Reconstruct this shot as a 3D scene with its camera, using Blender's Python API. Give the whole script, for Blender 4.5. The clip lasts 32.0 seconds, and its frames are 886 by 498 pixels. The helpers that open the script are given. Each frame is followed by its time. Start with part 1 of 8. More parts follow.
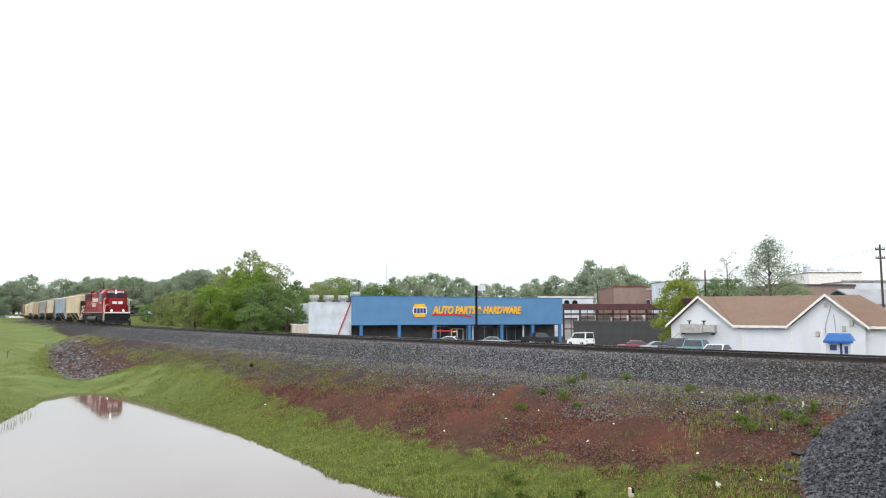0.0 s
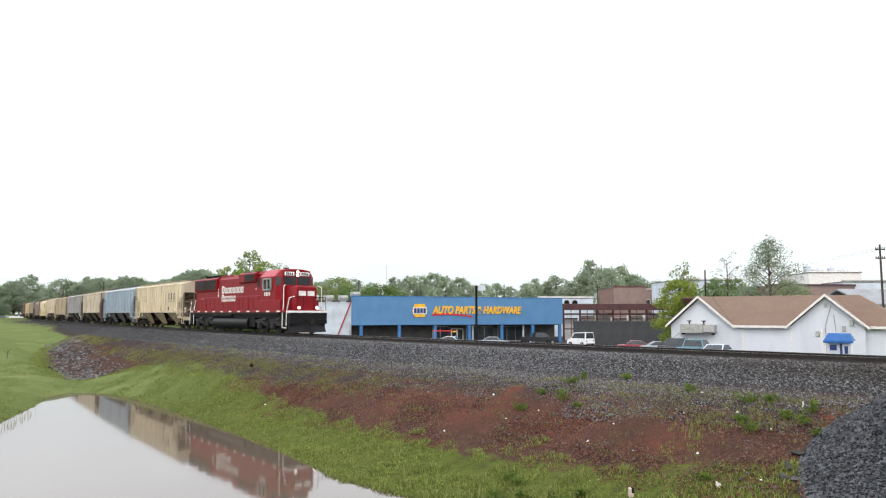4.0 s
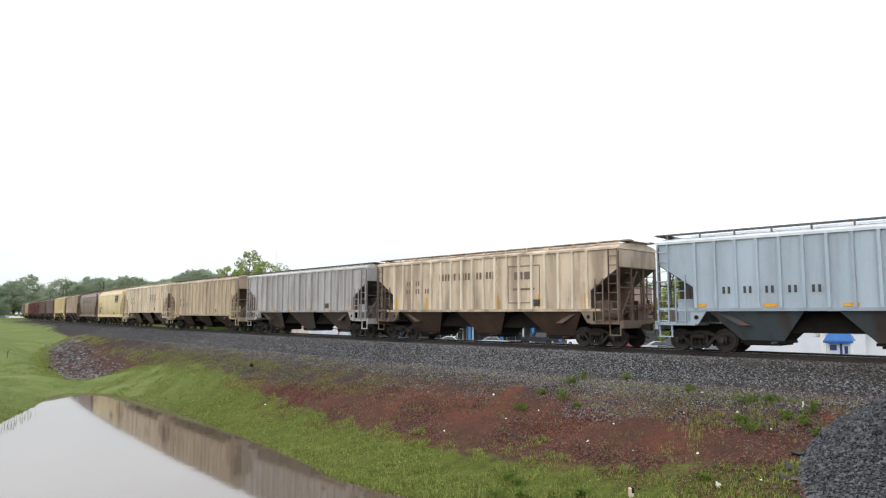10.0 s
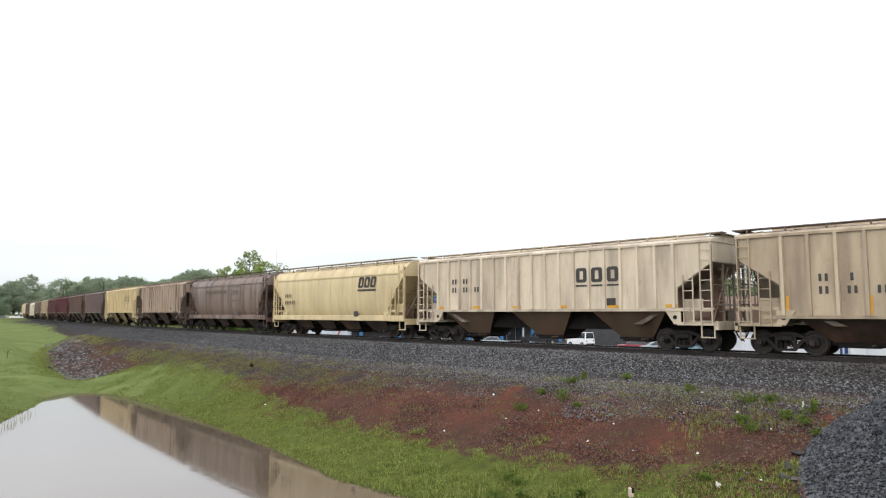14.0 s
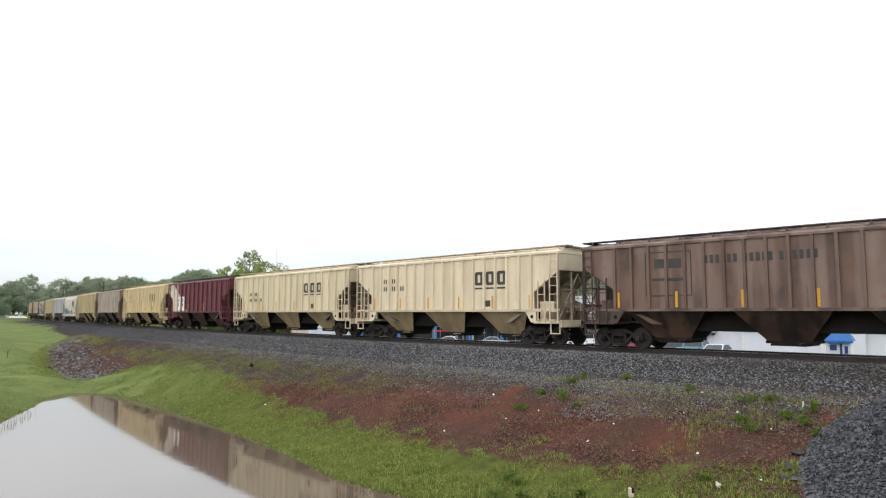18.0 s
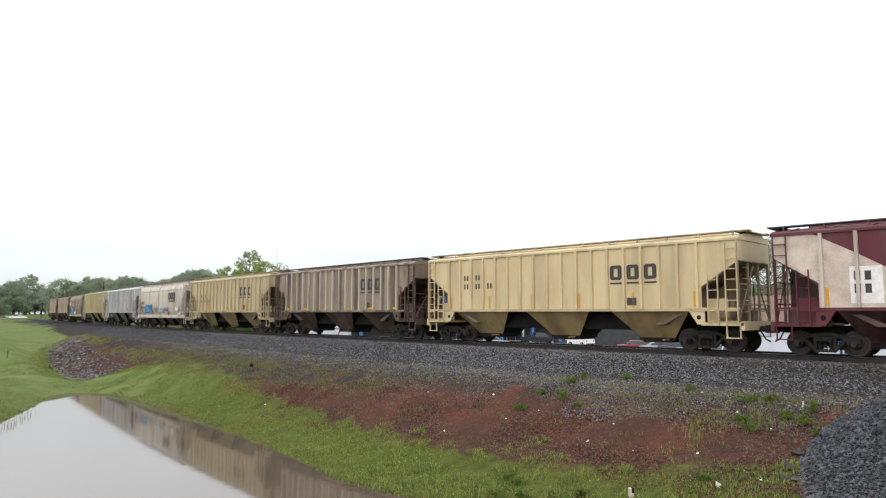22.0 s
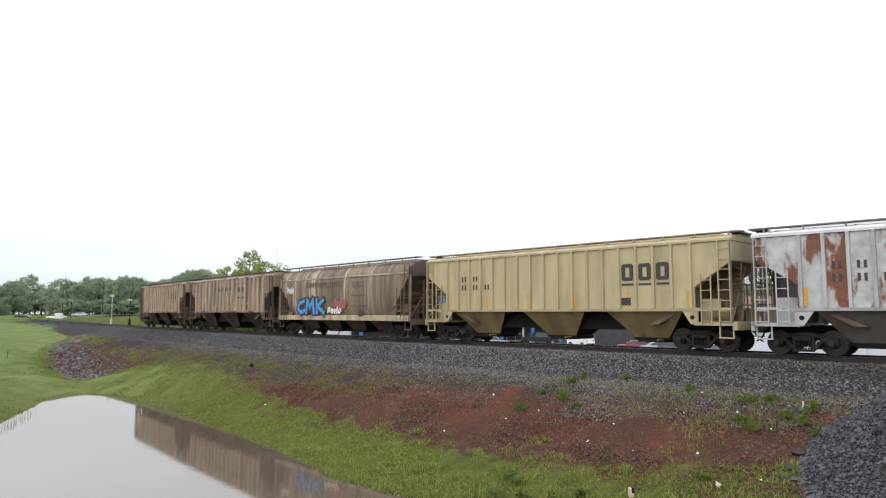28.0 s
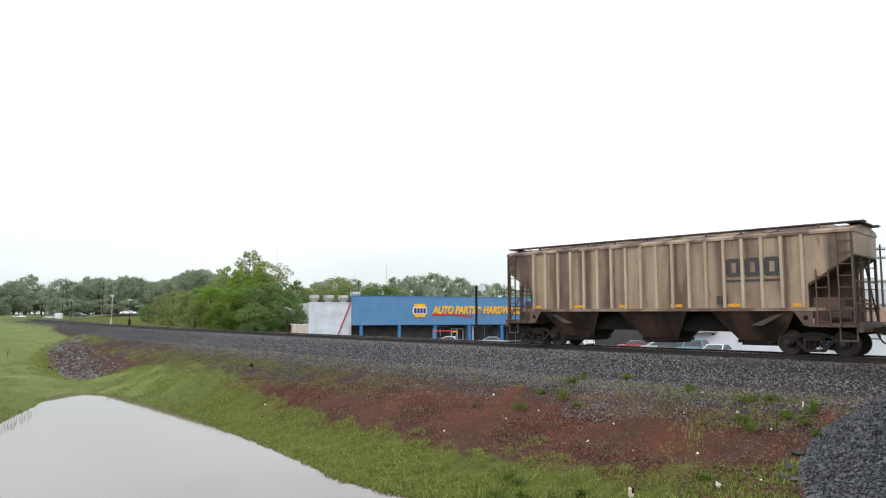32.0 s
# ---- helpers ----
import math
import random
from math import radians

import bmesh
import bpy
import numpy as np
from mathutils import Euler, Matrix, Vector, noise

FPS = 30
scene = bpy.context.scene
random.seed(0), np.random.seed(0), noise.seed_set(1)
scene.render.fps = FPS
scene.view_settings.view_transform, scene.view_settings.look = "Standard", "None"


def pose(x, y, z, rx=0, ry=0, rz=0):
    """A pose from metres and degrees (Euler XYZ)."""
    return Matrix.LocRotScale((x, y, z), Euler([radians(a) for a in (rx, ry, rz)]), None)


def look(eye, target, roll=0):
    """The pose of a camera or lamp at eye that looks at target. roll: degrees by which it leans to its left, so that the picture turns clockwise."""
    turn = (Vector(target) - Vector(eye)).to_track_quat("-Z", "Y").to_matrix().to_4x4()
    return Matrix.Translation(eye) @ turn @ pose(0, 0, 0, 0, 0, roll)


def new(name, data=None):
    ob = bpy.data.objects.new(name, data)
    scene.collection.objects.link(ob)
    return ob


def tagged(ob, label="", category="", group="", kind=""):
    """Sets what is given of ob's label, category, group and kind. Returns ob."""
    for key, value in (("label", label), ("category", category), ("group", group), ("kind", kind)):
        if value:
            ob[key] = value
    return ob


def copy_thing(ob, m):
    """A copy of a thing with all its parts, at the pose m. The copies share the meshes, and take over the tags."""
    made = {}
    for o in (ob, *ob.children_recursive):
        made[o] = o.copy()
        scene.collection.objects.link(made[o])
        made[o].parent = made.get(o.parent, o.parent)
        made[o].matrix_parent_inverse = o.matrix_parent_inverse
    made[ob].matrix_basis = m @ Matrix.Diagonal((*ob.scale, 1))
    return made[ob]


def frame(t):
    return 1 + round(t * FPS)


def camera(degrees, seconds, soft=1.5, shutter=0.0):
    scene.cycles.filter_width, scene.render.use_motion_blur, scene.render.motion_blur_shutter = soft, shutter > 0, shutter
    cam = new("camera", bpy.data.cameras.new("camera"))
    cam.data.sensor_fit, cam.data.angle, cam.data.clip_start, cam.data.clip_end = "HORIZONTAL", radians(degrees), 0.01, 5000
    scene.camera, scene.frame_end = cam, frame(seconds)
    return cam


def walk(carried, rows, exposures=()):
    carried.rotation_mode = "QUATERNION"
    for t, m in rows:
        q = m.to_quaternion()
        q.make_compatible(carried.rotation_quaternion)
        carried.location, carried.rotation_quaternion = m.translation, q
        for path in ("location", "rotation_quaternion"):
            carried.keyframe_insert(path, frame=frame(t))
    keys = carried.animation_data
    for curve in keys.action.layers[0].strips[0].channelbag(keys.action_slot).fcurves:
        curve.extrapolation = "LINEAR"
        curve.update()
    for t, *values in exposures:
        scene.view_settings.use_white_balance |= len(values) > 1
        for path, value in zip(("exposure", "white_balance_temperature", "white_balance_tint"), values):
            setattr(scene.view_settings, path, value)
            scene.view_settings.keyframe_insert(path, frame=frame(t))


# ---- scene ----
SECONDS = 32.0

# ---- camera: it stands still on the bank above the pond; z = 0 is the top of the rails ----
EYE_Z = 1.385
cam = camera(66.3, SECONDS, soft=1.2)
EYE = Vector((0, 0, EYE_Z))
AIM = Vector((0, 100, EYE_Z + 9.625))
walk(cam, [(0.0, look(EYE, AIM, 0.068)), (SECONDS, look(EYE, AIM, 0.068))],
     exposures=[(0.0, -0.11), (4.0, -0.14), (8.0, -0.20), (12.0, -0.24), (16.0, -0.28), (19.0, -0.29), (32.0, -0.30)])

# ---- overcast daylight ----
world = bpy.data.worlds.new("world")
scene.world = world
world.use_nodes = True
wn, wl = world.node_tree.nodes, world.node_tree.links
wn.clear()
w_out = wn.new("ShaderNodeOutputWorld")
w_bg = wn.new("ShaderNodeBackground")
w_sky = wn.new("ShaderNodeTexSky")
w_sky.sky_type = "NISHITA"
w_sky.sun_disc = False
w_sky.sun_elevation = radians(48)
w_sky.sun_rotation = radians(200)
w_sky.air_density, w_sky.dust_density, w_sky.ozone_density = 1.0, 4.0, 1.0
w_co = wn.new("ShaderNodeTexCoord")
w_sep = wn.new("ShaderNodeSeparateXYZ")
wl.new(w_co.outputs["Generated"], w_sep.inputs[0])
w_ramp = wn.new("ShaderNodeValToRGB")          # cloud deck: brightest halfway up
el = w_ramp.color_ramp.elements
el[0].position, el[0].color = 0.0, (0.455, 0.487, 0.500, 1)
el[1].position, el[1].color = 1.0, (0.70, 0.715, 0.73, 1)
for at_z, tone in ((0.085, (0.490, 0.515, 0.528, 1)), (0.14, (0.64, 0.655, 0.668, 1)), (0.20, (0.86, 0.872, 0.886, 1)), (0.27, (1.02, 1.03, 1.05, 1)), (0.5, (0.92, 0.93, 0.945, 1))):
    e = el.new(at_z)
    e.color = tone
wl.new(w_sep.outputs["Z"], w_ramp.inputs[0])
w_map = wn.new("ShaderNodeMapping")
w_map.inputs["Scale"].default_value = (1.6, 1.6, 5.0)
wl.new(w_co.outputs["Generated"], w_map.inputs[0])
w_noise = wn.new("ShaderNodeTexNoise")
w_noise.inputs["Scale"].default_value = 1.7
w_noise.inputs["Detail"].default_value = 5
wl.new(w_map.outputs[0], w_noise.inputs["Vector"])
w_cl = wn.new("ShaderNodeMapRange")
w_cl.inputs["From Min"].default_value, w_cl.inputs["From Max"].default_value = 0.3, 0.7
w_cl.inputs["To Min"].default_value, w_cl.inputs["To Max"].default_value = 0.90, 1.06
wl.new(w_noise.outputs["Fac"], w_cl.inputs["Value"])
w_mul = wn.new("ShaderNodeMixRGB")
w_mul.blend_type = "MULTIPLY"
w_mul.inputs[0].default_value = 1.0
wl.new(w_ramp.outputs[0], w_mul.inputs[1])
wl.new(w_cl.outputs[0], w_mul.inputs[2])
w_mix = wn.new("ShaderNodeMixRGB")
w_mix.inputs[0].default_value = 0.04
wl.new(w_mul.outputs[0], w_mix.inputs[1])
wl.new(w_sky.outputs[0], w_mix.inputs[2])
wl.new(w_mix.outputs[0], w_bg.inputs["Color"])
w_bg.inputs["Strength"].default_value = 2.1
wl.new(w_bg.outputs[0], w_out.inputs["Surface"])

sun = new("sun", bpy.data.lights.new("sun", "SUN"))
sun.data.energy = 0.5
sun.data.angle = radians(40)
sun.data.color = (1.0, 0.97, 0.93)
sun.matrix_world = look((-30, -60, 90), (0, 0, 0))
scene.view_settings.exposure = 0.0

# ---- small tools ----
def rgb(r, g, b):
    """Linear colour from 0..255 display values."""
    return tuple((v / 255 / 12.92) if v <= 10 else ((v / 255 + 0.055) / 1.055) ** 2.4 for v in (r, g, b))


class Geo:
    """Collects corners and faces for one mesh."""

    def __init__(self):
        self.v, self.f, self.m = [], [], []

    def add(self, pts, faces, mi=0):
        n = len(self.v)
        self.v += [tuple(p) for p in pts]
        self.f += [tuple(i + n for i in q) for q in faces]
        self.m += [mi] * len(faces)
        return self

    def box(self, x0, x1, y0, y1, z0, z1, mi=0):
        p = [(x, y, z) for z in (z0, z1) for y in (y0, y1) for x in (x0, x1)]
        return self.add(p, [(0, 2, 3, 1), (4, 5, 7, 6), (0, 1, 5, 4), (2, 6, 7, 3), (0, 4, 6, 2), (1, 3, 7, 5)], mi)

    def bbox(self, x0, x1, y0, y1, z0, z1, b=0.02, mi=0):
        """A box with bevelled edges."""
        ax = ((x0, x1), (y0, y1), (z0, z1))
        pts, idx = [], {}
        for i in (0, 1):
            for j in (0, 1):
                for k in (0, 1):
                    for a in range(3):
                        c = [ax[0][i], ax[1][j], ax[2][k]]
                        for q, s in zip(range(3), (i, j, k)):
                            if q != a:
                                c[q] += b if s == 0 else -b
                        idx[i, j, k, a] = len(pts)
                        pts.append(c)
        F = []
        for a in range(3):
            u, w = [q for q in range(3) if q != a]
            for s in (0, 1):
                r = []
                for p, q in ((0, 0), (1, 0), (1, 1), (0, 1)):
                    c = [0, 0, 0]
                    c[a], c[u], c[w] = s, p, q
                    r.append(idx[c[0], c[1], c[2], a])
                F.append(r if (s == 1) == (a != 1) else r[::-1])
        for a in range(3):
            u, w = [q for q in range(3) if q != a]
            for p in (0, 1):
                for q in (0, 1):
                    c0, c1 = [0, 0, 0], [0, 0, 0]
                    c0[a], c1[a] = 0, 1
                    c0[u] = c1[u] = p
                    c0[w] = c1[w] = q
                    F.append([idx[(*c0, u)], idx[(*c1, u)], idx[(*c1, w)], idx[(*c0, w)]])
        for i in (0, 1):
            for j in (0, 1):
                for k in (0, 1):
                    F.append([idx[i, j, k, 0], idx[i, j, k, 1], idx[i, j, k, 2]])
        return self.add(pts, F, mi)

    def prism(self, poly, axis, a, b, mi=0):
        """A flat outline pushed along one axis; the outline's two numbers are the other axes in order."""
        n = len(poly)

        def at(p, t):
            return {"x": (t, p[0], p[1]), "y": (p[0], t, p[1]), "z": (p[0], p[1], t)}[axis]
        pts = [at(p, a) for p in poly] + [at(p, b) for p in poly]
        F = [tuple(range(n))[::-1], tuple(range(n, 2 * n))]
        F += [(i, (i + 1) % n, n + (i + 1) % n, n + i) for i in range(n)]
        return self.add(pts, F, mi)

    def cyl(self, p0, p1, r0, r1=None, n=10, mi=0):
        r1 = r0 if r1 is None else r1
        p0, p1 = Vector(p0), Vector(p1)
        d = (p1 - p0).normalized()
        u = d.orthogonal().normalized()
        w = d.cross(u)
        pts = []
        for p, r in ((p0, r0), (p1, r1)):
            for i in range(n):
                a = 2 * math.pi * i / n
                pts.append(p + u * (r * math.cos(a)) + w * (r * math.sin(a)))
        F = [(i, (i + 1) % n, n + (i + 1) % n, n + i) for i in range(n)]
        F += [tuple(range(n))[::-1], tuple(range(n, 2 * n))]
        return self.add(pts, F, mi)

    def rod(self, pts, r, n=6, mi=0):
        for a, b in zip(pts, pts[1:]):
            self.cyl(a, b, r, n=n, mi=mi)
        return self

    def loft(self, rings, mi=0, caps=True):
        n = len(rings[0])
        pts = [p for r in rings for p in r]
        F = []
        for k in range(len(rings) - 1):
            for i in range(n):
                j = (i + 1) % n
                F.append((k * n + i, k * n + j, (k + 1) * n + j, (k + 1) * n + i))
        if caps:
            F += [tuple(range(n))[::-1], tuple(range((len(rings) - 1) * n, len(rings) * n))]
        return self.add(pts, F, mi)

    def mesh(self, name, mats, smooth=False):
        me = bpy.data.meshes.new(name)
        me.from_pydata(self.v, [], self.f)
        for m in mats:
            me.materials.append(m)
        if len(mats) > 1:
            me.polygons.foreach_set("material_index", self.m)
        bm = bmesh.new()
        bm.from_mesh(me)
        bmesh.ops.recalc_face_normals(bm, faces=bm.faces)
        bm.to_mesh(me)
        bm.free()
        if smooth:
            me.polygons.foreach_set("use_smooth", [True] * len(me.polygons))
            me.set_sharp_from_angle(angle=radians(35))
        me.update()
        return me


def part(name, geo, material, parent, label="", smooth=False, color=None):
    """One mesh object under a thing (or under a part of it); geo may be a mesh that alike pieces share."""
    mats = material if isinstance(material, (list, tuple)) else [material]
    me = geo if isinstance(geo, bpy.types.Mesh) else geo.mesh(name, mats, smooth)
    ob = new(name, me)
    ob.parent = parent
    if color:
        ob.color = color
    if label:
        tagged(ob, label)
    return ob


def thing(name, label, category, group="", m=None, geo=None, material=None, kind="", smooth=False, color=None):
    """A top-level thing: an Empty at its base, or one mesh."""
    if geo is None:
        ob = new(name)
        ob.empty_display_size = 0.3
    else:
        mats = material if isinstance(material, (list, tuple)) else [material]
        me = geo if isinstance(geo, bpy.types.Mesh) else geo.mesh(name, mats, smooth)
        ob = new(name, me)
    if m is not None:
        ob.matrix_world = m
    if color:
        ob.color = color
    return tagged(ob, label, category, group, kind)


# ---- materials ----
class Mat:
    """A node material under construction."""

    def __init__(self, name, rough=0.7, metal=0.0, spec=0.5):
        self.mat = bpy.data.materials.new(name)
        self.mat.use_nodes = True
        self.n, self.l = self.mat.node_tree.nodes, self.mat.node_tree.links
        self.b = self.n["Principled BSDF"]
        self.b.inputs["Roughness"].default_value = rough
        self.b.inputs["Metallic"].default_value = metal
        self.b.inputs["Specular IOR Level"].default_value = spec
        self.co = self.n.new("ShaderNodeTexCoord")

    def link(self, a, b):
        self.l.new(a, b)

    def val(self, x):
        nd = self.n.new("ShaderNodeValue")
        nd.outputs[0].default_value = x
        return nd.outputs[0]

    def coords(self, scale=(1, 1, 1), what="Object"):
        mp = self.n.new("ShaderNodeMapping")
        mp.inputs["Scale"].default_value = scale
        self.link(self.co.outputs[what], mp.inputs[0])
        return mp.outputs[0]

    def noise(self, scale, detail=4, rough=0.6, vec=None, w=None):
        nd = self.n.new("ShaderNodeTexNoise")
        nd.inputs["Scale"].default_value = scale
        nd.inputs["Detail"].default_value = detail
        nd.inputs["Roughness"].default_value = rough
        if w is not None:
            nd.noise_dimensions = "4D"
            self.link(w, nd.inputs["W"])
        self.link(vec if vec is not None else self.co.outputs["Object"], nd.inputs["Vector"])
        return nd.outputs["Fac"]

    def voronoi(self, scale, vec=None, out="Distance"):
        nd = self.n.new("ShaderNodeTexVoronoi")
        nd.inputs["Scale"].default_value = scale
        self.link(vec if vec is not None else self.co.outputs["Object"], nd.inputs["Vector"])
        return nd.outputs[out]

    def ramp(self, fac, lo, hi, a=0.0, b=1.0):
        nd = self.n.new("ShaderNodeMapRange")
        nd.inputs["From Min"].default_value, nd.inputs["From Max"].default_value = lo, hi
        nd.inputs["To Min"].default_value, nd.inputs["To Max"].default_value = a, b
        self.link(fac, nd.inputs["Value"])
        return nd.outputs[0]

    def math(self, op, a, b):
        nd = self.n.new("ShaderNodeMath")
        nd.operation = op
        for i, x in enumerate((a, b)):
            if isinstance(x, (int, float)):
                nd.inputs[i].default_value = x
            else:
                self.link(x, nd.inputs[i])
        return nd.outputs[0]

    def mix(self, fac, a, b, op="MIX"):
        nd = self.n.new("ShaderNodeMixRGB")
        nd.blend_type = op
        if isinstance(fac, (int, float)):
            nd.inputs[0].default_value = fac
        else:
            self.link(fac, nd.inputs[0])
        for i, x in ((1, a), (2, b)):
            if isinstance(x, (tuple, list)):
                nd.inputs[i].default_value = (*x[:3], 1)
            else:
                self.link(x, nd.inputs[i])
        return nd.outputs[0]

    def attr(self, name):
        nd = self.n.new("ShaderNodeAttribute")
        nd.attribute_name = name
        return nd.outputs["Fac"]

    def color(self, c):
        if isinstance(c, (tuple, list)):
            self.b.inputs["Base Color"].default_value = (*c[:3], 1)
        else:
            self.link(c, self.b.inputs["Base Color"])
        return self

    def rough(self, r):
        self.link(r, self.b.inputs["Roughness"])
        return self

    def bump(self, height, strength=0.3, dist=0.02):
        nd = self.n.new("ShaderNodeBump")
        nd.inputs["Strength"].default_value = strength
        nd.inputs["Distance"].default_value = dist
        self.link(height, nd.inputs["Height"])
        self.link(nd.outputs[0], self.b.inputs["Normal"])
        return self

    def info(self, out):
        nd = self.n.new("ShaderNodeObjectInfo")
        return nd.outputs[out]


def worn(name, c, c2=None, rough=0.7, metal=0.0, scale=2.0, bump=0.15, bscale=30, amount=1.0, dist=0.01):
    """A painted or plain surface with large stains and fine grain."""
    m = Mat(name, rough, metal)
    c2 = c2 or tuple(v * 0.72 for v in c)
    big = m.ramp(m.noise(scale, 5), 0.35, 0.7, 0, amount)
    fine = m.ramp(m.noise(bscale, 3), 0.25, 0.75, 0.86, 1.1)
    m.color(m.mix(1.0, m.mix(big, c, c2), fine, "MULTIPLY"))
    m.bump(m.noise(bscale, 4), bump, dist)
    return m.mat


def car_paint():
    """Freight car paint: the object's own colour, grime (its alpha) in broad downward smudges and thin runs, sheet by sheet, a little rust."""
    m = Mat("freight_car_paint", 0.55)
    rnd = m.math("MULTIPLY", m.info("Random"), 60.0)
    smudge = m.noise(1.0, 5, 0.55, m.coords((1.5, 1.5, 0.33)), rnd)
    patch = m.noise(0.55, 5, 0.6, None, rnd)
    fine = m.noise(22, 4, 0.7)
    run = m.noise(1.0, 4, 0.6, m.coords((9.0, 9.0, 0.35)), rnd)
    sheet = m.noise(1.0, 1, 0.5, m.coords((1.25, 0.0, 0.0)), rnd)
    dirt = m.math("ADD", m.ramp(smudge, 0.44, 0.66, 0, 0.72), m.ramp(patch, 0.50, 0.72, 0, 0.42))
    dirt = m.math("ADD", dirt, m.math("MULTIPLY", m.ramp(run, 0.55, 0.68, 0, 0.45), m.ramp(smudge, 0.40, 0.56)))
    dirt = m.math("ADD", dirt, m.math("MULTIPLY", m.ramp(sheet, 0.48, 0.60), m.ramp(m.info("Alpha"), 0.4, 0.9, 0.3, 0.85)))
    dirt = m.math("MINIMUM", dirt, 1.0)
    dirt = m.math("MULTIPLY", dirt, m.info("Alpha"))
    soot = m.mix(m.ramp(patch, 0.35, 0.65), rgb(64, 48, 43), rgb(108, 83, 70))
    c = m.mix(dirt, m.info("Color"), soot)
    rust = m.math("MULTIPLY", m.ramp(m.noise(3.2, 6, 0.7, m.coords((1, 1, 0.6)), rnd), 0.60, 0.72), m.ramp(m.info("Alpha"), 0.15, 1.1))
    c = m.mix(m.math("MINIMUM", rust, 0.8), c, rgb(116, 64, 38))
    c = m.mix(1.0, c, m.ramp(fine, 0.2, 0.8, 0.92, 1.06), "MULTIPLY")
    c = m.mix(1.0, c, m.ramp(sheet, 0.3, 0.7, 1.06, 0.92), "MULTIPLY")
    m.color(c)
    m.bump(m.noise(1.4, 3), 0.12, 0.03)
    return m.mat


def rusty_white():
    m = Mat("white_paint_flaked_to_rust", 0.6)
    blot = m.noise(1.0, 5, 0.60, m.coords((1.3, 1.3, 0.5)))
    ring = m.ramp(blot, 0.52, 0.58)
    c = m.mix(m.ramp(m.noise(2.5, 5), 0.35, 0.7, 0, 0.7), rgb(184, 186, 188), rgb(132, 130, 128))
    c = m.mix(ring, c, m.mix(m.noise(9, 4), rgb(84, 44, 36), rgb(134, 84, 62)))
    m.color(c)
    m.bump(m.noise(20, 4), 0.15, 0.01)
    return m.mat


def banded_tan():
    """Tan car sides gone brown, with pale runs of washed-down paint."""
    m = Mat("faded_banded_tan_paint", 0.62)
    band = m.noise(0.75, 4, 0.6, m.coords((1.3, 0.0, 0.10)))
    runs = m.noise(1.0, 5, 0.65, m.coords((3.6, 0.0, 0.16)))
    fine = m.noise(4, 6, 0.7, m.coords((2, 2, 0.4)))
    c = m.mix(m.ramp(band, 0.36, 0.60), rgb(82, 68, 61), rgb(132, 114, 93))
    c = m.mix(m.ramp(fine, 0.5, 0.8, 0, 0.6), c, rgb(74, 61, 56))
    c = m.mix(m.math("MULTIPLY", m.ramp(runs, 0.53, 0.62), m.ramp(band, 0.44, 0.58, 0, 0.85)), c, rgb(184, 175, 157))
    m.color(c)
    m.bump(m.noise(20, 4), 0.12, 0.01)
    return m.mat


M_PAINT = car_paint()
M_RUSTWHITE = rusty_white()
M_BANDED = banded_tan()
# Grimy near-black; on bay ends and between bays its darkness stands for shade.
M_UNDER = worn("underframe_grime_and_shade", rgb(30, 27, 25), rgb(19, 17, 16), 0.85, 0.0, 3.0, 0.3, 25)
M_CAST = worn("cast_steel_rust_brown", rgb(44, 39, 36), rgb(27, 25, 24), 0.8, 0.0, 4.0, 0.3, 30)
M_WHEEL = worn("wheel_steel", rgb(54, 48, 45), rgb(35, 32, 31), 0.6, 0.3, 5.0, 0.2, 30)
M_TREAD = worn("polished_wheel_rim", rgb(120, 116, 112), rgb(80, 76, 72), 0.35, 0.8, 8.0, 0.05, 40)
M_WALK = worn("galvanised_walkway", rgb(92, 84, 74), rgb(60, 54, 50), 0.7, 0.2, 5.0, 0.2, 30)
M_RED = worn("locomotive_red_paint", rgb(130, 13, 25), rgb(114, 11, 22), 0.5, 0.0, 1.2, 0.05, 20)
M_PINK = worn("sun_bleached_red_roof_paint", rgb(176, 70, 84), rgb(164, 52, 66), 0.5, 0.0, 1.5, 0.05, 20)
M_BLACK = worn("black_underframe_paint", rgb(17, 17, 18), rgb(12, 12, 13), 0.6, 0.0, 3.0, 0.15, 25)
M_TANK = worn("black_tank_paint", rgb(23, 23, 25), rgb(16, 16, 18), 0.45, 0.0, 2.0, 0.1, 12)
M_TRUCKGREY = worn("dusty_grey_truck_casting", rgb(38, 37, 38), rgb(24, 23, 24), 0.8, 0.0, 3.0, 0.25, 25)
M_FRAME = worn("pale_grey_frame_paint", rgb(150, 156, 152), rgb(128, 134, 130), 0.55, 0.0, 4.0, 0.05, 30)
M_PLOW = worn("scuffed_black_plow_steel", rgb(28, 28, 32), rgb(19, 19, 22), 0.6, 0.1, 1.6, 0.1, 14)
M_WHITE = worn("white_paint", rgb(232, 230, 226), rgb(205, 200, 194), 0.5, 0.0, 3.0, 0.05, 30)
M_GRILLE = worn("dark_grille", rgb(40, 17, 20), rgb(26, 13, 15), 0.7, 0.0, 6.0, 0.4, 60)
M_BLACKINK = worn("black_lettering_paint", rgb(44, 44, 46), rgb(62, 60, 58), 0.6, 0.0, 5.0, 0.05, 40)
M_GREYINK = worn("faded_grey_lettering_paint", rgb(112, 98, 86), rgb(96, 82, 72), 0.7, 0.0, 5.0, 0.05, 40)
M_YELLOW = worn("yellow_reflector_tape", rgb(214, 160, 34), rgb(176, 126, 40), 0.5, 0.0, 9.0, 0.05, 40)
M_BLUETAG = worn("blue_spray_paint", rgb(74, 150, 204), rgb(50, 112, 176), 0.5, 0.0, 3.0, 0.05, 30)
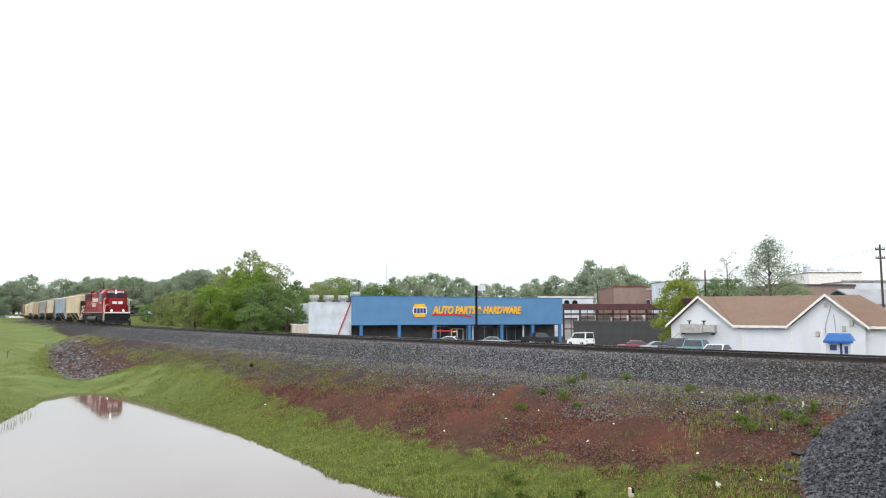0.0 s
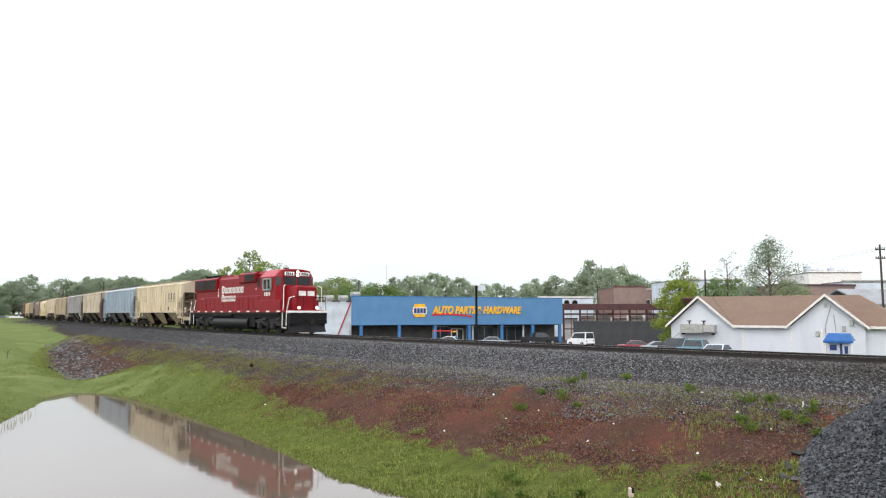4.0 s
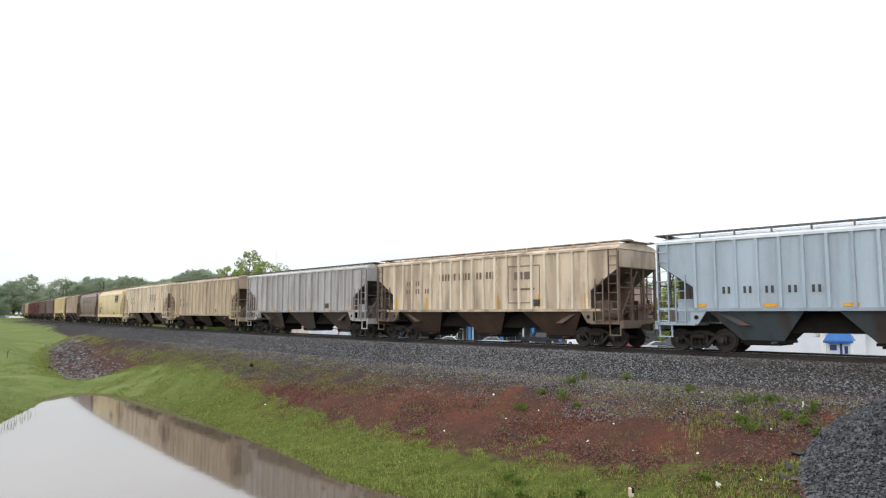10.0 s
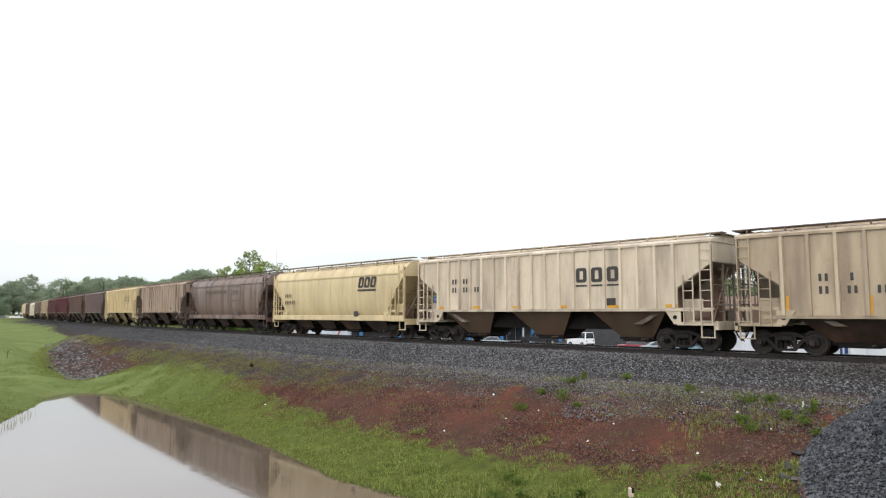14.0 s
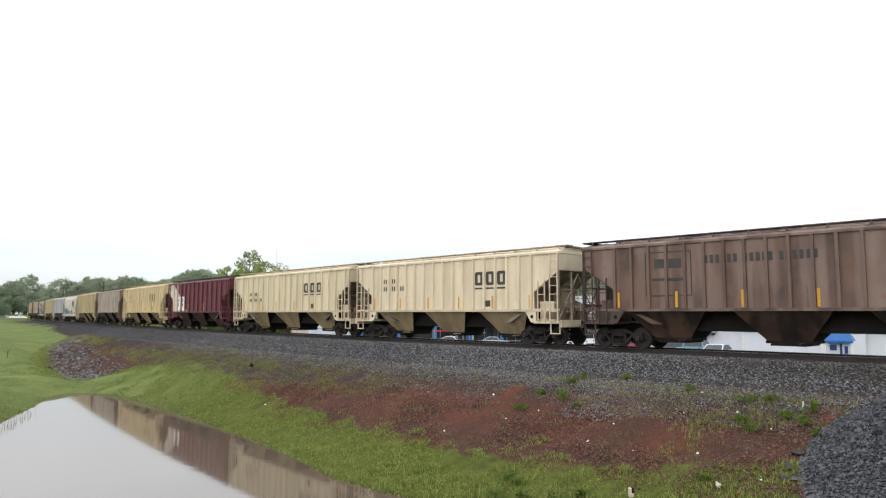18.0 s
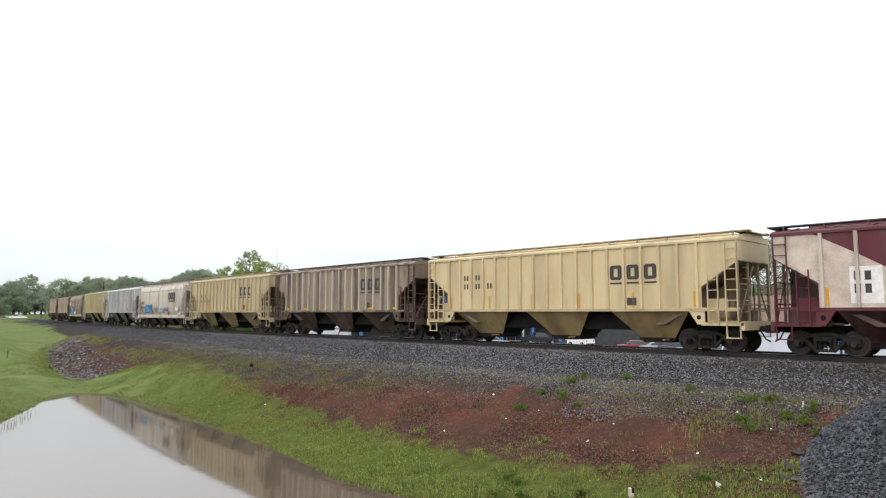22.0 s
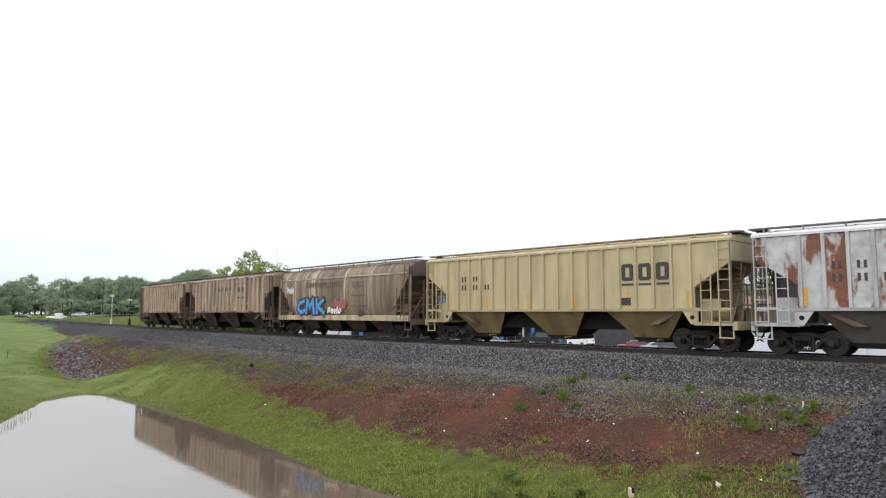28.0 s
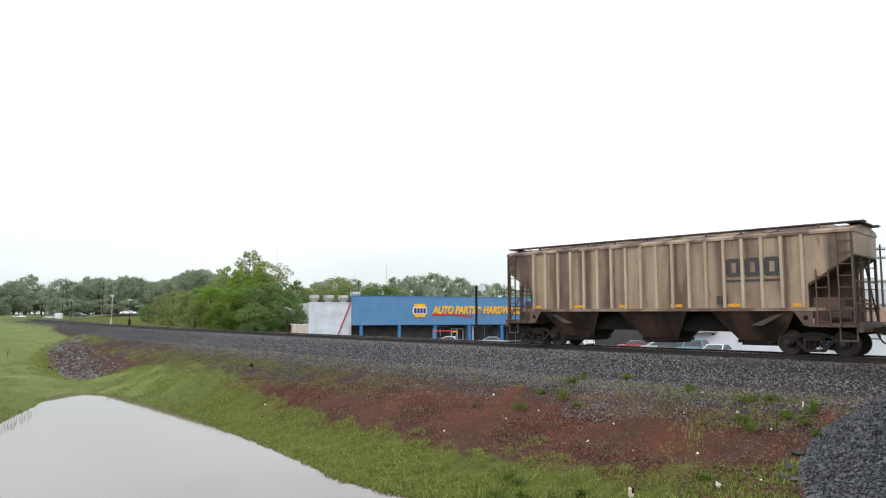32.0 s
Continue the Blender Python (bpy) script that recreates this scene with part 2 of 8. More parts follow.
M_REDTAG = worn("red_spray_paint", rgb(170, 84, 84), rgb(140, 92, 92), 0.5, 0.0, 3.0, 0.05, 30)
M_DARKTAG = worn("dark_spray_paint", rgb(40, 40, 52), rgb(60, 60, 70), 0.5, 0.0, 3.0, 0.05, 30)
for m_ in (M_BLACK, M_TANK, M_UNDER, M_CAST, M_PLOW, M_RED):
    m_.node_tree.nodes["Principled BSDF"].inputs["Specular IOR Level"].default_value = 0.22
M_CREAMPAINT = worn("cream_panel_paint", rgb(204, 190, 176), rgb(170, 150, 140), 0.6, 0.0, 1.6, 0.1, 20)


def glass(name, c=(0.03, 0.035, 0.04), rough=0.08):
    m = Mat(name, rough, 0.0, 0.4)
    m.color(m.mix(m.ramp(m.noise(1.5, 3), 0.3, 0.7), c, tuple(v * 1.8 for v in c)))
    return m.mat


M_GLASS = glass("dark_window_glass")
M_CABGLASS = glass("tinted_cab_glass", (0.010, 0.011, 0.013), 0.12)


def glow(name, c, strength):
    m = Mat(name, 0.3)
    m.color(c)
    m.b.inputs["Emission Color"].default_value = (*c, 1)
    m.b.inputs["Emission Strength"].default_value = strength
    return m.mat


M_LAMP = glow("lit_headlight_lens", (1.0, 0.97, 0.9), 3.5)
M_NUMBOARD = glow("number_board", (0.8, 0.8, 0.78), 0.15)

# ---- the railway's line: s metres along it, positive the way the train goes ----
LINE_S = np.arange(-900.0, 700.0, 0.5)
BEND_S = np.array([-900, -420, -300, -225, -200, -140, -90, -50, -15, 30, 80.0, 110, 700])
BEND_K = np.array([-0.2, -0.5, -2.2, -2.6, -0.46, 0.03, -0.43, -1.46, -2.26, -2.26, -2.0, 0.0, 0.0]) / 1000
_k0 = int(np.argmin(abs(LINE_S)))
LINE_H = np.cumsum(np.interp(LINE_S, BEND_S, BEND_K)) * 0.5
LINE_H = 0.8114 + LINE_H - LINE_H[_k0]
LINE_X = np.cumsum(np.cos(LINE_H)) * 0.5
LINE_Y = np.cumsum(-np.sin(LINE_H)) * 0.5
LINE_X, LINE_Y = LINE_X - LINE_X[_k0], LINE_Y - LINE_Y[_k0] + 37.427


def on_line(s, off=0.0):
    """Place and heading at s; off: metres towards the camera's side."""
    x, y, h = (float(np.interp(s, LINE_S, a)) for a in (LINE_X, LINE_Y, LINE_H))
    return x - off * math.sin(h), y - off * math.cos(h), h


def line_sd(x, y):
    """s and distance from the line (positive on the camera's side), for arrays."""
    keep = (LINE_S > -420) & (LINE_S < 690)
    ls, lx, ly, lh = (a[keep][::4] for a in (LINE_S, LINE_X, LINE_Y, LINE_H))
    x, y = np.asarray(x, float).ravel(), np.asarray(y, float).ravel()
    s, d = np.empty_like(x), np.empty_like(x)
    for i in range(0, len(x), 20000):
        dx, dy = x[i:i + 20000, None] - lx, y[i:i + 20000, None] - ly
        j = np.argmin(dx * dx + dy * dy, axis=1)
        r = np.arange(len(j))
        u, w = dx[r, j], dy[r, j]
        s[i:i + 20000] = ls[j] + u * np.cos(lh[j]) - w * np.sin(lh[j])
        d[i:i + 20000] = -(u * np.sin(lh[j]) + w * np.cos(lh[j]))
    return s, d


def smooth(a, b, x):
    t = np.clip((x - a) / (b - a), 0, 1)
    return t * t * (3 - 2 * t)


WATER_Z = -3.7
# where the grass begins, down the bank from the track
GRASS_S = [-110, -80, -64, -56, -43, -30, -25.6, -24.6, -23.2, -20, -16, -10, -6, -4.6, -0.4, 3.7, 7.5, 9.2, 11.5, 13.3, 15.1, 16.4, 18.4, 20.1, 24]
GRASS_D = [4.0, 4.9, 5.6, 8.8, 10.9, 12.6, 12.7, 10.0, 8.4, 6.9, 6.7, 7.3, 7.8, 8.4, 9.0, 9.45, 9.7, 9.9, 9.9, 9.7, 9.4, 8.9, 8.4, 7.9, 7.3]
POND = [(5.0, 14.5), (2.2, 16.6), (-0.4, 18.7), (-3.3, 21.4), (-5.5, 24.8), (-8.7, 29.2), (-12.8, 34.3), (-15.7, 38.0), (-18.2, 40.8), (-21.2, 43.6),
        (-23.3, 44.5), (-24.3, 44.0), (-24.2, 42.5), (-22.4, 38.0), (-21.4, 34.8), (-20.2, 31.2), (-21.0, 26.0), (-21.5, 18.0), (-18.0, 11.0), (-8.0, 8.5), (2.0, 10.5)]


def pond_distance(x, y):
    """Distance to the pond's edge, negative inside."""
    P = np.array(POND)
    Q = np.roll(P, -1, axis=0)
    best = np.full(x.shape, 1e9)
    inside = np.zeros(x.shape, bool)
    for (ax, ay), (bx, by) in zip(P, Q):
        t = np.clip(((x - ax) * (bx - ax) + (y - ay) * (by - ay)) / ((bx - ax) ** 2 + (by - ay) ** 2), 0, 1)
        best = np.minimum(best, np.hypot(x - ax - t * (bx - ax), y - ay - t * (by - ay)))
        cross = ((ay > y) != (by > y)) & (x < (bx - ax) * (y - ay) / (by - ay + 1e-12) + ax)
        inside ^= cross
    return np.where(inside, -best, best)


def ground_z(x, y):
    """The height of the ground, and s and d, for arrays."""
    x, y = np.asarray(x, float).ravel(), np.asarray(y, float).ravel()
    s, d = line_sd(x, y)
    # ditch floor beside the embankment and the lawn on the camera's side
    floor = np.interp(s, [-200, -110, -75, -45, -20, 10, 40], [-0.7, -1.0, -1.75, -2.9, -3.55, -3.5, -3.35])
    lawn = np.interp(np.hypot(x, y), [0, 5, 14, 24, 37, 50, 60, 80, 120, 180, 400], [-0.2, -0.25, -3.45, -3.5, -3.58, -3.2, -2.5, -1.6, -0.8, -0.2, 0.2])
    lawn = np.where(s < -10, lawn, np.minimum(lawn, np.interp(np.hypot(x, y), [0, 5, 13, 60], [-0.2, -0.25, -3.4, -3.3])))
    emb = np.interp(d, [-1.7, 1.75, 2.3, 3.7, 5.0, 10.3, 12.0], [-0.20, -0.20, -0.32, -0.95, -1.22, -3.1, -3.5])
    near = np.maximum(emb, floor)
    out = smooth(10.5, 14.5, d)
    near = near * (1 - out) + np.maximum(lawn, floor) * out
    # behind the track the town lies lower, farther off the land comes up to the rails
    town = np.where(y > 5, np.interp(x / np.maximum(y, 5), [-0.5, -0.42, -0.30, -0.22], [-0.45, -0.55, -1.2, -3.2]), -3.2)
    e = -d
    back = np.interp(e, [1.7, 2.3, 4.2], [-0.20, -0.32, -1.0])
    back = np.where(e < 4.2, back, np.maximum(-1.0 - (e - 4.2) * 0.35, town))
    back = np.where(e < 4.2, np.maximum(back, np.minimum(town, -0.2)), back)
    z = np.where(d >= 0, near, back)
    far = smooth(140, 215, y)
    far = far * smooth(5, 22, abs(d))
    z = z * (1 - far) + 1.1 * far
    z = z + 0.6 * np.clip(np.minimum(np.minimum(x - 18.5, 28.5 - x), np.minimum(y - 54.5, 70.5 - y)) / 1.5, 0, 1)      # raised parking strip by the house
    pd = pond_distance(x, y)
    w = smooth(0.0, 3.5, pd)
    z = np.where(pd <= 0, WATER_Z - 0.05 + np.maximum(pd * 0.22, -0.8), z * w + (WATER_Z + pd * 0.16 - 0.02) * (1 - w))
    return z, s, d, pd


def ground_at(x, y):
    return float(ground_z(np.array([x]), np.array([y]))[0][0])


# ---- ground sheet ----
def spread(dense0, dense1, step, far0, far1, grow=1.28):
    a = list(np.arange(dense0, dense1 + 1e-6, step))
    q, x = step, dense1
    while x < far1:
        q *= grow
        x += q
        a.append(min(x, far1 + 1))
    q, x = step, dense0
    while x > far0:
        q *= grow
        x -= q
        a.insert(0, x)
    return np.array(a)


def ground_material():
    m = Mat("ground_grass_soil_gravel", 1.0, 0.0, 0.05)
    big, mid, fine = m.noise(0.16, 5, 0.6), m.noise(1.1, 6, 0.65), m.noise(9, 6, 0.7)
    # bank grass: darker green under the blades, yellower and browner in patches
    grass = m.mix(m.ramp(mid, 0.3, 0.7), (0.046, 0.062, 0.015), (0.098, 0.126, 0.030))
    grass = m.mix(m.ramp(big, 0.35, 0.7, 0, 0.6), grass, (0.120, 0.135, 0.030))
    grass = m.mix(m.ramp(m.noise(4.0, 5, 0.7), 0.52, 0.66, 0, 0.7), grass, (0.040, 0.050, 0.014))
    grass = m.mix(m.ramp(fine, 0.55, 0.8, 0, 0.6), grass, (0.115, 0.085, 0.045))
    # mown lawn with faint stripes
    lawn = m.mix(m.ramp(mid, 0.3, 0.7), (0.122, 0.164, 0.055), (0.182, 0.228, 0.084))
    lawn = m.mix(m.ramp(m.noise(1.0, 3, 0.6, m.coords((0.25, 2.4, 1.0))), 0.42, 0.62, 0, 0.55), lawn, (0.108, 0.138, 0.046))
    lawn = m.mix(m.ramp(fine, 0.42, 0.75, 0, 0.6), lawn, (0.085, 0.115, 0.030))
    lawn = m.mix(m.ramp(m.noise(0.35, 4, 0.6), 0.5, 0.68, 0, 0.55), lawn, (0.205, 0.225, 0.090))
    grass = m.mix(m.attr("lawn"), grass, lawn)
    # red clay
    soil = m.mix(m.ramp(mid, 0.3, 0.75), (0.064, 0.036, 0.028), (0.108, 0.053, 0.039))
    soil = m.mix(m.ramp(fine, 0.40, 0.60, 0, 0.9), soil, (0.044, 0.028, 0.022))
    soil = m.mix(m.ramp(m.noise(2.6, 6, 0.75), 0.54, 0.68, 0, 0.7), soil, (0.062, 0.046, 0.040))
    soil = m.mix(m.ramp(m.noise(5.5, 6, 0.7), 0.58, 0.72, 0, 0.6), soil, (0.19, 0.10, 0.07))
    soil = m.mix(m.math("MULTIPLY", m.attr("clay"), m.ramp(m.noise(3.0, 6, 0.75), 0.36, 0.62, 0.1, 0.95)), soil, (0.215, 0.060, 0.035))
    soil = m.mix(m.ramp(m.noise(35, 3), 0.6, 0.7, 0, 0.5), soil, (0.17, 0.12, 0.095))
    # stones of the track bed
    cell = m.voronoi(14.0, None, "Color")
    grey = m.mix(m.ramp(cell, 0.0, 1.0), (0.024, 0.024, 0.026), (0.185, 0.187, 0.196))
    grey = m.mix(m.ramp(m.voronoi(14.0), 0.25, 0.6, 0.0, 0.9), grey, (0.014, 0.014, 0.015))
    grey = m.mix(m.ramp(mid, 0.5, 0.8, 0, 0.35), grey, (0.075, 0.066, 0.058))
    grey = m.mix(m.math("MULTIPLY", m.attr("stained"), 0.6), grey, (0.030, 0.027, 0.025))
    old = m.mix(0.6, grey, (0.048, 0.036, 0.031))
    old = m.mix(m.ramp(m.noise(1.6, 6, 0.75), 0.5, 0.68, 0, 0.7), old, (0.085, 0.045, 0.034))
    edge = m.ramp(m.noise(2.2, 6, 0.7), 0.25, 0.75, -0.38, 0.38)
    gr = m.ramp(m.math("ADD", m.attr("grass"), edge), 0.38, 0.62)
    so = m.ramp(m.math("ADD", m.attr("soil"), m.math("ADD", edge, m.ramp(fine, 0.3, 0.7, -0.3, 0.3))), 0.3, 0.7)
    ol = m.ramp(m.math("ADD", m.attr("old"), edge), 0.3, 0.7)
    c = m.mix(ol, grey, old)
    c = m.mix(so, c, soil)
    c = m.mix(gr, c, grass)
    pave = m.mix(m.ramp(mid, 0.3, 0.7), (0.055, 0.054, 0.053), (0.08, 0.078, 0.075))
    c = m.mix(m.attr("paved"), c, pave)
    c = m.mix(m.ramp(m.attr("wet"), 0.2, 0.9, 0, 0.75), c, (0.035, 0.028, 0.018))
    m.color(c)
    h = m.math("ADD", m.math("MULTIPLY", m.voronoi(14.0), -0.9), m.math("MULTIPLY", fine, 0.9))
    m.bump(h, 0.9, 0.05)
    return m.mat


M_GROUND = ground_material()
gx = spread(-64, 16, 0.36, -2600, 2600)
gy = spread(9, 92, 0.4, -900, 3200)
GX, GY = np.meshgrid(gx, gy)
fx, fy = GX.ravel(), GY.ravel()
gz, gs, gd, gp = ground_z(fx, fy)
# small unevenness
rough = np.array([noise.noise(Vector((x * 0.55, y * 0.55, 0.0))) * 0.10 + noise.noise(Vector((x * 2.1, y * 2.1, 3.0))) * 0.035 for x, y in zip(fx, fy)])
amp = smooth(4.2, 7.0, gd) * (1 - smooth(70, 140, np.hypot(fx, fy)))
gz = gz + rough * amp * np.clip(gp, 0, 1)
me = bpy.data.meshes.new("ground")
nx, ny = len(gx), len(gy)
idx = np.arange(nx * ny).reshape(ny, nx)
quads = np.stack([idx[:-1, :-1], idx[:-1, 1:], idx[1:, 1:], idx[1:, :-1]], axis=-1).reshape(-1, 4)
me.from_pydata(np.column_stack([fx, fy, gz]).tolist(), [], quads.tolist())
ground = new("ground", me)
tagged(ground, "grassy and red clay ground with a gravel railway bank", "ground", kind="structure")
me.materials.append(M_GROUND)
me.polygons.foreach_set("use_smooth", [True] * len(me.polygons))


def layer(name, values):
    a = me.attributes.new(name, "FLOAT", "POINT")
    a.data.foreach_set("value", np.clip(values, 0, 1).astype(np.float32))


def bump2(x, y, cx, cy, r):
    return np.exp(-((x - cx) ** 2 + (y - cy) ** 2) / (r * r))


bed = (gd > -5.2) & (gd < 60)
g_edge = np.interp(gs, GRASS_S, GRASS_D)
grass_w = np.where(gd > 0, smooth(-0.8, 0.9, gd - g_edge) * np.interp(gs, [-20, -8, 8, 14], [1.0, 0.95, 0.88, 0.68]) + 0.25 * smooth(2.0, 0.4, gp), smooth(4.6, 6.0, -gd))
soil_w = np.where(gd > 0, smooth(-1.5, 1.3, gd - np.interp(gs, [-70, -55, -34, -26, -14, -6, -2, 4, 9, 13, 16, 18, 22], [6.4, 6.2, 6.0, 6.6, 8.2, 8.0, 7.3, 6.8, 6.4, 5.7, 5.9, 6.2, 6.0])), 0)
layer("grass", grass_w)
layer("lawn", smooth(-4, -24, gs) * (gd > 0))
clay_w = np.clip(0.95 * bump2(fx, fy, 10.75, 19.15, 0.75) + 0.85 * bump2(fx, fy, 10.3, 18.5, 0.55) + 0.8 * bump2(fx, fy, 6.1, 23.9, 0.75) + 0.8 * bump2(fx, fy, 2.75, 26.4, 0.55) + 0.55 * bump2(fx, fy, -1.2, 28.6, 1.9) + 0.5 * bump2(fx, fy, 1.3, 25.6, 1.5) + 0.55 * bump2(fx, fy, 3.9, 22.6, 1.3) + 0.35 * bump2(fx, fy, -5.2, 31.8, 1.8) + 0.4 * bump2(fx, fy, 6.4, 19.7, 1.0), 0, 1)
layer("clay", clay_w)
layer("soil", np.maximum(soil_w, clay_w * 0.9))
layer("old", np.where(gd > 0, smooth(-0.7, 0.7, gd - np.interp(gs, [-65, -28, -12, -2, 5.5, 11, 15, 19], [3.9, 4.6, 5.0, 5.0, 4.6, 4.0, 3.8, 3.6])), smooth(3, 4, -gd)))
layer("stained", smooth(9, 22, gs) * (1 - 0.7 * smooth(2.7, 3.1, gd)) * (gd > -3))
layer("wet", (1 - smooth(0.0, np.where(gs > -12, 0.45, 0.15), gp)) * 1.0)
layer("paved", np.where((gd < 0) & (fy > 5), smooth(13, 16, -gd) * smooth(-0.235, -0.215, fx / np.maximum(fy, 5)) * (1 - (fx / np.maximum(fy, 5) > 0.595) * (fy < 60)) * (1 - smooth(150, 165, fy)) * (1 - smooth(0.62, 0.64, fx / np.maximum(fy, 5))), 0))

# ---- pond ----
m = Mat("muddy_still_water", 0.05, 0.0, 0.5)
m.color(m.mix(m.ramp(m.noise(0.2, 3), 0.3, 0.7), (0.096, 0.074, 0.054), (0.110, 0.086, 0.064)))
m.b.inputs["IOR"].default_value = 1.333
rip = m.math("ADD", m.noise(1.1, 3, 0.5, m.coords((1.0, 2.2, 1))), m.math("MULTIPLY", m.noise(5, 2), 0.08))
m.bump(rip, 0.03, 0.03)
M_WATER = m.mat
wg = Geo()
wg.add([(-27, 4.5, WATER_Z), (9, 4.5, WATER_Z), (9, 22, WATER_Z), (-20, 48, WATER_Z), (-30, 48, WATER_Z)], [(0, 1, 2, 3, 4)])
thing("water", "still muddy brown pond that mirrors the pale sky", "pond", geo=wg, material=M_WATER, kind="structure")

# ---- track ----
M_RAIL = worn("rail_side_rust", rgb(48, 41, 39), rgb(33, 30, 30), 0.75, 0.2, 6, 0.1, 30)
M_RAILTOP = worn("rail_running_face", rgb(120, 118, 116), rgb(90, 86, 84), 0.3, 0.85, 8, 0.03, 40)
M_TIE = worn("creosoted_sleeper_wood", rgb(54, 48, 45), rgb(38, 34, 33), 0.9, 0, 3, 0.4, 25)
track = thing("railway_track", "single railway track of worn steel rails on dark wooden sleepers", "railway track", kind="structure")


def sweep(profile, off, s0, s1, step, mats, split=None):
    g = Geo()
    rings = []
    s = s0
    while s <= s1:
        x, y, h = on_line(s)
        n = (-math.sin(h), -math.cos(h))
        rings.append([(x + n[0] * (off + a), y + n[1] * (off + a), z) for a, z in profile])
        s += step
    g.loft(rings)
    return g


RAIL_P = [(-0.07, -0.172), (0.07, -0.172), (0.07, -0.160), (0.012, -0.14), (0.012, -0.045), (0.036, -0.035), (0.036, -0.004), (-0.036, -0.004), (-0.036, -0.035), (-0.012, -0.045), (-0.012, -0.14), (-0.07, -0.160)]
for off in (0.755, -0.755):
    part("rail", sweep(RAIL_P, off, -440, 690, 2.0, None), M_RAIL, track)
    part("rail_head", sweep([(-0.034, -0.004), (0.034, -0.004), (0.034, 0.0), (-0.034, 0.0)], off, -440, 690, 2.0, None), M_RAILTOP, track)


# ---- the train ----
MESHES = {}


def once(key, make):
    """Alike pieces share one mesh."""
    if key not in MESHES:
        MESHES[key] = make()
    return MESHES[key]


def wheelset_mesh(r):
    def make():
        g = Geo()
        g.cyl((0, -1.02, 0), (0, 1.02, 0), 0.085, n=10)
        for sgn in (-1, 1):
            n = 28
            rings = []
            for y, q in ((0.655, r * 0.42), (0.655, r + 0.028), (0.690, r + 0.028), (0.705, r), (0.800, r - 0.006), (0.800, r - 0.07), (0.77, r - 0.09), (0.765, r * 0.45), (0.82, r * 0.36), (0.82, 0.09)):
                rings.append([(q * math.cos(2 * math.pi * i / n), sgn * y, q * math.sin(2 * math.pi * i / n)) for i in range(n)])
            g.loft(rings)
            g.cyl((0, sgn * 1.02, 0), (0, sgn * 1.17, 0), 0.10, n=12)
            for a in range(3):
                b = 2 * math.pi * a / 3
                g.cyl((0.055 * math.cos(b), sgn * 1.16, 0.055 * math.sin(b)), (0.055 * math.cos(b), sgn * 1.19, 0.055 * math.sin(b)), 0.022, n=6)
        return g.mesh("wheelset", [M_WHEEL], True)
    return once(("wheelset", r), make)


def sideframe_mesh():
    def make():
        g = Geo()
        for sgn in (-1, 1):
            g.prism([(sgn * 1.06, 0.60), (sgn * 1.06, 0.36), (sgn * 0.98, 0.36), (sgn * 0.96, 0.47), (sgn * 0.74, 0.47), (sgn * 0.72, 0.36), (sgn * 0.66, 0.40), (sgn * 0.60, 0.64), (sgn * 0.8, 0.66)], "y", -0.09, 0.09)
            g.prism([(sgn * 0.66, 0.52), (sgn * 0.30, 0.14), (sgn * 0.22, 0.20), (sgn * 0.60, 0.62)], "y", -0.085, 0.085)
            g.prism([(sgn * 0.62, 0.56), (sgn * 0.62, 0.66), (sgn * 0.25, 0.78), (sgn * 0.0, 0.79), (sgn * 0.0, 0.68), (sgn * 0.22, 0.67)], "y", -0.09, 0.09)
            g.box(sgn * 0.25, sgn * 0.34, -0.08, 0.08, 0.18, 0.70)
        g.box(-0.30, 0.30, -0.10, 0.10, 0.13, 0.21)
        for x in (-0.17, 0, 0.17):
            for k in range(5):
                g.cyl((x, 0.0, 0.22 + k * 0.055), (x, 0.0, 0.25 + k * 0.055), 0.075, n=8)
        g.box(-0.24, 0.24, -0.12, 0.12, 0.50, 0.66)
        return g.mesh("sideframe", [M_CAST])
    return once("sideframe", make)


def truck_mesh():
    def make():
        g = Geo()
        g.prism([(-0.95, 0.48), (0.95, 0.48), (0.95, 0.66), (0.4, 0.76), (-0.4, 0.76), (-0.95, 0.66)], "x", -0.2, 0.2)
        g.cyl((0, 0, 0.7), (0, 0, 0.86), 0.22, n=14)
        for x in (-0.42, 0.42):
            g.box(x - 0.05, x + 0.05, -0.9, 0.9, 0.36, 0.48)
            for y in (-0.73, 0.73):
                g.prism([(x * 1.0 - 0.04, 0.22), (x + 0.04, 0.22), (x * 1.18 + 0.03, 0.56), (x * 1.18 - 0.05, 0.56)], "y", y - 0.05, y + 0.05)
        return g.mesh("truck", [M_CAST])
    return once("truck", make)


WHEELS = []          # (wheelset, its car's key in the train, radius)


def freight_truck(car, x, index):
    t = part("truck", truck_mesh(), M_CAST, car)
    t.location = (x, 0, 0)
    for y in (-1.02, 1.02):
        f = part("sideframe", sideframe_mesh(), M_CAST, t)
        f.location = (0, y, 0)
    for dx in (-0.86, 0.86):
        w = part("wheelset", wheelset_mesh(0.42), M_WHEEL, t)
        w.location = (dx, 0, 0.42)
        WHEELS.append((w, index, 0.42, Vector((dx, 0, 0.42))))
    return t


def ladder_geo(x0, x1, y, z0, z1, step=0.38, out=0.0):
    g = Geo()
    for x in (x0, x1):
        g.box(x - 0.017, x + 0.017, y - 0.03, y + 0.03, z0, z1)
    z = z0 + 0.12
    while z < z1:
        g.cyl((x0, y, z), (x1, y, z), 0.017, n=6)
        z += step
    return g


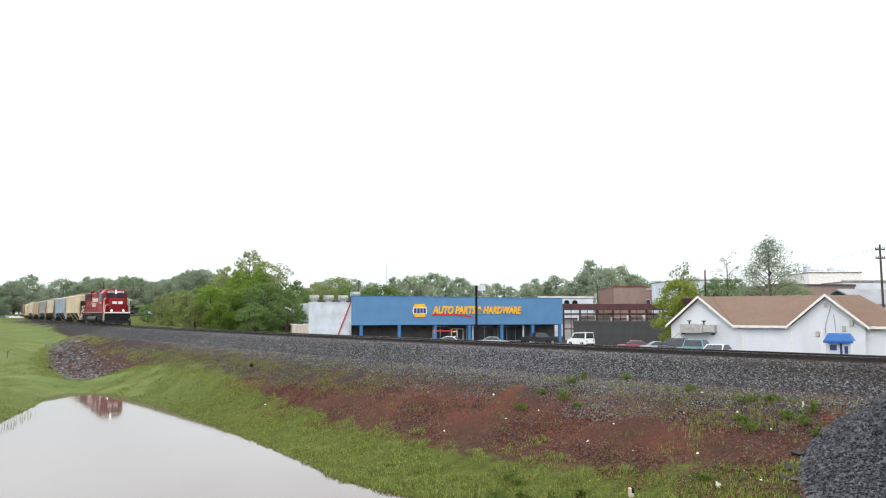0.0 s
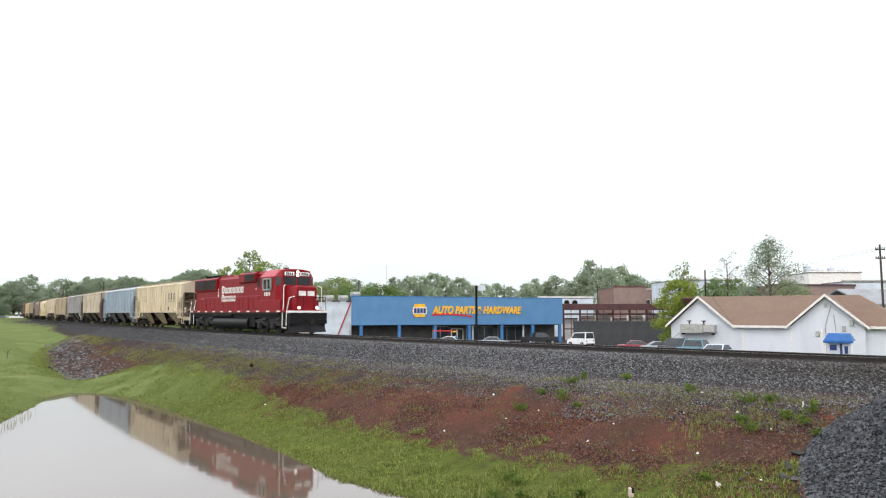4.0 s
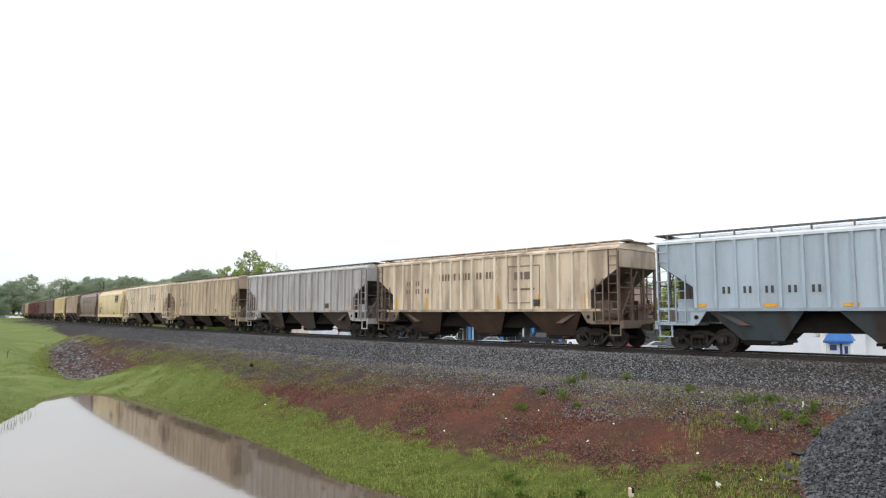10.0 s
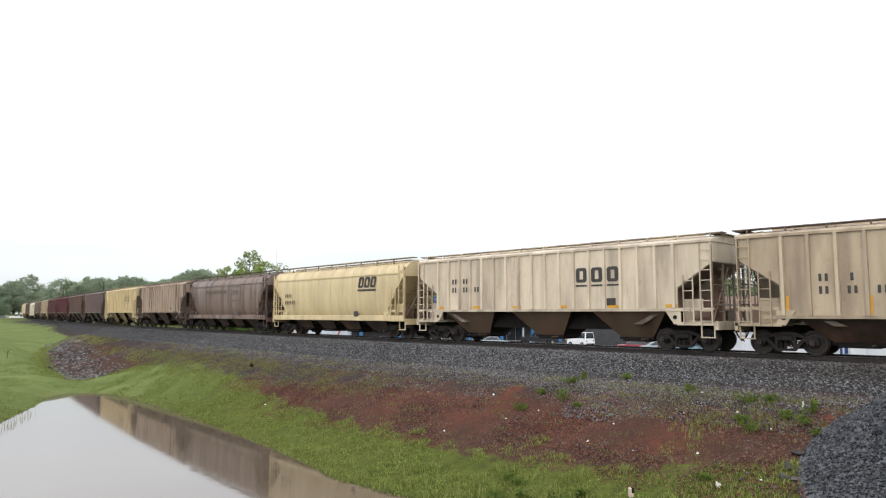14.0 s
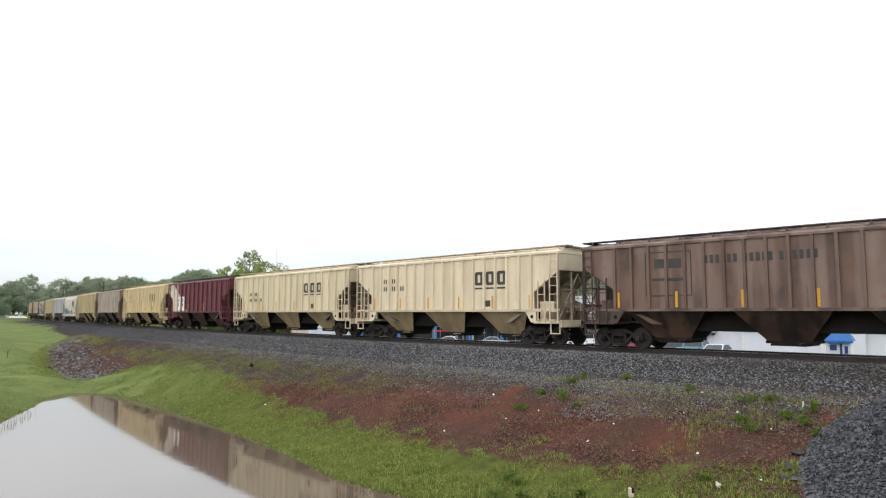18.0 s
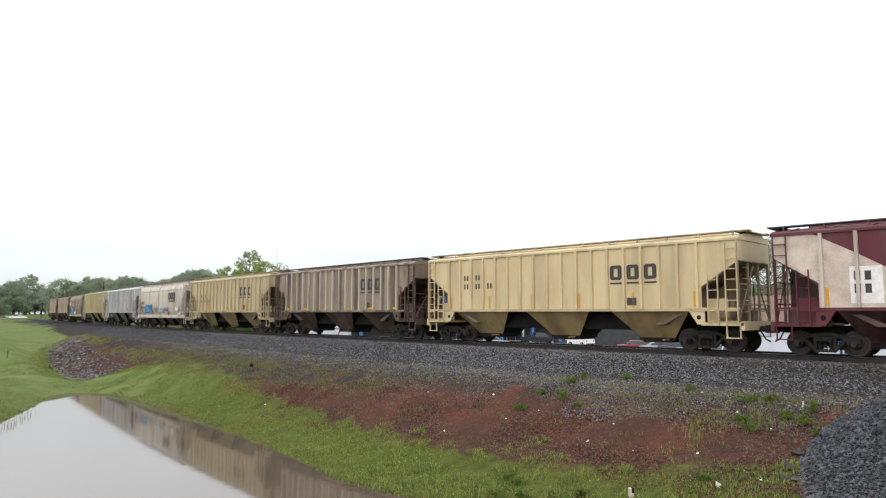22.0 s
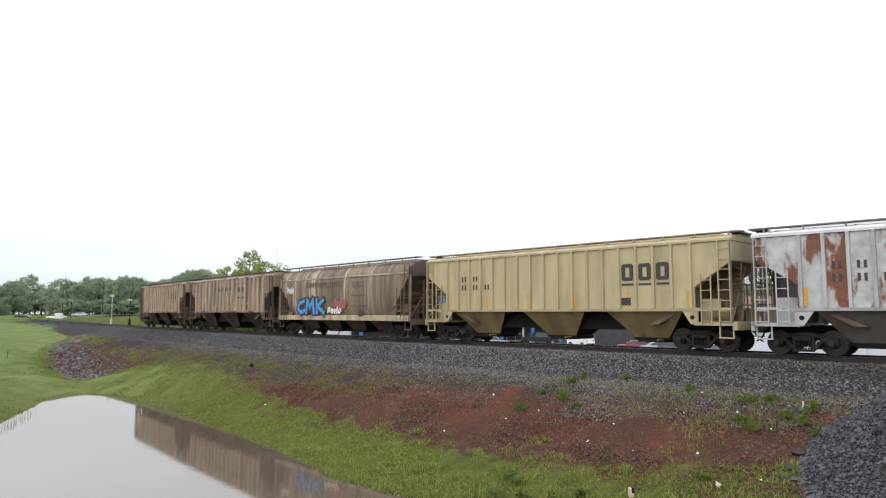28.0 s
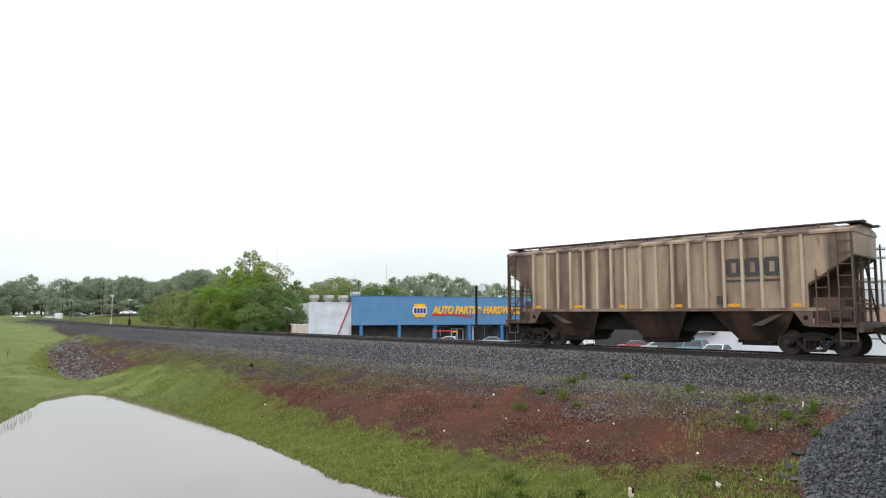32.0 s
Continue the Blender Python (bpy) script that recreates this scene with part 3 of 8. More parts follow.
def coupler_mesh():
    def make():
        g = Geo()
        g.bbox(-0.1, 0.35, -0.09, 0.09, 0.76, 0.96, 0.02)
        g.prism([(0.30, -0.16), (0.52, -0.17), (0.60, -0.06), (0.50, 0.02), (0.50, 0.14), (0.40, 0.17), (0.30, 0.16)], "z", 0.72, 1.0)
        g.rod([(0.1, 0.14, 0.9), (0.25, 0.55, 1.02), (0.25, 1.2, 1.02)], 0.015)
        g.rod([(0.15, -0.25, 0.85), (0.35, -0.28, 0.5), (0.5, -0.2, 0.4)], 0.03)
        return g.mesh("coupler", [M_CAST], False)
    return once("coupler", make)


def logo_geo(w, h, slant, line=True):
    """One plain block of a logo, with a bar below it when upright."""
    g = Geo()
    q = slant * h
    b = min(w, h) * 0.14
    k = w * 0.33
    g.prism([(b, 0), (k, 0), (k + q, h), (b + q, h), (q, h - b), (0, b)], "y", -0.006, 0)
    g.prism([(w - k, 0), (w - b, 0), (w, b), (w + q, h - b), (w - b + q, h), (w - k + q, h)], "y", -0.006, 0)
    g.box(k - 0.002, w - k + 0.002, -0.006, 0, 0, h * 0.21)
    g.prism([(k + q * 0.79, h * 0.79), (w - k + q * 0.79, h * 0.79), (w - k + q, h), (k + q, h)], "y", -0.006, 0)
    if line and not slant:
        g.box(0, w, -0.006, 0, -h * 0.28, -h * 0.17)
    return g


def marks_at(x, z, rows, w=0.13, lead=0.46):
    """Places of the bars that stand for reporting marks; rows: for each line the bars in each group and the gap after it."""
    out = []
    for r, groups in enumerate(rows):
        a = x
        for n, skip in groups:
            for _ in range(n):
                out.append((a, z - r * lead))
                a += w * 1.75
            a += skip
    return out


CORNER = (*rgb(196, 184, 172), 0.4)


def hopper_bay_geo(half, top, y1, bottom=0.34):
    g = Geo()
    t = [(-half, -y1, top), (half, -y1, top), (half, y1, top), (-half, y1, top)]
    b = [(-0.74, -0.66, bottom + 0.12), (0.74, -0.66, bottom + 0.12), (0.74, 0.66, bottom + 0.12), (-0.74, 0.66, bottom + 0.12)]
    P = t + b
    g.add(P, [(0, 1, 5, 4), (2, 3, 7, 6), (4, 5, 6, 7)])
    # End slopes take the near-black material, so their shade is painted in.
    g.add(P, [(1, 2, 6, 5), (3, 0, 4, 7), (0, 3, 2, 1)], 1)
    g.box(-0.78, 0.78, -0.7, 0.7, bottom + 0.02, bottom + 0.12, 1)
    g.box(-0.6, 0.6, -0.76, 0.76, bottom - 0.06, bottom + 0.02, 1)
    g.cyl((0.5, -1.2, bottom + 0.05), (0.5, 1.2, bottom + 0.05), 0.03, n=6)
    return g


def car_common(car, B, index, color, lo):
    """What every hopper car has at its ends and below."""
    # Dirtier cars: end fittings darkened, grime and the recess's shade both in the colour.
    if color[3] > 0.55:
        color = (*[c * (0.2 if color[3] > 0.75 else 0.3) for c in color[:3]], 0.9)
    # First box is the sill; the wide one is added, dark like shaded gaps.
    cs = once(("centre_sill", B), lambda: Geo().box(-B - 0.05, B + 0.05, -0.22, 0.22, 0.74, 1.02).box(-B + 2.5, B - 2.5, -0.8, 0.8, 0.76, 1.5).mesh("centre_sill", [M_UNDER]))
    part("centre_sill", cs, M_UNDER, car)
    for sgn in (-1, 1):
        def end_sill():
            g = Geo()
            g.box(-1.45, 0.12, -1.5, 1.5, 0.98, 1.10)
            g.box(0.02, 0.14, -1.5, 1.5, 0.82, 1.14)
            for y in (-1.42, 1.42):
                g.prism([(-1.92, 1.53), (-1.30, 1.53), (-1.30, 1.02), (-1.58, 1.02)], "y", y * 1.02, y * 1.065)
                g.box(-1.42, 0.0, min(y * 1.02, y * 1.06), max(y * 1.02, y * 1.06), 1.56, 1.64)
                g.box(-1.40, -0.62, min(y * 0.70, y * 0.74), max(y * 0.70, y * 0.74), 1.10, 1.98)
                g.box(-0.55, 0.0, y - 0.04, y + 0.04, 0.52, 0.56)
                for x in (-0.52, -0.03):
                    g.box(x - 0.02, x + 0.02, y - 0.03, y + 0.03, 0.52, 1.0)
            return g.mesh("end_platform", [M_PAINT])
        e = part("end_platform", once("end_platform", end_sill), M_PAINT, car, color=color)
        e.location, e.rotation_euler = (sgn * B, 0, 0), (0, 0, 0 if sgn > 0 else math.pi)
        part("jacking_hole", once("jacking_hole", lambda: Geo().cyl((-1.52, -1.522, 1.28), (-1.52, -1.50, 1.28), 0.085, n=12).cyl((-1.52, 1.50, 1.28), (-1.52, 1.522, 1.28), 0.085, n=12).mesh("jacking_hole", [M_BLACK])), M_BLACK, e)

        def frame_mesh():
            g = Geo()
            for y in (-1.44, -0.5, 0.5, 1.44):
                g.box(-0.10, -0.02, y - 0.035, y + 0.035, 1.1, 4.0 if abs(y) > 1 else 3.3)
            for z in (1.75, 2.5):
                g.box(-0.08, -0.04, -1.44, 1.44, z - 0.025, z + 0.025)
            g.cyl((-0.62, -0.25, 1.55), (-0.62, 0.55, 1.55), 0.2, n=12)
            g.box(-0.9, -0.5, -0.75, -0.4, 1.1, 1.9)
            g.rod([(-0.4, 0.9, 1.1), (-0.4, 0.9, 2.6)], 0.03)
            g.prism([(-1.4, 1.1), (-0.25, 1.1), (-0.25, 3.0), (-0.5, 3.0), (-1.4, 2.4)], "y", -0.06, 0.06)
            g.box(-1.1, -0.3, 0.45, 0.95, 1.1, 1.55)
            g.cyl((-0.9, -1.1, 1.35), (-0.25, -1.1, 1.35), 0.19, n=12)
            g.rod([(-0.06, -1.4, 1.2), (-0.06, 0.0, 3.2), (-0.06, 1.4, 1.2)], 0.03)
            for z in (1.5, 1.9, 2.3, 2.7, 3.1):
                g.rod([(-0.03, -1.0, z), (-0.03, -0.55, z)], 0.016)
            return g.mesh("end_frame", [M_PAINT])
        # The frame's colour is scaled down to hold the shade of the car end.
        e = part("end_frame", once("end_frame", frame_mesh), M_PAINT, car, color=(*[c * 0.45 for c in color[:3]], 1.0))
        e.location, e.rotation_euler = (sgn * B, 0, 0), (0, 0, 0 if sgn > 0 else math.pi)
        for y in (-1.55, 1.55):
            la = part("ladder", once("ladder", lambda: ladder_geo(-0.21, 0.21, 0, 1.02, 4.1).mesh("ladder", [M_PAINT])), M_PAINT, car, color=color)
            la.location = (sgn * (B - 0.26), y, 0)
            st_ = part("short_ladder", once("short_ladder", lambda: ladder_geo(-0.19, 0.19, 0, 1.02, 2.9).mesh("short_ladder", [M_PAINT])), M_PAINT, car, color=color)
            st_.location = (sgn * (B - 0.95), y, 0)
        k = part("coupler", coupler_mesh(), M_CAST, car)
        k.location, k.rotation_euler = (sgn * (B + 0.05), 0, 0), (0, 0, 0 if sgn > 0 else math.pi)
        freight_truck(car, sgn * (B - 1.42), index)
    bw = part("brake_wheel", once("brake_wheel", lambda: Geo().cyl((0, 0, 0), (0.04, 0, 0), 0.28, n=18).cyl((-0.15, 0, 0), (0, 0, 0), 0.04, n=8).mesh("brake_wheel", [M_CAST])), M_CAST, car)
    bw.location = (-B - 0.02, 0.85, 2.7)


def ribbed_car(index, L, look_):
    """A three-bay covered hopper with outside ribs."""
    B = L / 2
    color, mat = look_["color"], look_.get("mat", M_PAINT)
    zs = look_.get("sill", 1.56)
    ribcol = look_.get("rib", color)
    car = thing("covered_hopper_car", look_["label"], "freight car", "freight cars of the train")
    cut = 1.42

    def body():
        g = Geo()
        out = [(-B, 4.12), (B, 4.12), (B, 3.36), (B - cut, 2.42), (B - cut, zs), (-B + cut, zs), (-B + cut, 2.42), (-B, 3.36)]
        g.prism(out, "y", -1.47, 1.47)
        return g.mesh("body", [mat])
    part("body", once(("rbody", round(L, 2), zs, mat.name), body), mat, car, color=color)

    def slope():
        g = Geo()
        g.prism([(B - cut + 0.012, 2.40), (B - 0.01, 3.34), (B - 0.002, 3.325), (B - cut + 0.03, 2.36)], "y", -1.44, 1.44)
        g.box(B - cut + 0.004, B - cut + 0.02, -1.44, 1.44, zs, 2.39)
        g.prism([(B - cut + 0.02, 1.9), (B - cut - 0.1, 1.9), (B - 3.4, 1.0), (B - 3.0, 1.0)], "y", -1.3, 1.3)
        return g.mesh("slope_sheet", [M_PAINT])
    # Thin dark skin on each end slope: dirt plus the overhang's shade as colour.
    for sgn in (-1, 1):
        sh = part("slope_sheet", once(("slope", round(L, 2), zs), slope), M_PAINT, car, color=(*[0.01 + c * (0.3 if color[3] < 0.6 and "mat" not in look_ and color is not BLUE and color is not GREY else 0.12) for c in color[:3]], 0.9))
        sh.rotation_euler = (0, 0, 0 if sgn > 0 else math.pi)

    def roof():
        g = Geo()
        g.prism([(-1.53, 4.10), (-1.53, 4.19), (-1.35, 4.27), (-0.5, 4.42), (0.5, 4.42), (1.35, 4.27), (1.53, 4.19), (1.53, 4.10)], "x", -B - 0.03, B + 0.03)
        for k in range(int(L / 1.25)):
            x = -B + 0.6 + k * 1.25
            g.prism([(-1.40, 4.27), (-0.5, 4.445), (0.5, 4.445), (1.40, 4.27)], "x", x - 0.03, x + 0.03)
        g.box(-B + 0.9, B - 0.9, -0.28, 0.28, 4.42, 4.52)
        return g.mesh("roof", [M_PAINT])
    part("roof", once(("rroof", round(L, 2)), roof), M_PAINT, car, color=look_.get("roof", color))

    def walkway():
        g = Geo()
        for y in (-0.92, 0.92):
            g.box(-B - 0.25, B + 0.25, y - 0.22, y + 0.22, 4.50, 4.535)
            k = 0
            while -B + 0.3 + k * 1.3 < B:
                x = -B + 0.3 + k * 1.3
                g.box(x - 0.03, x + 0.03, y - 0.23, y - 0.19, 4.30, 4.50)
                k += 1
        for x in (-B - 0.2, B - 0.3):
            g.box(x, x + 0.5, -1.1, 1.1, 4.47, 4.50)
        return g.mesh("roof_walkway", [M_PAINT])
    part("roof_walkway", once(("walk", round(L, 2)), walkway), M_PAINT, car, color=look_.get("walk", tuple(c * 0.8 for c in color[:3]) + (0.6,))).location = (0, 0, look_.get("lift", -0.05))
    for y, s_ in ((-1.5, -1), (1.5, 1)):
        part("side_sill", once(("sill", round(L, 2), zs, s_), lambda: Geo().box(-B + 0.9, B - 0.9, y - 0.04 if s_ < 0 else y - 0.05, y + 0.05 if s_ < 0 else y + 0.04, zs - 0.05, zs + 0.06).mesh("side_sill", [M_PAINT])), M_PAINT, car, color=tuple(c * 0.8 for c in color[:3]) + (color[3],))
        n = look_.get("ribs", 18)
        for i in range(n):
            x = -B + cut + 0.12 + (2 * (B - cut) - 0.24) * i / (n - 1)
            rb = part("rib", once(("rib", zs), lambda: Geo().prism([(-0.06, -0.04), (-0.05, 0.07), (0.05, 0.07), (0.06, -0.04)], "z", zs + 0.06, 4.10).mesh("rib", [M_PAINT])), M_PAINT, car, color=CORNER if look_.get("corner") and s_ < 0 and x < -B + 3.2 else ribcol)
            rb.location = (x, -1.505 if s_ < 0 else 1.505, 0)
            rb.rotation_euler = (0, 0, math.pi if s_ < 0 else 0)
    bay = (L - 2 * cut) / 3
    for k in (-1, 0, 1):
        # Bay sides: body colour scaled down, with the shade below the sill in it.
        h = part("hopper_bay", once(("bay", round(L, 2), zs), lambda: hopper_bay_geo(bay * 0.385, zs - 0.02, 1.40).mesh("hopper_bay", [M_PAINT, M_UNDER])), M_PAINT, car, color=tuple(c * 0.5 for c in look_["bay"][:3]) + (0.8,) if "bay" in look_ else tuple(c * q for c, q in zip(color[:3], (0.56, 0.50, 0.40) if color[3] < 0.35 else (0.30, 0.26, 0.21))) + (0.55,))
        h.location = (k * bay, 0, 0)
    car_common(car, B, index, color, zs)
    lettering(car, B, look_, -1.475, cut)
    return car


def section(zc):
    """Rounded cross-section of a smooth-sided car, its underside raised to zc."""
    half = [(0.0, 0.98), (-1.05, 0.98), (-1.34, 1.22), (-1.49, 1.75), (-1.55, 2.4), (-1.56, 3.1), (-1.53, 3.6), (-1.42, 3.95), (-1.15, 4.22), (-0.6, 4.40), (0.0, 4.44)]
    pts = [(y, max(z, zc)) for y, z in half]
    return pts + [(-y, z) for y, z in pts[-2:0:-1]]


def smooth_car(index, L, look_):
    """A smooth-sided covered hopper with rounded sides."""
    B = L / 2
    color, mat = look_["color"], look_.get("mat", M_PAINT)
    car = thing("covered_hopper_car", look_["label"], "freight car", "freight cars of the train")

    def body():
        g = Geo()
        rings = []
        for x, zc in ((-B, 3.5), (-B + 0.35, 3.15), (-B + 0.8, 2.6), (-B + 1.3, 1.9), (-B + 1.55, 1.25), (-B + 1.65, 0.98), (B - 1.65, 0.98), (B - 1.55, 1.25), (B - 1.3, 1.9), (B - 0.8, 2.6), (B - 0.35, 3.15), (B, 3.5)):
            rings.append([(x, y, z) for y, z in section(zc)])
        g.loft(rings)
        return g.mesh("body", [mat], True)
    part("body", once(("sbody", round(L, 2), mat.name), body), mat, car, color=color)
    for k in range(5):
        x = -B + 2.6 + (L - 5.2) * k / 4

        def seam():
            g = Geo()
            sec = section(0.98)
            big = [(y * 1.004, 2.7 + (z - 2.7) * 1.004) for y, z in sec]
            g.loft([[(-0.02, y, z) for y, z in big], [(0.02, y, z) for y, z in big]])
            return g.mesh("seam", [mat])
        sm = part("seam", once(("seam", mat.name), seam), mat, car, color=tuple(c * 0.86 for c in color[:3]) + (color[3],))
        sm.location = (x, 0, 0)

    def walkway():
        g = Geo()
        for y in (-0.95, 0.95):
            g.box(-B - 0.2, B + 0.2, y - 0.22, y + 0.22, 4.52, 4.555)
            k = 0
            while -B + 0.4 + k * 1.6 < B:
                x = -B + 0.4 + k * 1.6
                g.box(x - 0.03, x + 0.03, y - 0.23, y - 0.19, 4.22, 4.52)
                k += 1
        g.box(-B + 0.9, B - 0.9, -0.3, 0.3, 4.42, 4.52)
        return g.mesh("roof_walkway", [M_PAINT])
    part("roof_walkway", once(("swalk", round(L, 2)), walkway), M_PAINT, car, color=look_.get("walk", tuple(c * 0.5 for c in color[:3]) + (1.0,)))
    for y, s_ in ((-1.5, -1), (1.5, 1)):
        part("side_sill", once(("ssill", round(L, 2), s_), lambda: Geo().bbox(-B + 0.02, B - 0.02, y - 0.06, y + 0.06, 1.0, 1.32, 0.02).mesh("side_sill", [M_PAINT])), M_PAINT, car, color=tuple(min(1, c * 1.06) for c in color[:3]) + (color[3],))
        part("eave_rail", once(("seave", round(L, 2), s_), lambda: Geo().box(-B + 0.3, B - 0.3, y - 0.06, y + 0.06, 3.62, 3.70).mesh("eave_rail", [M_PAINT])), M_PAINT, car, color=color)
    for k in (-1.5, -0.5, 0.5, 1.5):
        # Near-black bays, coloured for the shade beneath the rounded body.
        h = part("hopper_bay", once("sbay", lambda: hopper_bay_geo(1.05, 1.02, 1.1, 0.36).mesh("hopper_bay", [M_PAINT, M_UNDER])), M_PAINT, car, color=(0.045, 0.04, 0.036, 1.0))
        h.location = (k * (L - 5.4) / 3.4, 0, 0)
    for sgn in (-1, 1):
        part("corner_post", Geo().box(sgn * (B - 0.1), sgn * B, -1.54, -1.44, 1.3, 3.55).box(sgn * (B - 0.1), sgn * B, 1.44, 1.54, 1.3, 3.55), M_PAINT, car, color=color)
    car_common(car, B, index, color, 1.3)
    lettering(car, B, look_, -1.575, 1.6)
    return car


def lettering(car, B, look_, y, cut):
    """Blocks and bars in place of names and numbers, on the side towards the pond."""
    ink = look_.get("ink", M_BLACKINK)
    ribbed = look_["kind"] == "ribbed"
    pitch = (2 * (B - cut) - 0.24) / (look_.get("ribs", 18) - 1)

    def panel(x_):
        """The middle of the sheet between two ribs that is nearest to x_."""
        return -B + cut + 0.12 + pitch * (round((x_ + B - cut - 0.12) / pitch - 0.5) + 0.5)
    if "logo" in look_:
        x, z, w, h, gap, slant = look_["logo"]
        if ribbed:
            w = 0.54
        for k in range(3):
            at = panel(x + 0.2) + k * pitch - w / 2 if ribbed else x + k * (w + gap)
            part("logo_block", once(("logo", w, h, slant, ink.name), lambda: logo_geo(w, h, slant).mesh("logo_block", [ink])), ink, car).location = (at, y - 0.01, z)
        if slant:
            part("logo_bar", once(("lbar", w, h, gap, ink.name), lambda: Geo().box(-0.05, 3 * w + 2 * gap + 0.05, -0.006, 0, -h * 0.32, -h * 0.16).mesh("logo_bar", [ink])), ink, car).location = (x, y - 0.01, z)
    if "marks" in look_:
        x, z, rows = look_["marks"]
        ink2 = look_.get("ink2", ink)
        places = marks_at(x, z, rows)
        if ribbed:
            at, wide = panel(-B + cut + 0.12 + pitch * 1.5), 0.19 if pitch < 1.0 else 0.22
            places = [(at + i * pitch + (j - n / 2) * wide + 0.03, z - r * 0.42) for r, groups in enumerate(rows) for i, (n, skip) in enumerate(groups) for j in range(n)]
        for px_, pz in places:
            part("mark_bar", once(("mark", ink2.name), lambda: Geo().box(0.02, 0.11, -0.005, 0, 0, 0.25).mesh("mark_bar", [ink2])), ink2, car).location = (px_, y - 0.01, pz)
    if "banner" in look_:
        x, z, w, h = look_["banner"]
        flip = look_.get("flip")
        ink3 = look_.get("ink3", M_GREYINK)
        a = x
        for n in (6, 5, 6):
            for _ in range(n):
                part("banner_bar", once(("banner", w, h, ink3.name), lambda: Geo().box(0, w * 0.8, -0.006, 0, 0, h).mesh("banner_bar", [ink3])), ink3, car).location = (a, y - 0.008, z)
                a += w * 1.35
            a += w * 0.9
        bx = x - 2.4 if flip else a + 0.6
        g = Geo()
        for p in ((bx, bx + 1.9, z + 0.5, z + 0.54), (bx, bx + 1.9, z - 1.2, z - 1.16), (bx, bx + 0.04, z - 1.16, z + 0.5), (bx + 1.86, bx + 1.9, z - 1.16, z + 0.5)):
            g.box(p[0], p[1], y - 0.014, y - 0.008, p[2], p[3])
        fr = part("stencil_frame", g, ink3, car, "faded painted box outline")
        for p in ((bx + 0.4, bx + 0.9, z - 0.1, z + 0.25), (bx + 1.0, bx + 1.5, z - 0.1, z + 0.25), (bx + 0.3, bx + 1.6, z - 0.6, z - 0.5)):
            part("stencil_bar", Geo().box(p[0], p[1], y - 0.014, y - 0.008, p[2], p[3]), ink3, fr)
    n = look_.get("tape", 6)
    tall = look_.get("tape_tall", True)
    zs = look_.get("sill", 1.56) if look_["kind"] == "ribbed" else 1.06
    for i in range(n):
        x = -B + cut + 0.25 + (2 * (B - cut) - 0.5) * i / max(1, n - 1)
        tp = part("reflector", once(("tape", tall), lambda: (Geo().box(-0.05, 0.05, -0.004, 0, 0, 0.62) if tall else Geo().box(-0.24, 0.24, -0.004, 0, 0, 0.12)).mesh("reflector", [M_YELLOW])), M_YELLOW, car)
        tp.location = (x, y - (0.012 if zs > 1.1 else 0.0), zs + (0.1 if zs > 1.1 else 0.02))
    lb = Geo().box(0, 0.42, y - 0.016, y - 0.01, zs + 0.2, zs + 0.5)
    part("label_plate", lb, M_BLACKINK, car).location = (B - cut - 3.1, 0, 0)
    for x0, z0, w, h, rows, mats, words in look_.get("tags", ()):
        outline = part("tag_outline", stroke_geo(rows, x0, z0, w, h, y - 0.006, mats[0][0]), mats[0][1], car, words[0])
        for (q, mat), word in zip(mats[1:], words[1:]):
            part("tag_fill", stroke_geo(rows, x0, z0, w, h, y - 0.018 - 0.012 * (q < 0.3), q), mat, outline, word)


def stroke_geo(rows, x0, z0, w, h, y, q):
    """Thick sprayed strokes along polylines given in parts of the width and height."""
    g = Geo()
    i = 0
    for line in rows:
        pts = [Vector((x0 + a * w, z0 + b * h)) for a, b in line]
        for p, r in zip(pts, pts[1:]):
            d = (r - p).normalized()
            n = Vector((-d.y, d.x)) * q / 2
            e = d * q * 0.35
            g.prism([tuple(p - e + n * 0.8), tuple(p - e - n * 0.8), tuple(r + e - n), tuple(r + e + n)], "y", y - 0.004 - 0.0006 * i, y)
            i += 1
    return g


TAG_BIG = [[(0.27, 0.88), (0.10, 0.72), (0.05, 0.30), (0.17, 0.08), (0.29, 0.20)], [(0.36, 0.05), (0.40, 0.92), (0.50, 0.42), (0.60, 0.95), (0.64, 0.05)], [(0.74, 0.95), (0.75, 0.05)], [(0.97, 0.90), (0.77, 0.50), (1.0, 0.06)]]
TAG_ROW = [[(0.14, 0.85), (0.02, 0.55), (0.06, 0.12), (0.15, 0.45)], [(0.20, 0.10), (0.25, 0.90), (0.32, 0.10)], [(0.37, 0.10), (0.38, 0.85), (0.48, 0.12), (0.49, 0.90)], [(0.63, 0.80), (0.54, 0.50), (0.58, 0.10), (0.66, 0.40)], [(0.80, 0.86), (0.71, 0.84), (0.72, 0.12), (0.82, 0.10)], [(0.88, 0.92), (0.88, 0.10), (0.99, 0.12)]]
TAG_THIN = [[(0.0, 0.2), (0.05, 0.8), (0.15, 0.9), (0.2, 0.5), (0.1, 0.4)], [(0.27, 0.2), (0.3, 0.7), (0.4, 0.65), (0.38, 0.2)], [(0.53, 0.72), (0.46, 0.45), (0.53, 0.2), (0.62, 0.6)], [(0.68, 0.12), (0.73, 0.95)], [(0.84, 0.62), (0.78, 0.32), (0.88, 0.18), (0.98, 0.5), (0.92, 0.8)]]


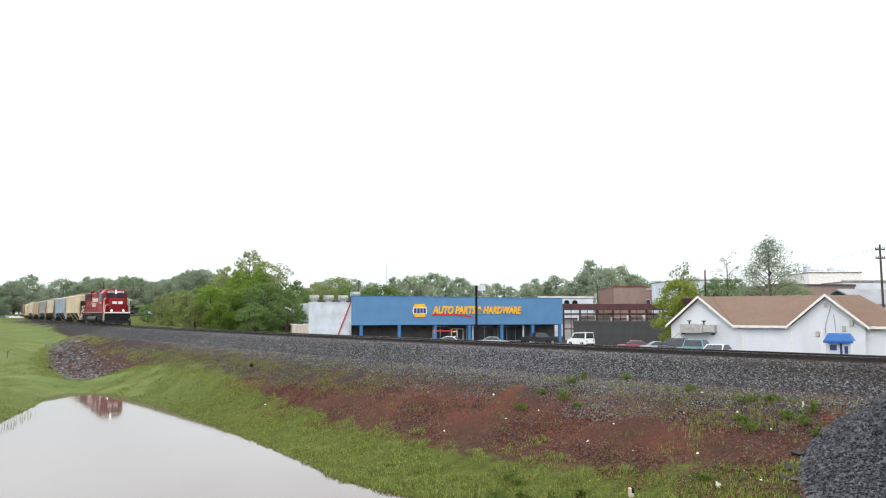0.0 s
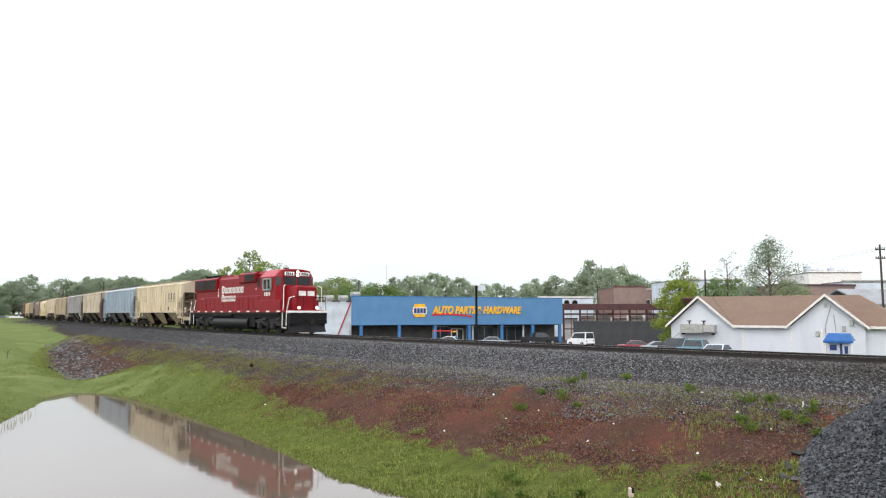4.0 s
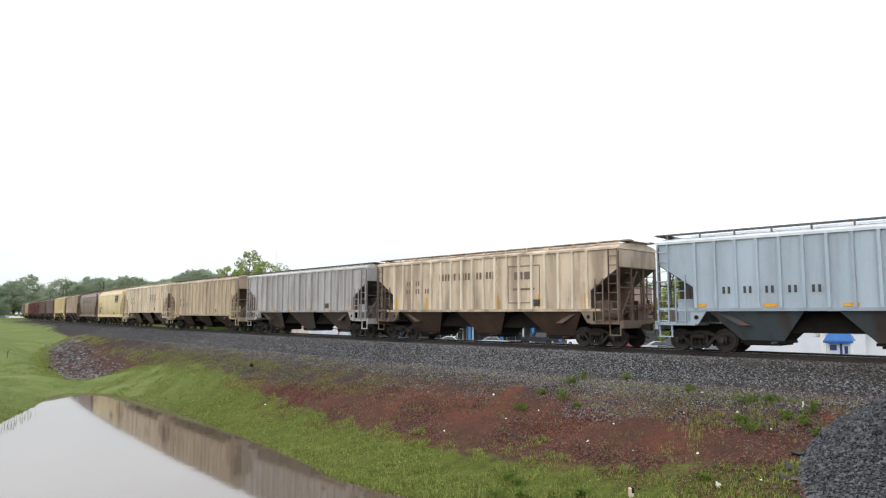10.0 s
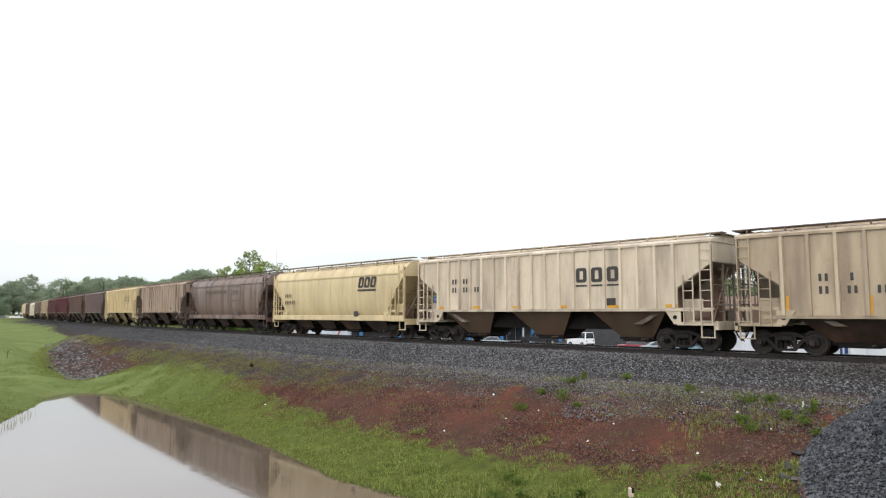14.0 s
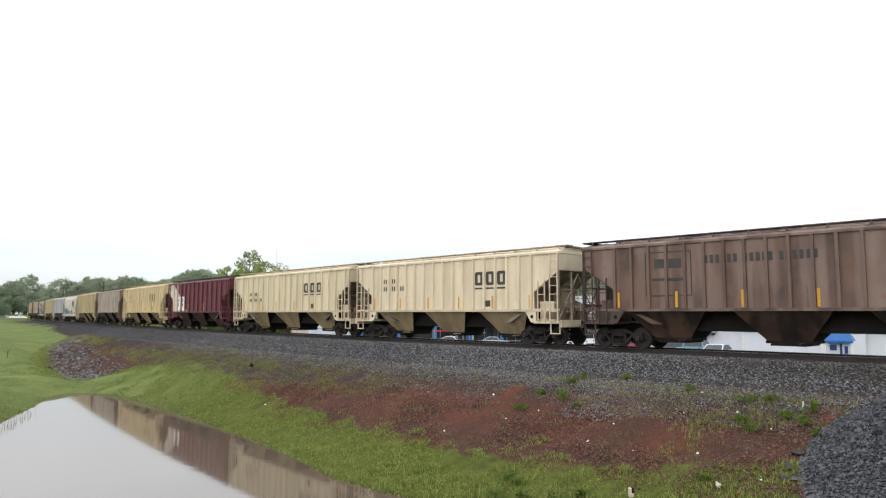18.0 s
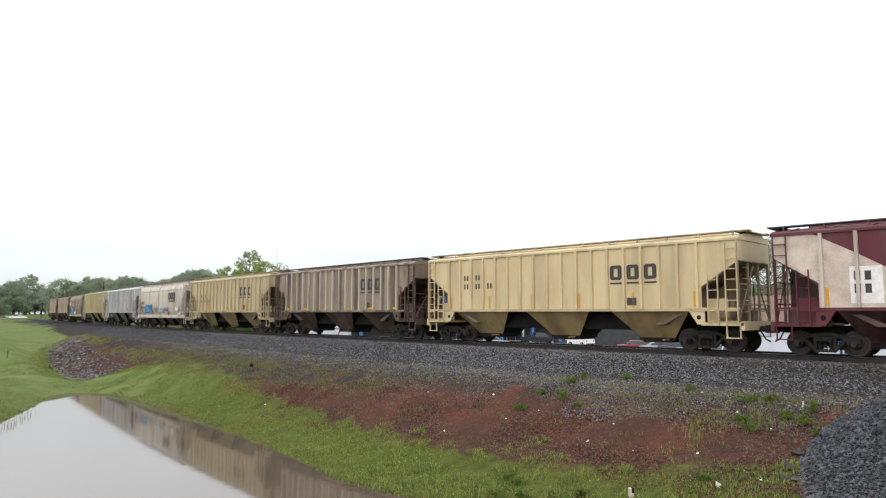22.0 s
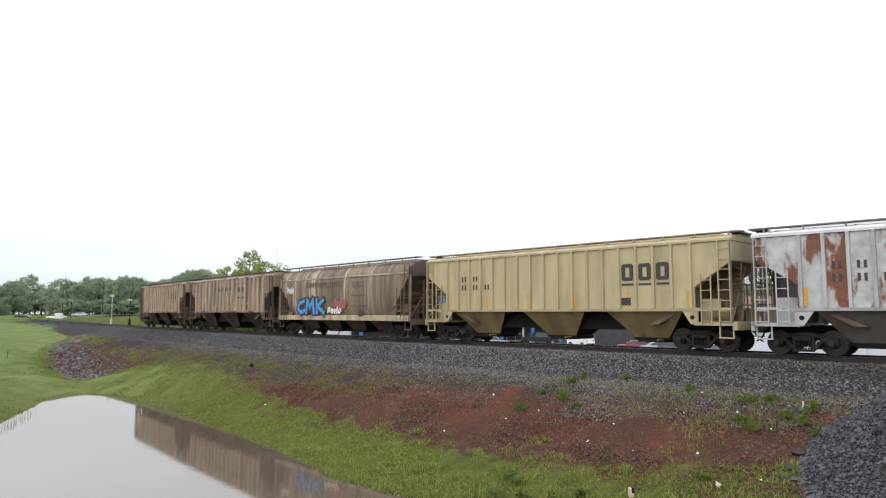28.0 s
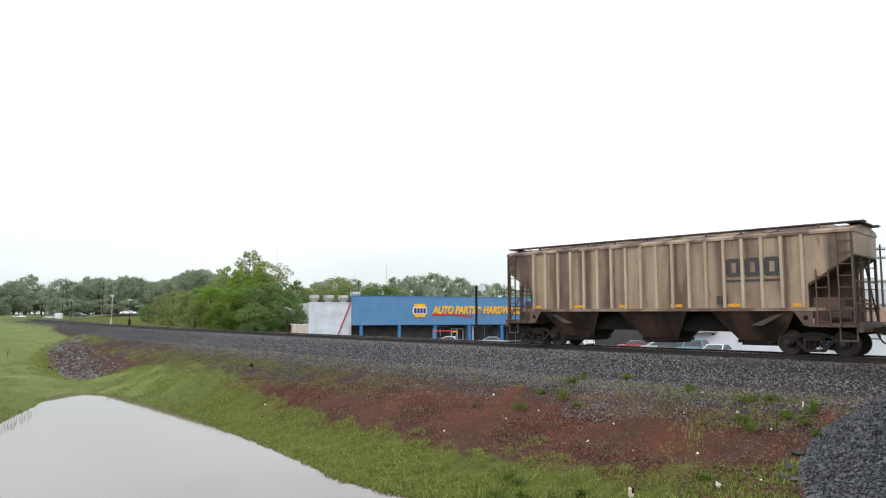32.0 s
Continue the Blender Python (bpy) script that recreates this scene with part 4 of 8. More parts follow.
def locomotive(index):
    """Six-axle road locomotive. Its origin is 10.85 m behind the front coupler's face, on the rail."""
    lo = thing("diesel_locomotive", "bright red six-axle diesel locomotive with white lettering blocks and lit headlights", "locomotive")
    X = 10.85

    def f(x):
        return X + x

    part("underframe", Geo().box(f(-20.9), f(-2.9), -1.35, 1.35, 1.12, 1.56), M_BLACK, lo)
    part("walkway_edge", Geo().bbox(f(-21.0), f(-3.2), -1.57, 1.57, 1.50, 1.66, 0.015), M_RED, lo)
    part("skirt", Geo().box(f(-20.6), f(-4.2), -1.55, -1.50, 1.36, 1.50).box(f(-20.6), f(-4.2), 1.50, 1.55, 1.36, 1.50), M_BLACK, lo)
    for i in range(11):
        x = f(-20.4) + i * 1.62
        part("reflector_stripe", once("stripe", lambda: Geo().box(-0.24, 0.24, -0.006, 0, -0.05, 0.05).mesh("reflector_stripe", [M_WHITE])), M_WHITE, lo).location = (x, -1.574, 1.58)
    # long hood: narrow body, then the radiator section at the rear
    hood = Geo()
    hood.prism([(-0.93, 1.6), (0.93, 1.6), (0.93, 4.2), (0.74, 4.40), (-0.74, 4.40), (-0.93, 4.2)], "x", f(-21.1), f(-7.2))
    part("long_hood", hood, M_RED, lo)
    rad = Geo()
    rad.prism([(-1.06, 3.32), (1.06, 3.32), (1.1, 3.42), (1.1, 4.30), (0.85, 4.44), (-0.85, 4.44), (-1.1, 4.30), (-1.1, 3.42)], "x", f(-21.12), f(-16.3))
    part("radiator_housing", rad, M_RED, lo)
    for k, (a, b) in enumerate(((-20.9, -18.75), (-18.65, -16.45))):
        for sg in (-1, 1):
            g = Geo().box(f(a), f(b), sg * 1.10, sg * 1.125, 3.46, 4.26)
            for z in range(9):
                g.box(f(a), f(b), sg * 1.12, sg * 1.145, 3.50 + z * 0.085, 3.53 + z * 0.085)
            part("radiator_grille", g, M_GRILLE, lo)
    dyn = Geo()
    dyn.prism([(-0.93, 3.78), (0.93, 3.78), (1.12, 3.86), (1.12, 4.46), (0.9, 4.60), (-0.9, 4.60), (-1.12, 4.46), (-1.12, 3.86)], "x", f(-11.9), f(-8.95))
    dyn.prism([(f(-12.6), 4.39), (f(-11.9), 4.60), (f(-11.9), 4.39)], "y", -0.9, 0.9)
    part("dynamic_brake_housing", dyn, M_RED, lo)
    part("hood_top", Geo().prism([(-0.9, 4.38), (0.9, 4.38), (0.8, 4.6), (-0.8, 4.6)], "x", f(-8.95), f(-7.3)), M_RED, lo)
    for sg in (-1, 1):
        g = Geo().box(f(-10.85), f(-9.1), sg * 1.12, sg * 1.14, 3.9, 4.44)
        for z in range(6):
            g.box(f(-10.85), f(-9.1), sg * 1.135, sg * 1.155, 3.93 + z * 0.085, 3.96 + z * 0.085)
        part("brake_grille", g, M_GRILLE, lo)
        g = Geo().box(f(-8.9), f(-7.5), sg * 0.93, sg * 0.955, 3.42, 4.10)
        for z in range(8):
            g.box(f(-8.9), f(-7.5), sg * 0.95, sg * 0.965, 3.45 + z * 0.085, 3.48 + z * 0.085)
        part("air_intake_grille", g, M_GRILLE, lo)
        # engine room doors
        for i in range(14):
            x = f(-20.6) + i * 0.93
            if -21 < x - X < -8.0:
                d = part("hood_door", once(("hdoor", sg), lambda: Geo().bbox(-0.42, 0.42, min(sg * 0.92, sg * 0.945), max(sg * 0.92, sg * 0.945), 1.72, 2.72, 0.008).box(0.3, 0.34, min(sg * 0.94, sg * 0.965), max(sg * 0.94, sg * 0.965), 2.1, 2.25).mesh("hood_door", [M_RED])), M_RED, lo)
                d.location = (x + 0.45, 0, 0)
    for x in (-19.6, -18.0, -16.9):
        part("radiator_fan", Geo().cyl((f(x), 0, 4.44), (f(x), 0, 4.62), 0.66, n=24).cyl((f(x), 0, 4.62), (f(x), 0, 4.66), 0.72, n=24), M_BLACK, lo, smooth=True)
    part("exhaust_hatch", Geo().prism([(f(-17.6), 4.42), (f(-17.0), 4.60), (f(-14.2), 4.58), (f(-13.6), 4.40)], "y", -0.62, 0.62), M_RED, lo)
    for x in (-11.2, -10.0):
        part("brake_fan", Geo().cyl((f(x), 0, 4.59), (f(x), 0, 4.69), 0.6, n=22), M_BLACK, lo, smooth=True)
    part("roof_fittings", Geo().box(f(-13.2), f(-12.9), -0.2, 0.2, 4.4, 4.52).cyl((f(-12.7), 0, 4.4), (f(-12.7), 0, 4.56), 0.1, n=8).box(f(-12.3), f(-12.1), -0.3, 0.3, 4.45, 4.56), M_BLACK, lo)
    # cab
    cab = Geo()
    cab.prism([(-1.5, 1.6), (1.5, 1.6), (1.5, 4.06), (1.02, 4.56), (0.5, 4.64), (-0.5, 4.64), (-1.02, 4.56), (-1.5, 4.06)], "x", f(-7.25), f(-4.85))
    part("cab", cab, M_RED, lo)
    part("cab_roof", Geo().prism([(-1.51, 4.07), (-1.03, 4.575), (-0.5, 4.655), (0.5, 4.655), (1.03, 4.575), (1.51, 4.07), (1.46, 4.07), (0.98, 4.54), (-0.98, 4.54), (-1.46, 4.07)], "x", f(-7.3), f(-5.05)), M_PINK, lo)
    sec = [(-1.5, 1.6), (1.5, 1.6), (1.5, 4.06), (1.02, 4.56), (0.5, 4.64), (-0.5, 4.64), (-1.02, 4.56), (-1.5, 4.06)]
    part("cab_front", Geo().loft([[(f(-4.86), y, z) for y, z in sec], [(f(-4.52), max(-1.14, min(1.14, y)), 1.6 + (z - 1.6) * 0.985) for y, z in sec]]), M_RED, lo)
    part("windshield", Geo().box(f(-4.54), f(-4.50), -1.02, -0.07, 3.48, 4.04), M_CABGLASS, lo)
    part("windshield", Geo().box(f(-4.54), f(-4.50), 0.07, 1.02, 3.48, 4.04), M_CABGLASS, lo)
    for sg in (-1, 1):
        a, b = sorted((sg * 1.5, sg * 1.53))
        part("cab_window", Geo().box(f(-6.55), f(-6.02), a, b, 3.18, 3.86).box(f(-5.98), f(-5.5), a, b, 3.18, 3.86), M_CABGLASS, lo)
        w = Geo()
        a, b = sorted((sg * 1.49, sg * 1.62))
        for p in ((-6.66, -6.56, 3.08, 3.96), (-5.5, -5.40, 3.08, 3.96), (-6.66, -5.40, 3.86, 3.96), (-6.66, -5.40, 3.08, 3.18), (-6.03, -5.97, 3.1, 3.9)):
            w.box(f(p[0]), f(p[1]), a, b, p[2], p[3])
        part("window_frame", w, M_FRAME, lo, "pale grey window surround")
        a, b = sorted((sg * 1.5, sg * 1.53))
        part("front_window", Geo().add([(f(-4.83), sg * 1.485, 3.40), (f(-4.57), sg * 1.21, 3.44), (f(-4.57), sg * 1.21, 4.0), (f(-4.83), sg * 1.485, 4.0), (f(-4.87), sg * 1.44, 3.40), (f(-4.61), sg * 1.17, 3.44), (f(-4.61), sg * 1.17, 4.0), (f(-4.87), sg * 1.44, 4.0)],
                                        [(0, 1, 2, 3), (4, 7, 6, 5), (0, 4, 5, 1), (1, 5, 6, 2), (2, 6, 7, 3), (3, 7, 4, 0)]), M_GLASS, lo)
        part("door", Geo().bbox(f(-5.3), f(-4.83), *sorted((sg * 0.98, sg * 1.0)), 1.7, 3.3, 0.005), M_RED, lo)
    for a in (-0.98, 0.24):
        nb = part("number_board", Geo().bbox(f(-4.72), f(-4.46), a, a + 0.74, 4.13, 4.39, 0.02), M_NUMBOARD, lo, "white board with dark bars")
        for i in range(4):
            part("number_bar", Geo().box(f(-4.46), f(-4.452), a + 0.08 + i * 0.15, a + 0.19 + i * 0.15, 4.17, 4.35), M_BLACKINK, nb)
    for z in (4.18, 4.40):
        hl = part("headlight", Geo().cyl((f(-4.75), 0, z), (f(-4.43), 0, z), 0.125, n=16), M_BLACK, lo, "headlight housing with a lit lens", True)
        part("lens", Geo().cyl((f(-4.43), 0, z), (f(-4.41), 0, z), 0.11, n=16), M_LAMP, hl, "lit white lens", True)
    # nose
    nose = Geo()
    nsec = [(-0.84, 1.6), (0.84, 1.6), (0.84, 3.22), (0.79, 3.34), (0.68, 3.41), (-0.68, 3.41), (-0.79, 3.34), (-0.84, 3.22)]
    nose.loft([[(f(x), y * ky, 1.6 + (z - 1.6) * kz) for y, z in nsec] for x, ky, kz in ((-4.6, 1.0, 1.0), (-3.34, 1.0, 0.985), (-3.16, 0.985, 0.965), (-3.07, 0.95, 0.915))])
    part("nose", nose, M_RED, lo, smooth=True)
    for sg in (-1, 1):
        part("battery_box", Geo().bbox(f(-7.45), f(-4.05), *sorted((sg * 0.85, sg * 1.545)), 1.62, 2.38, 0.02), M_RED, lo)
    for y0, y1 in ((-0.62, -0.06), (0.06, 0.62)):
        part("nose_logo", Geo().bbox(f(-3.10), f(-3.052), y0, y1, 2.66, 3.0, 0.012), M_WHITE, lo, "white block")
    part("anticlimber", Geo().bbox(f(-3.15), f(-2.62), -1.5, 1.5, 1.46, 1.62, 0.03), M_WHITE, lo, "white front platform edge")
    part("pilot", Geo().prism([(f(-3.1), 1.46), (f(-2.72), 1.46), (f(-2.7), 0.7), (f(-3.1), 0.7)], "y", -1.45, 1.45), M_BLACK, lo)
    plow = Geo()
    plow.loft([[(f(-2.98), y, 0.86), (f(-2.62 - 0.22 * abs(y) / 1.4), y, 0.84), (f(-2.58 - 0.34 * abs(y) / 1.4), y, 0.60), (f(-2.46 - 0.40 * abs(y) / 1.4), y, 0.36), (f(-2.28 - 0.44 * abs(y) / 1.4), y, 0.13), (f(-2.98), y, 0.13)] for y in (-1.42, -1.2, -0.7, 0.0, 0.7, 1.2, 1.42)])
    part("snow_plow", plow, M_PLOW, lo, smooth=True)
    for y in (-0.7, 0.7):
        dl = part("ditch_light", Geo().cyl((f(-3.05), y, 1.83), (f(-2.86), y, 1.83), 0.11, n=14).box(f(-3.02), f(-2.92), y - 0.03, y + 0.03, 1.6, 1.74), M_RED, lo, "ditch light housing with a lit lens", True)
        part("lens", Geo().cyl((f(-2.86), y, 1.83), (f(-2.84), y, 1.83), 0.098, n=14), M_LAMP, dl, "lit white lens", True)
    part("rear_pilot", Geo().box(f(-21.2), f(-20.6), -1.45, 1.45, 0.5, 1.5), M_BLACK, lo)
    for x, fl in ((-2.62, 0), (-21.15, math.pi)):
        k = part("coupler", coupler_mesh(), M_CAST, lo)
        k.location, k.rotation_euler = (f(x), 0, 0), (0, 0, fl)
    # tank, trucks
    tank = Geo()
    tank.prism([(-1.0, 1.2), (1.0, 1.2), (1.26, 1.14), (1.42, 1.0), (1.49, 0.80), (1.48, 0.58), (1.38, 0.38), (1.2, 0.26), (1.0, 0.22), (-1.0, 0.22), (-1.2, 0.26), (-1.38, 0.38), (-1.48, 0.58), (-1.49, 0.80), (-1.42, 1.0), (-1.26, 1.14)], "x", f(-15.9), f(-9.4))
    part("fuel_tank", tank, M_TANK, lo, smooth=True)
    part("equipment_box", Geo().bbox(f(-9.4), f(-8.45), -1.3, 1.3, 0.42, 1.2, 0.03), M_BLACK, lo)
    for y in (-1.35, 1.35):
        part("air_reservoir", Geo().cyl((f(-15.9), y, 1.32), (f(-12.2), y, 1.32), 0.17, n=14), M_TANK, lo, smooth=True)
    for xc in (-17.5, -5.6):
        def ltruck():
            g = Geo()
            g.box(-2.4, 2.4, -0.7, 0.7, 0.55, 0.85)
            g.cyl((0, 0, 0.8), (0, 0, 1.2), 0.4, n=16)
            return g.mesh("truck", [M_BLACK])
        t = part("truck", once("ltruck", ltruck), M_BLACK, lo)
        t.location = (f(xc), 0, 0)

        def lside():
            g = Geo()
            g.prism([(-2.75, 0.95), (-2.3, 1.05), (-0.5, 1.08), (0.5, 1.08), (2.3, 1.05), (2.75, 0.95), (2.75, 0.78), (1.6, 0.70), (1.3, 0.56), (0.6, 0.56), (0.4, 0.72), (-0.4, 0.72), (-0.6, 0.56), (-1.3, 0.56), (-1.6, 0.70), (-2.75, 0.78)], "y", -0.09, 0.09)
            for x in (-2.07, 0, 2.07):
                g.bbox(x - 0.24, x + 0.24, -0.16, 0.16, 0.34, 0.78, 0.04)
                g.cyl((x, -0.2, 0.52), (x, 0.2, 0.52), 0.15, n=14)
                g.prism([(x - 0.36, 0.62), (x + 0.36, 0.62), (x + 0.26, 0.28), (x - 0.26, 0.28)], "y", -0.06, 0.06)
            for x in (-1.15, -0.85, 0.85, 1.15):
                g.cyl((x, 0, 0.6), (x, 0, 1.0), 0.11, n=10)
            for x in (-1.05, 1.05):
                g.cyl((x - 0.35, -0.16, 1.0), (x + 0.35, -0.16, 1.0), 0.12, n=10)
                g.cyl((x + 0.5, -0.14, 0.45), (x + 0.5, -0.14, 0.9), 0.07, n=8)
            return g.mesh("sideframe", [M_TRUCKGREY])
        for y in (-1.2, 1.2):
            part("sideframe", once("lside", lside), M_TRUCKGREY, t).location = (0, y, 0)
        for dx in (-2.07, 0, 2.07):
            w = part("wheelset", wheelset_mesh(0.508), M_WHEEL, t)
            w.location = (dx, 0, 0.508)
            WHEELS.append((w, index, 0.508, Vector((dx, 0, 0.508))))
    # handrails and steps
    for sg in (-1, 1):
        y = sg * 1.5
        part("grab_rail", Geo().rod([(f(-3.72), y, 0.45), (f(-3.72), y, 1.5), (f(-3.60), y, 1.9), (f(-3.60), y, 3.3), (f(-3.85), y * 0.85, 3.42)], 0.035, 8), M_WHITE, lo, "white handrail")
        part("grab_rail", Geo().rod([(f(-3.15), y, 0.6), (f(-3.12), y, 1.6), (f(-2.85), y * 0.97, 2.5), (f(-2.75), y * 0.75, 2.6)], 0.035, 8), M_WHITE, lo, "white handrail")
        part("step_well", Geo().box(f(-3.7), f(-3.1), *sorted((sg * 1.15, sg * 1.5)), 0.42, 0.46).box(f(-3.7), f(-3.1), *sorted((sg * 1.15, sg * 1.5)), 0.78, 0.81).box(f(-3.7), f(-3.1), *sorted((sg * 1.1, sg * 1.14)), 0.42, 1.5), M_BLACK, lo)
        part("step_edge", Geo().box(f(-3.7), f(-3.1), *sorted((sg * 1.5, sg * 1.52)), 0.42, 0.47), M_WHITE, lo)
        part("rear_grab_rail", Geo().rod([(f(-20.95), y, 0.5), (f(-20.95), y, 1.6), (f(-21.05), y * 0.9, 2.55)], 0.03, 8).rod([(f(-20.1), y, 0.5), (f(-20.1), y, 1.6), (f(-20.5), y * 0.8, 2.6)], 0.03, 8), M_WHITE, lo, "white handrail")
        g = Geo().rod([(f(-20.9), y, 2.62), (f(-7.3), y, 2.62)], 0.016, 6)
        for i in range(9):
            x = f(-20.6 + i * 1.64)
            g.rod([(x, y, 1.62), (x, y, 2.62)], 0.016, 6)
        part("side_handrail", g, M_RED, lo)
    for y0, y1 in ((-1.35, -0.4), (1.35, 0.4)):
        part("end_handrail", Geo().rod([(f(-2.74), y0, 1.6), (f(-2.74), y0, 2.55), (f(-2.74), y1, 2.55), (f(-2.74), y1, 1.6)], 0.02, 6), M_UNDER, lo)
    part("horn", Geo().cyl((f(-6.2), 0, 4.66), (f(-6.2), 0, 4.74), 0.025, n=6).cyl((f(-6.3), 0.08, 4.76), (f(-6.05), 0.08, 4.76), 0.03, 0.06, n=10).cyl((f(-6.3), -0.08, 4.76), (f(-6.05), -0.08, 4.76), 0.03, 0.06, n=10), M_BLACK, lo)
    part("nose_fitting", Geo().box(f(-3.6), f(-3.45), -0.12, 0.12, 3.34, 3.42), M_BLACK, lo)
    # name as plain blocks
    ys = -0.952
    x = f(-15.5)
    for i in range(8):
        w, h = (0.52, 0.62) if i == 0 else (0.42, 0.48)
        part("letter_block", once(("letter", w, h), lambda: logo_geo(w, h, 0.0, False).mesh("letter_block", [M_WHITE])), M_WHITE, lo).location = (x, ys + 0.004, 3.06)
        x += w + 0.10
    x = f(-15.5)
    for i in range(7):
        w, h = (0.48, 0.58) if i == 0 else (0.36 if i not in (3, 5) else 0.16, 0.46)
        part("letter_block", once(("letter", w, h), lambda: logo_geo(w, h, 0.0, False).mesh("letter_block", [M_WHITE])), M_WHITE, lo).location = (x, ys + 0.004, 2.40)
        x += w + 0.08
    for a, b, z0, z1 in ((-16.25, -16.1, 3.34, 3.5), (-16.25, -16.1, 3.12, 3.26), (-16.28, -16.08, 2.82, 3.04), (-19.8, -19.5, 2.64, 2.70), (-9.2, -9.0, 3.25, 3.32)):
        part("small_mark", Geo().box(f(a), f(b), ys - 0.006, ys, z0, z1), M_WHITE, lo)
    part("emblem", Geo().bbox(f(-7.95), f(-7.6), ys - 0.008, ys + 0.02, 2.72, 3.2, 0.004), M_WHITE, lo, "small white emblem panel")
    for i in range(4):
        part("number_bar", Geo().box(f(-6.55) + i * 0.25, f(-6.55) + i * 0.25 + 0.15, -1.508, -1.5, 2.70, 2.98), M_WHITE, lo)
    part("seam_line", Geo().box(f(-20.9), f(-7.3), -0.945, -0.93, 2.76, 2.785), M_PINK, lo)
    return lo


# ---- the cars in their order; S: metres from the train's zero to the rear of the car's body, L: body length ----
CREAM = (*rgb(212, 199, 172), 0.26)
CREAM2 = (*rgb(202, 184, 144), 0.28)
PALE = (*rgb(208, 195, 174), 0.45)
BLUE = (*rgb(156, 171, 184), 0.26)
GREY = (*rgb(164, 165, 165), 0.5)
TANRUST = (*rgb(198, 182, 160), 0.62)
TANBROWN = (*rgb(176, 160, 136), 0.5)
BROWN = (*rgb(120, 105, 97), 0.9)
DARKB = (*rgb(104, 84, 78), 0.9)
MAROON = (*rgb(86, 20, 36), 0.35)
DARKRED = (*rgb(84, 34, 42), 0.6)
PURP = (*rgb(115, 100, 101), 0.8)
M2 = [[(2, 0.28), (2, 0)], [(2, 0.28), (2, 0.28), (2, 0)]]
L_CREAM = "cream ribbed covered hopper car with black logo blocks"
